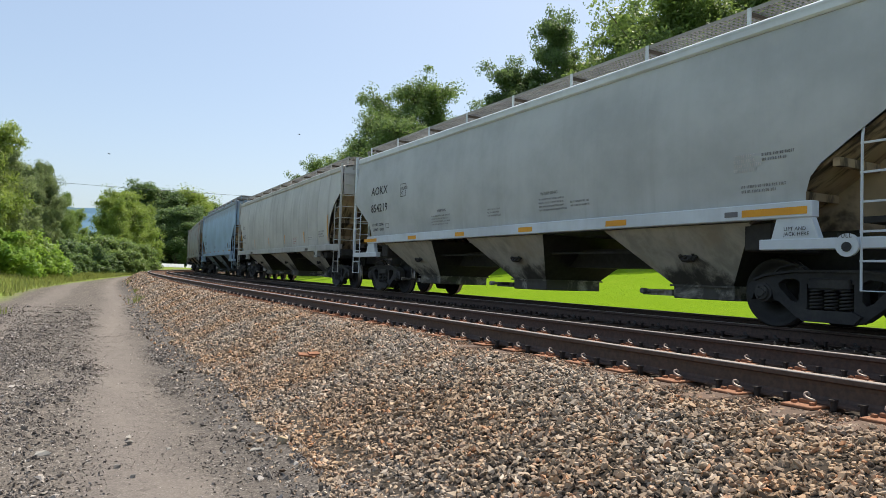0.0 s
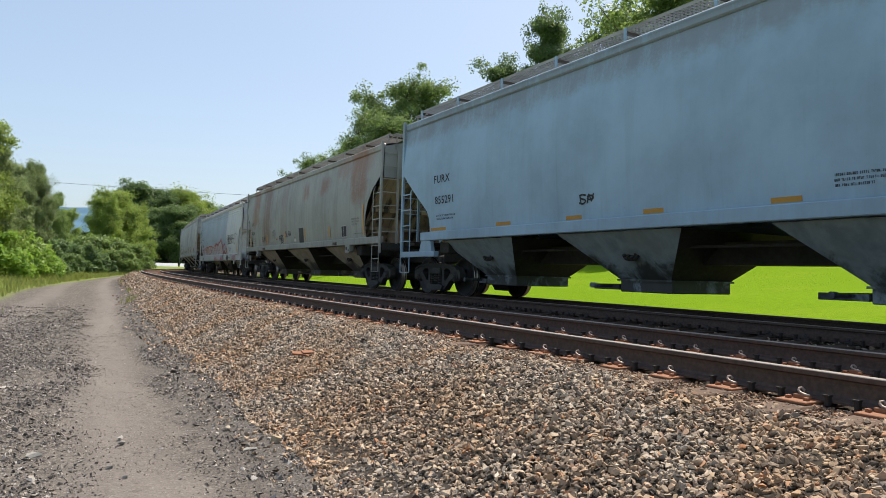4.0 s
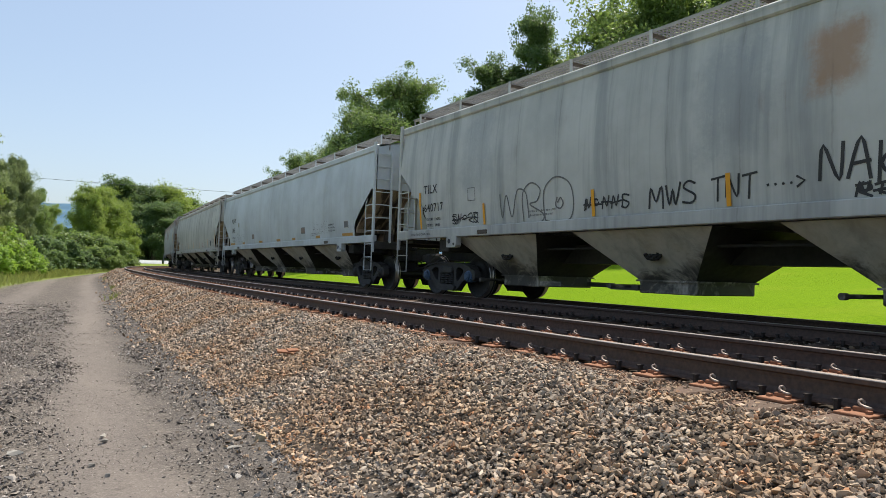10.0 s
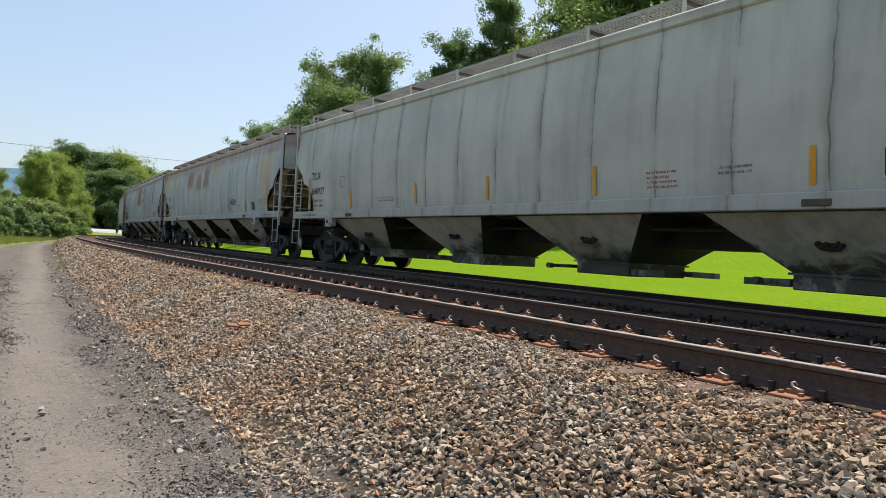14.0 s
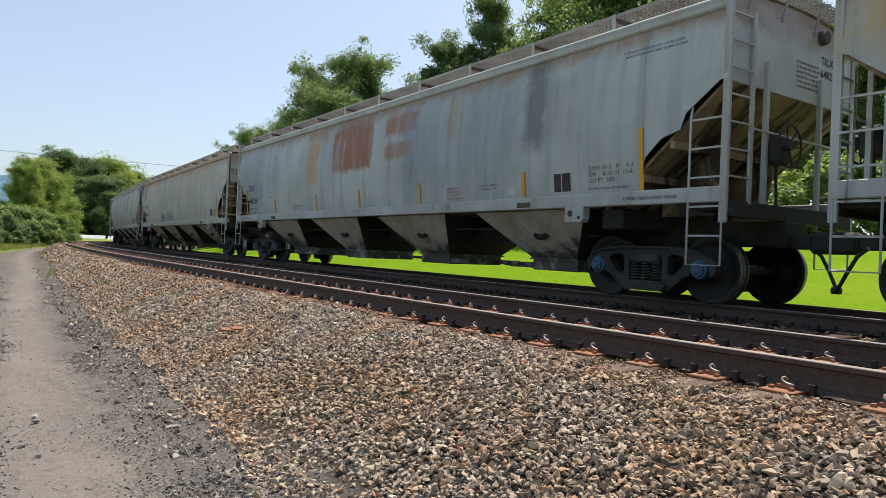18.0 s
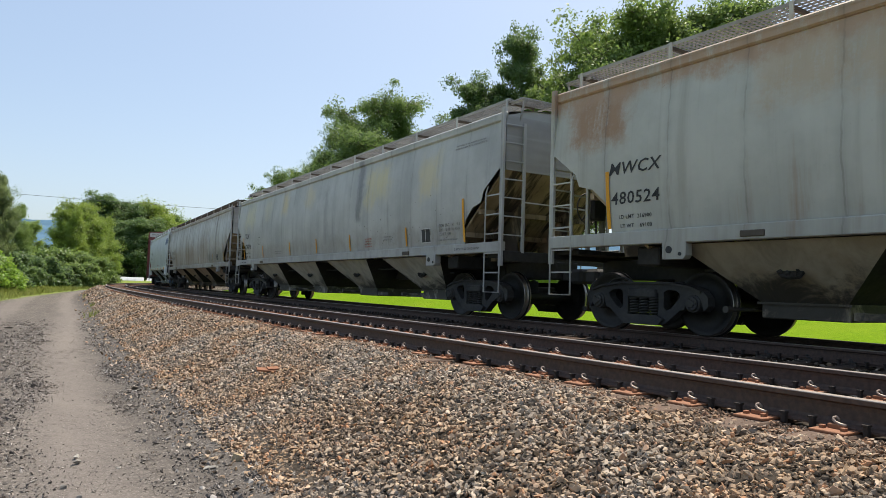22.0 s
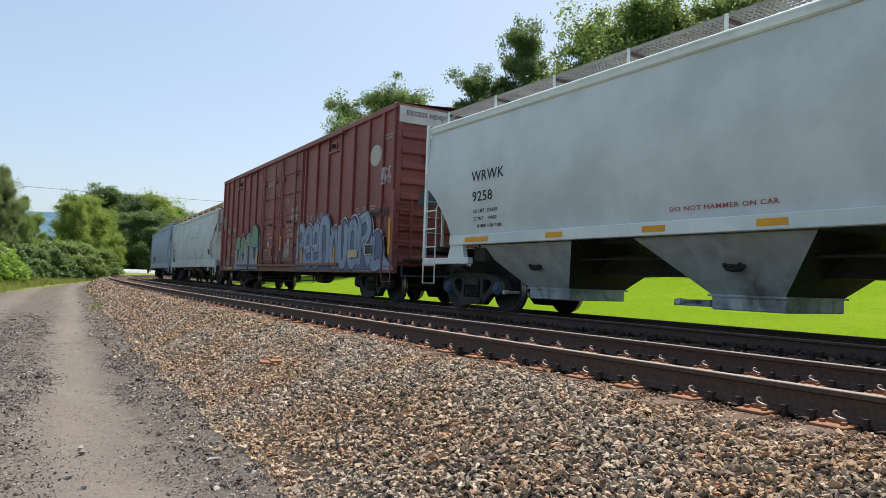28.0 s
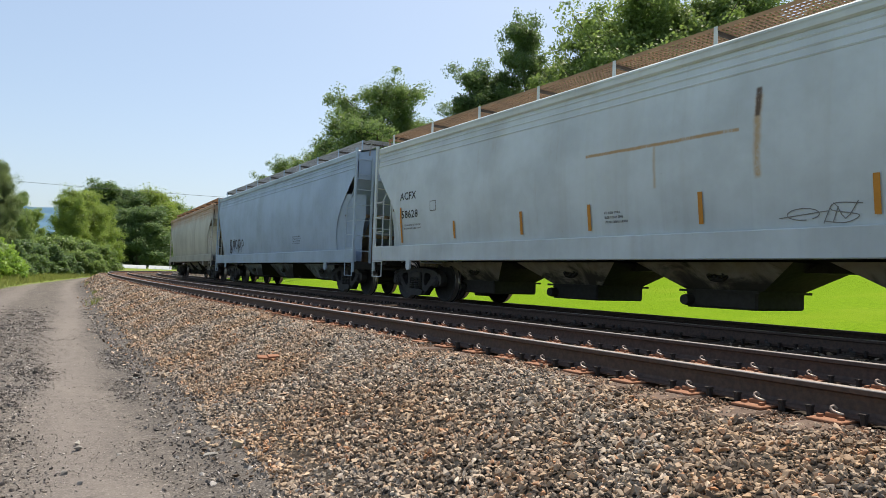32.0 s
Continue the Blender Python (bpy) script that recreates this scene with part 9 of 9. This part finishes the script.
def build_rocks():
    for i, (x, y, sx, sy, sz, mt, lab) in enumerate([
            (-1.23, 5.47, 0.055, 0.05, 0.045, M_TANROCK, "lump of tan rock at the ballast's foot"), (-1.38, 5.30, 0.07, 0.03, 0.022, M_PALEROCK, "flat pale stone at the ballast's foot"),
            (-2.42, 5.40, 0.05, 0.035, 0.022, M_GREYROCK, "dark stone on the gravel road"), (-2.50, 5.55, 0.035, 0.03, 0.02, M_PALEROCK, "pale stone on the gravel road"), (-2.05, 5.25, 0.04, 0.03, 0.018, M_PALEROCK, "flat pale stone on the gravel road"),
            (-2.86, 5.02, 0.06, 0.05, 0.02, M_PALEROCK, "flat pale stone on the gravel road"), (-10.55, 18.75, 0.16, 0.05, 0.05, M_GREYROCK, "dark stick-like stone on the gravel road"), (-2.2, 4.75, 0.03, 0.03, 0.02, M_GREYROCK, "dark stone on the gravel road"),
            (-2.0, 4.55, 0.025, 0.02, 0.018, M_GREYROCK, "dark stone on the gravel road")]):
        r = math.hypot(x - CX, y - CY) - R1
        rock(x, y, level(r, 5.5 if y < 10 else 21) + sz * 0.5 + 0.005, sx, sy, sz, i * 37, mt, lab, seed=i + 3)
    bm = bmesh.new()
    add_box(bm, -0.12, 0.12, -0.05, 0.05, -0.01, 0.01, bevel=0.004)
    add_box(bm, 0.0, 0.13, -0.04, 0.04, 0.010, 0.024, pose(0, 0, 0, 0, -4, 12))
    ob = thing("scrap_plate", close(bm, "scrap_plate", M_PLATE), pose(-1.54, 8.0, -0.435, 12, 6, 20), None, "rusty iron tie plate lying on the ballast", "scrap")


build_rocks()


# ---- distance ----
def build_distance():
    n = Nodes("wooded hill with painted haze")
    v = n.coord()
    # the blue of the distance haze is painted into the hills' base colour
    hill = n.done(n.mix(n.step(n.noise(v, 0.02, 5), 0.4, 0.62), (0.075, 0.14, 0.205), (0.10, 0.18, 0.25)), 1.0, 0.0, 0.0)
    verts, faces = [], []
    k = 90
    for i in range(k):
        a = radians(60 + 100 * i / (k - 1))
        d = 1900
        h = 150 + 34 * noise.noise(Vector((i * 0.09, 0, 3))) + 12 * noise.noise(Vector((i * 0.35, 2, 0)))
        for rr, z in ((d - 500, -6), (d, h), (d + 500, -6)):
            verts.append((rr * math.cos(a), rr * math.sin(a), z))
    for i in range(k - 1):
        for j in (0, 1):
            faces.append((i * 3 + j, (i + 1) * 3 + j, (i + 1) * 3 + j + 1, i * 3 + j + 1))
    tagged(new("backdrop", mesh_from("backdrop", verts, faces, hill, True)), "distant wooded hills with blue haze painted in", "hill", kind="structure")
    # power lines between poles that stand out of sight
    dark = plain("dark cable", (0.10, 0.11, 0.12), (0.14, 0.15, 0.16), 0.6, 0, 3, 0.0)
    wood = plain("pole wood", (0.13, 0.10, 0.08), (0.18, 0.15, 0.12), 0.9, 0, 4, 0.4)
    ends = [(-128.0, 118.0), (52.0, 205.0)]
    for x, y in ends:
        bm = bmesh.new()
        g = ground_z(x, y)
        add_tube(bm, [(0, 0, -0.2), (0, 0, 18.8)], 0.15, 10)
        pole = thing("utility_pole", close(bm, "utility_pole", wood), pose(x, y, g), None, "wooden utility pole beyond the trees", "pole")
        bm = bmesh.new()
        add_box(bm, -0.06, 0.06, -1.2, 1.2, 17.9, 18.05)
        part("crossarm", bm, wood, pole)
    for off, drop in ((0.0, 0.0),):
        bm = bmesh.new()
        (x0, y0), (x1, y1) = ends
        pts = []
        for i in range(25):
            f = i / 24
            pts.append((x0 + (x1 - x0) * f + off, y0 + (y1 - y0) * f, 18.0 + ground_z(x0, y0) * (1 - f) + ground_z(x1, y1) * f - 11 * f * (1 - f) - drop))
        add_tube(bm, pts, 0.038, 5)
        thing("power_line", close(bm, "power_line", dark), None, None, "sagging power line across the sky", "cable", "power lines")
    # pale barriers where a road meets the line
    white = plain("white barrier paint", (0.82, 0.82, 0.80), (0.74, 0.74, 0.72), 0.7, 0, 2, 0.05)
    for i in range(7):
        x, y = view_spot(281 + 12.6 * i if i < 4 else 337 + 12.6 * (i - 4), 190)
        bm = bmesh.new()
        front, back = [(-0.75, 0.0), (-0.70, 0.12), (0.1, 1.05)], [(0.3, 1.05), (0.3, 0.0)]
        rows = [[bm.verts.new((x, y, z)) for y, z in front + back] for x in (-1.0, 1.0)]
        for k in range(5):
            bm.faces.new((rows[0][k], rows[1][k], rows[1][(k + 1) % 5], rows[0][(k + 1) % 5]))
        bm.faces.new(rows[0][::-1])
        bm.faces.new(rows[1])
        thing("road_barrier", close(bm, "road_barrier", white), pose(x, y, ground_z(x, y) - 0.02, 0, 0, 12), None, "white road barrier at the bend of the line", "barrier", "white road barriers")


build_distance()

# ---- birds ----
M_BIRD = plain("dark plumage", (0.025, 0.024, 0.026), (0.05, 0.048, 0.05), 0.8, 0, 30, 0.1)


def bird():
    """A small dark bird, beak along x, with two wings that beat about its back."""
    bm = bmesh.new()
    add_lathe(bm, [(0.0, -0.17), (0.012, -0.15), (0.035, -0.11), (0.045, -0.08), (0.06, 0.0), (0.045, 0.09), (0.025, 0.14), (0.03, 0.21), (0.0, 0.215)], 10, pose(0, 0, 0, 0, 0, 90))
    ob = thing("bird", close(bm, "bird", M_BIRD, True), None, None, "small dark bird in flight over the trees", "bird", "birds over the line")
    wings = []
    for sgn in (-1, 1):
        bm = bmesh.new()
        rim = [(0.07, 0.02), (0.10, 0.14), (0.03, 0.34), (-0.05, 0.30), (-0.08, 0.14), (-0.07, 0.02)]
        top = [bm.verts.new((x, sgn * y, 0.012 + 0.05 * y)) for x, y in rim]
        low = [bm.verts.new((x, sgn * y, 0.002 + 0.05 * y)) for x, y in rim]
        bm.faces.new(top)
        bm.faces.new(low[::-1])
        for k in range(6):
            bm.faces.new((top[k], low[k], low[(k + 1) % 6], top[(k + 1) % 6]))
        wings.append((part("wing", bm, M_BIRD, ob), sgn))
    return ob, wings


BIRDS = [(bird(), (-47.27, 95.0, 15.9), (10.86, 0.0, 0.50)), (bird(), (-20.75, 95.0, 19.5), (7.6, 0.0, -1.1))]

# ---- what moves ----
def motions():
    """The train comes down the line and its wheels roll."""
    times = [i * 0.5 for i in range(65)]
    for k, car in CARS.items():
        walk(car, [(t, along(-4.22 - GAUGE / 2, place_of(k) - run(t))) for t in times])
    for (ob, wings), start, pace in BIRDS:
        p, v = Vector(start), Vector(pace)
        yaw = math.degrees(math.atan2(v.y, v.x))
        rows = [(t, p + v * t) for t in (0.0, 1.0, 2.0, 3.0, 4.0)]
        rows += [(t, rows[-1][1] + Vector((v.x, v.x * 0.35, 0)) * (t - 4.0)) for t in (6.0, 16.0, 32.0)]
        walk(ob, [(t, pose(q.x, q.y, q.z, 0, 0, yaw)) for t, q in rows])
        beat = [i / 15 for i in range(61)] + [32.0]
        for wing, sgn in wings:
            walk(wing, [(t, pose(0, 0, 0, sgn * 32 * math.sin(t * 26.0), 0, 0)) for t in beat])
    for ws, ax, k in WHEELS:
        u = place_of(k)
        hub = ws.matrix_basis.translation.copy()
        rows = []
        inside = [i / 10 for i in range(0, 321) if -14 < u - run(i / 10) < 30]
        ends = [t for t in (0.0, 32.0) if t not in inside]
        for t in sorted(set(inside + ends)):
            # within its stretch the wheel turns with the way rolled, never past 90 degrees a step
            tt = min(max(t, inside[0]), inside[-1]) if inside else 0.0
            rows.append((t, tt))
        fine = []
        for (t0, a), (t1, b) in zip(rows, rows[1:]):
            fine.append((t0, a))
            if b > a:
                fine += [(t0 + 1 / 30, a + 1 / 30), (t0 + 2 / 30, a + 2 / 30)]
        fine.append(rows[-1])
        walk(ws, [(t, pose(hub.x, hub.y, hub.z, 0, math.degrees(run(a) / WHEEL_R) % 360, 0)) for t, a in fine])


motions()
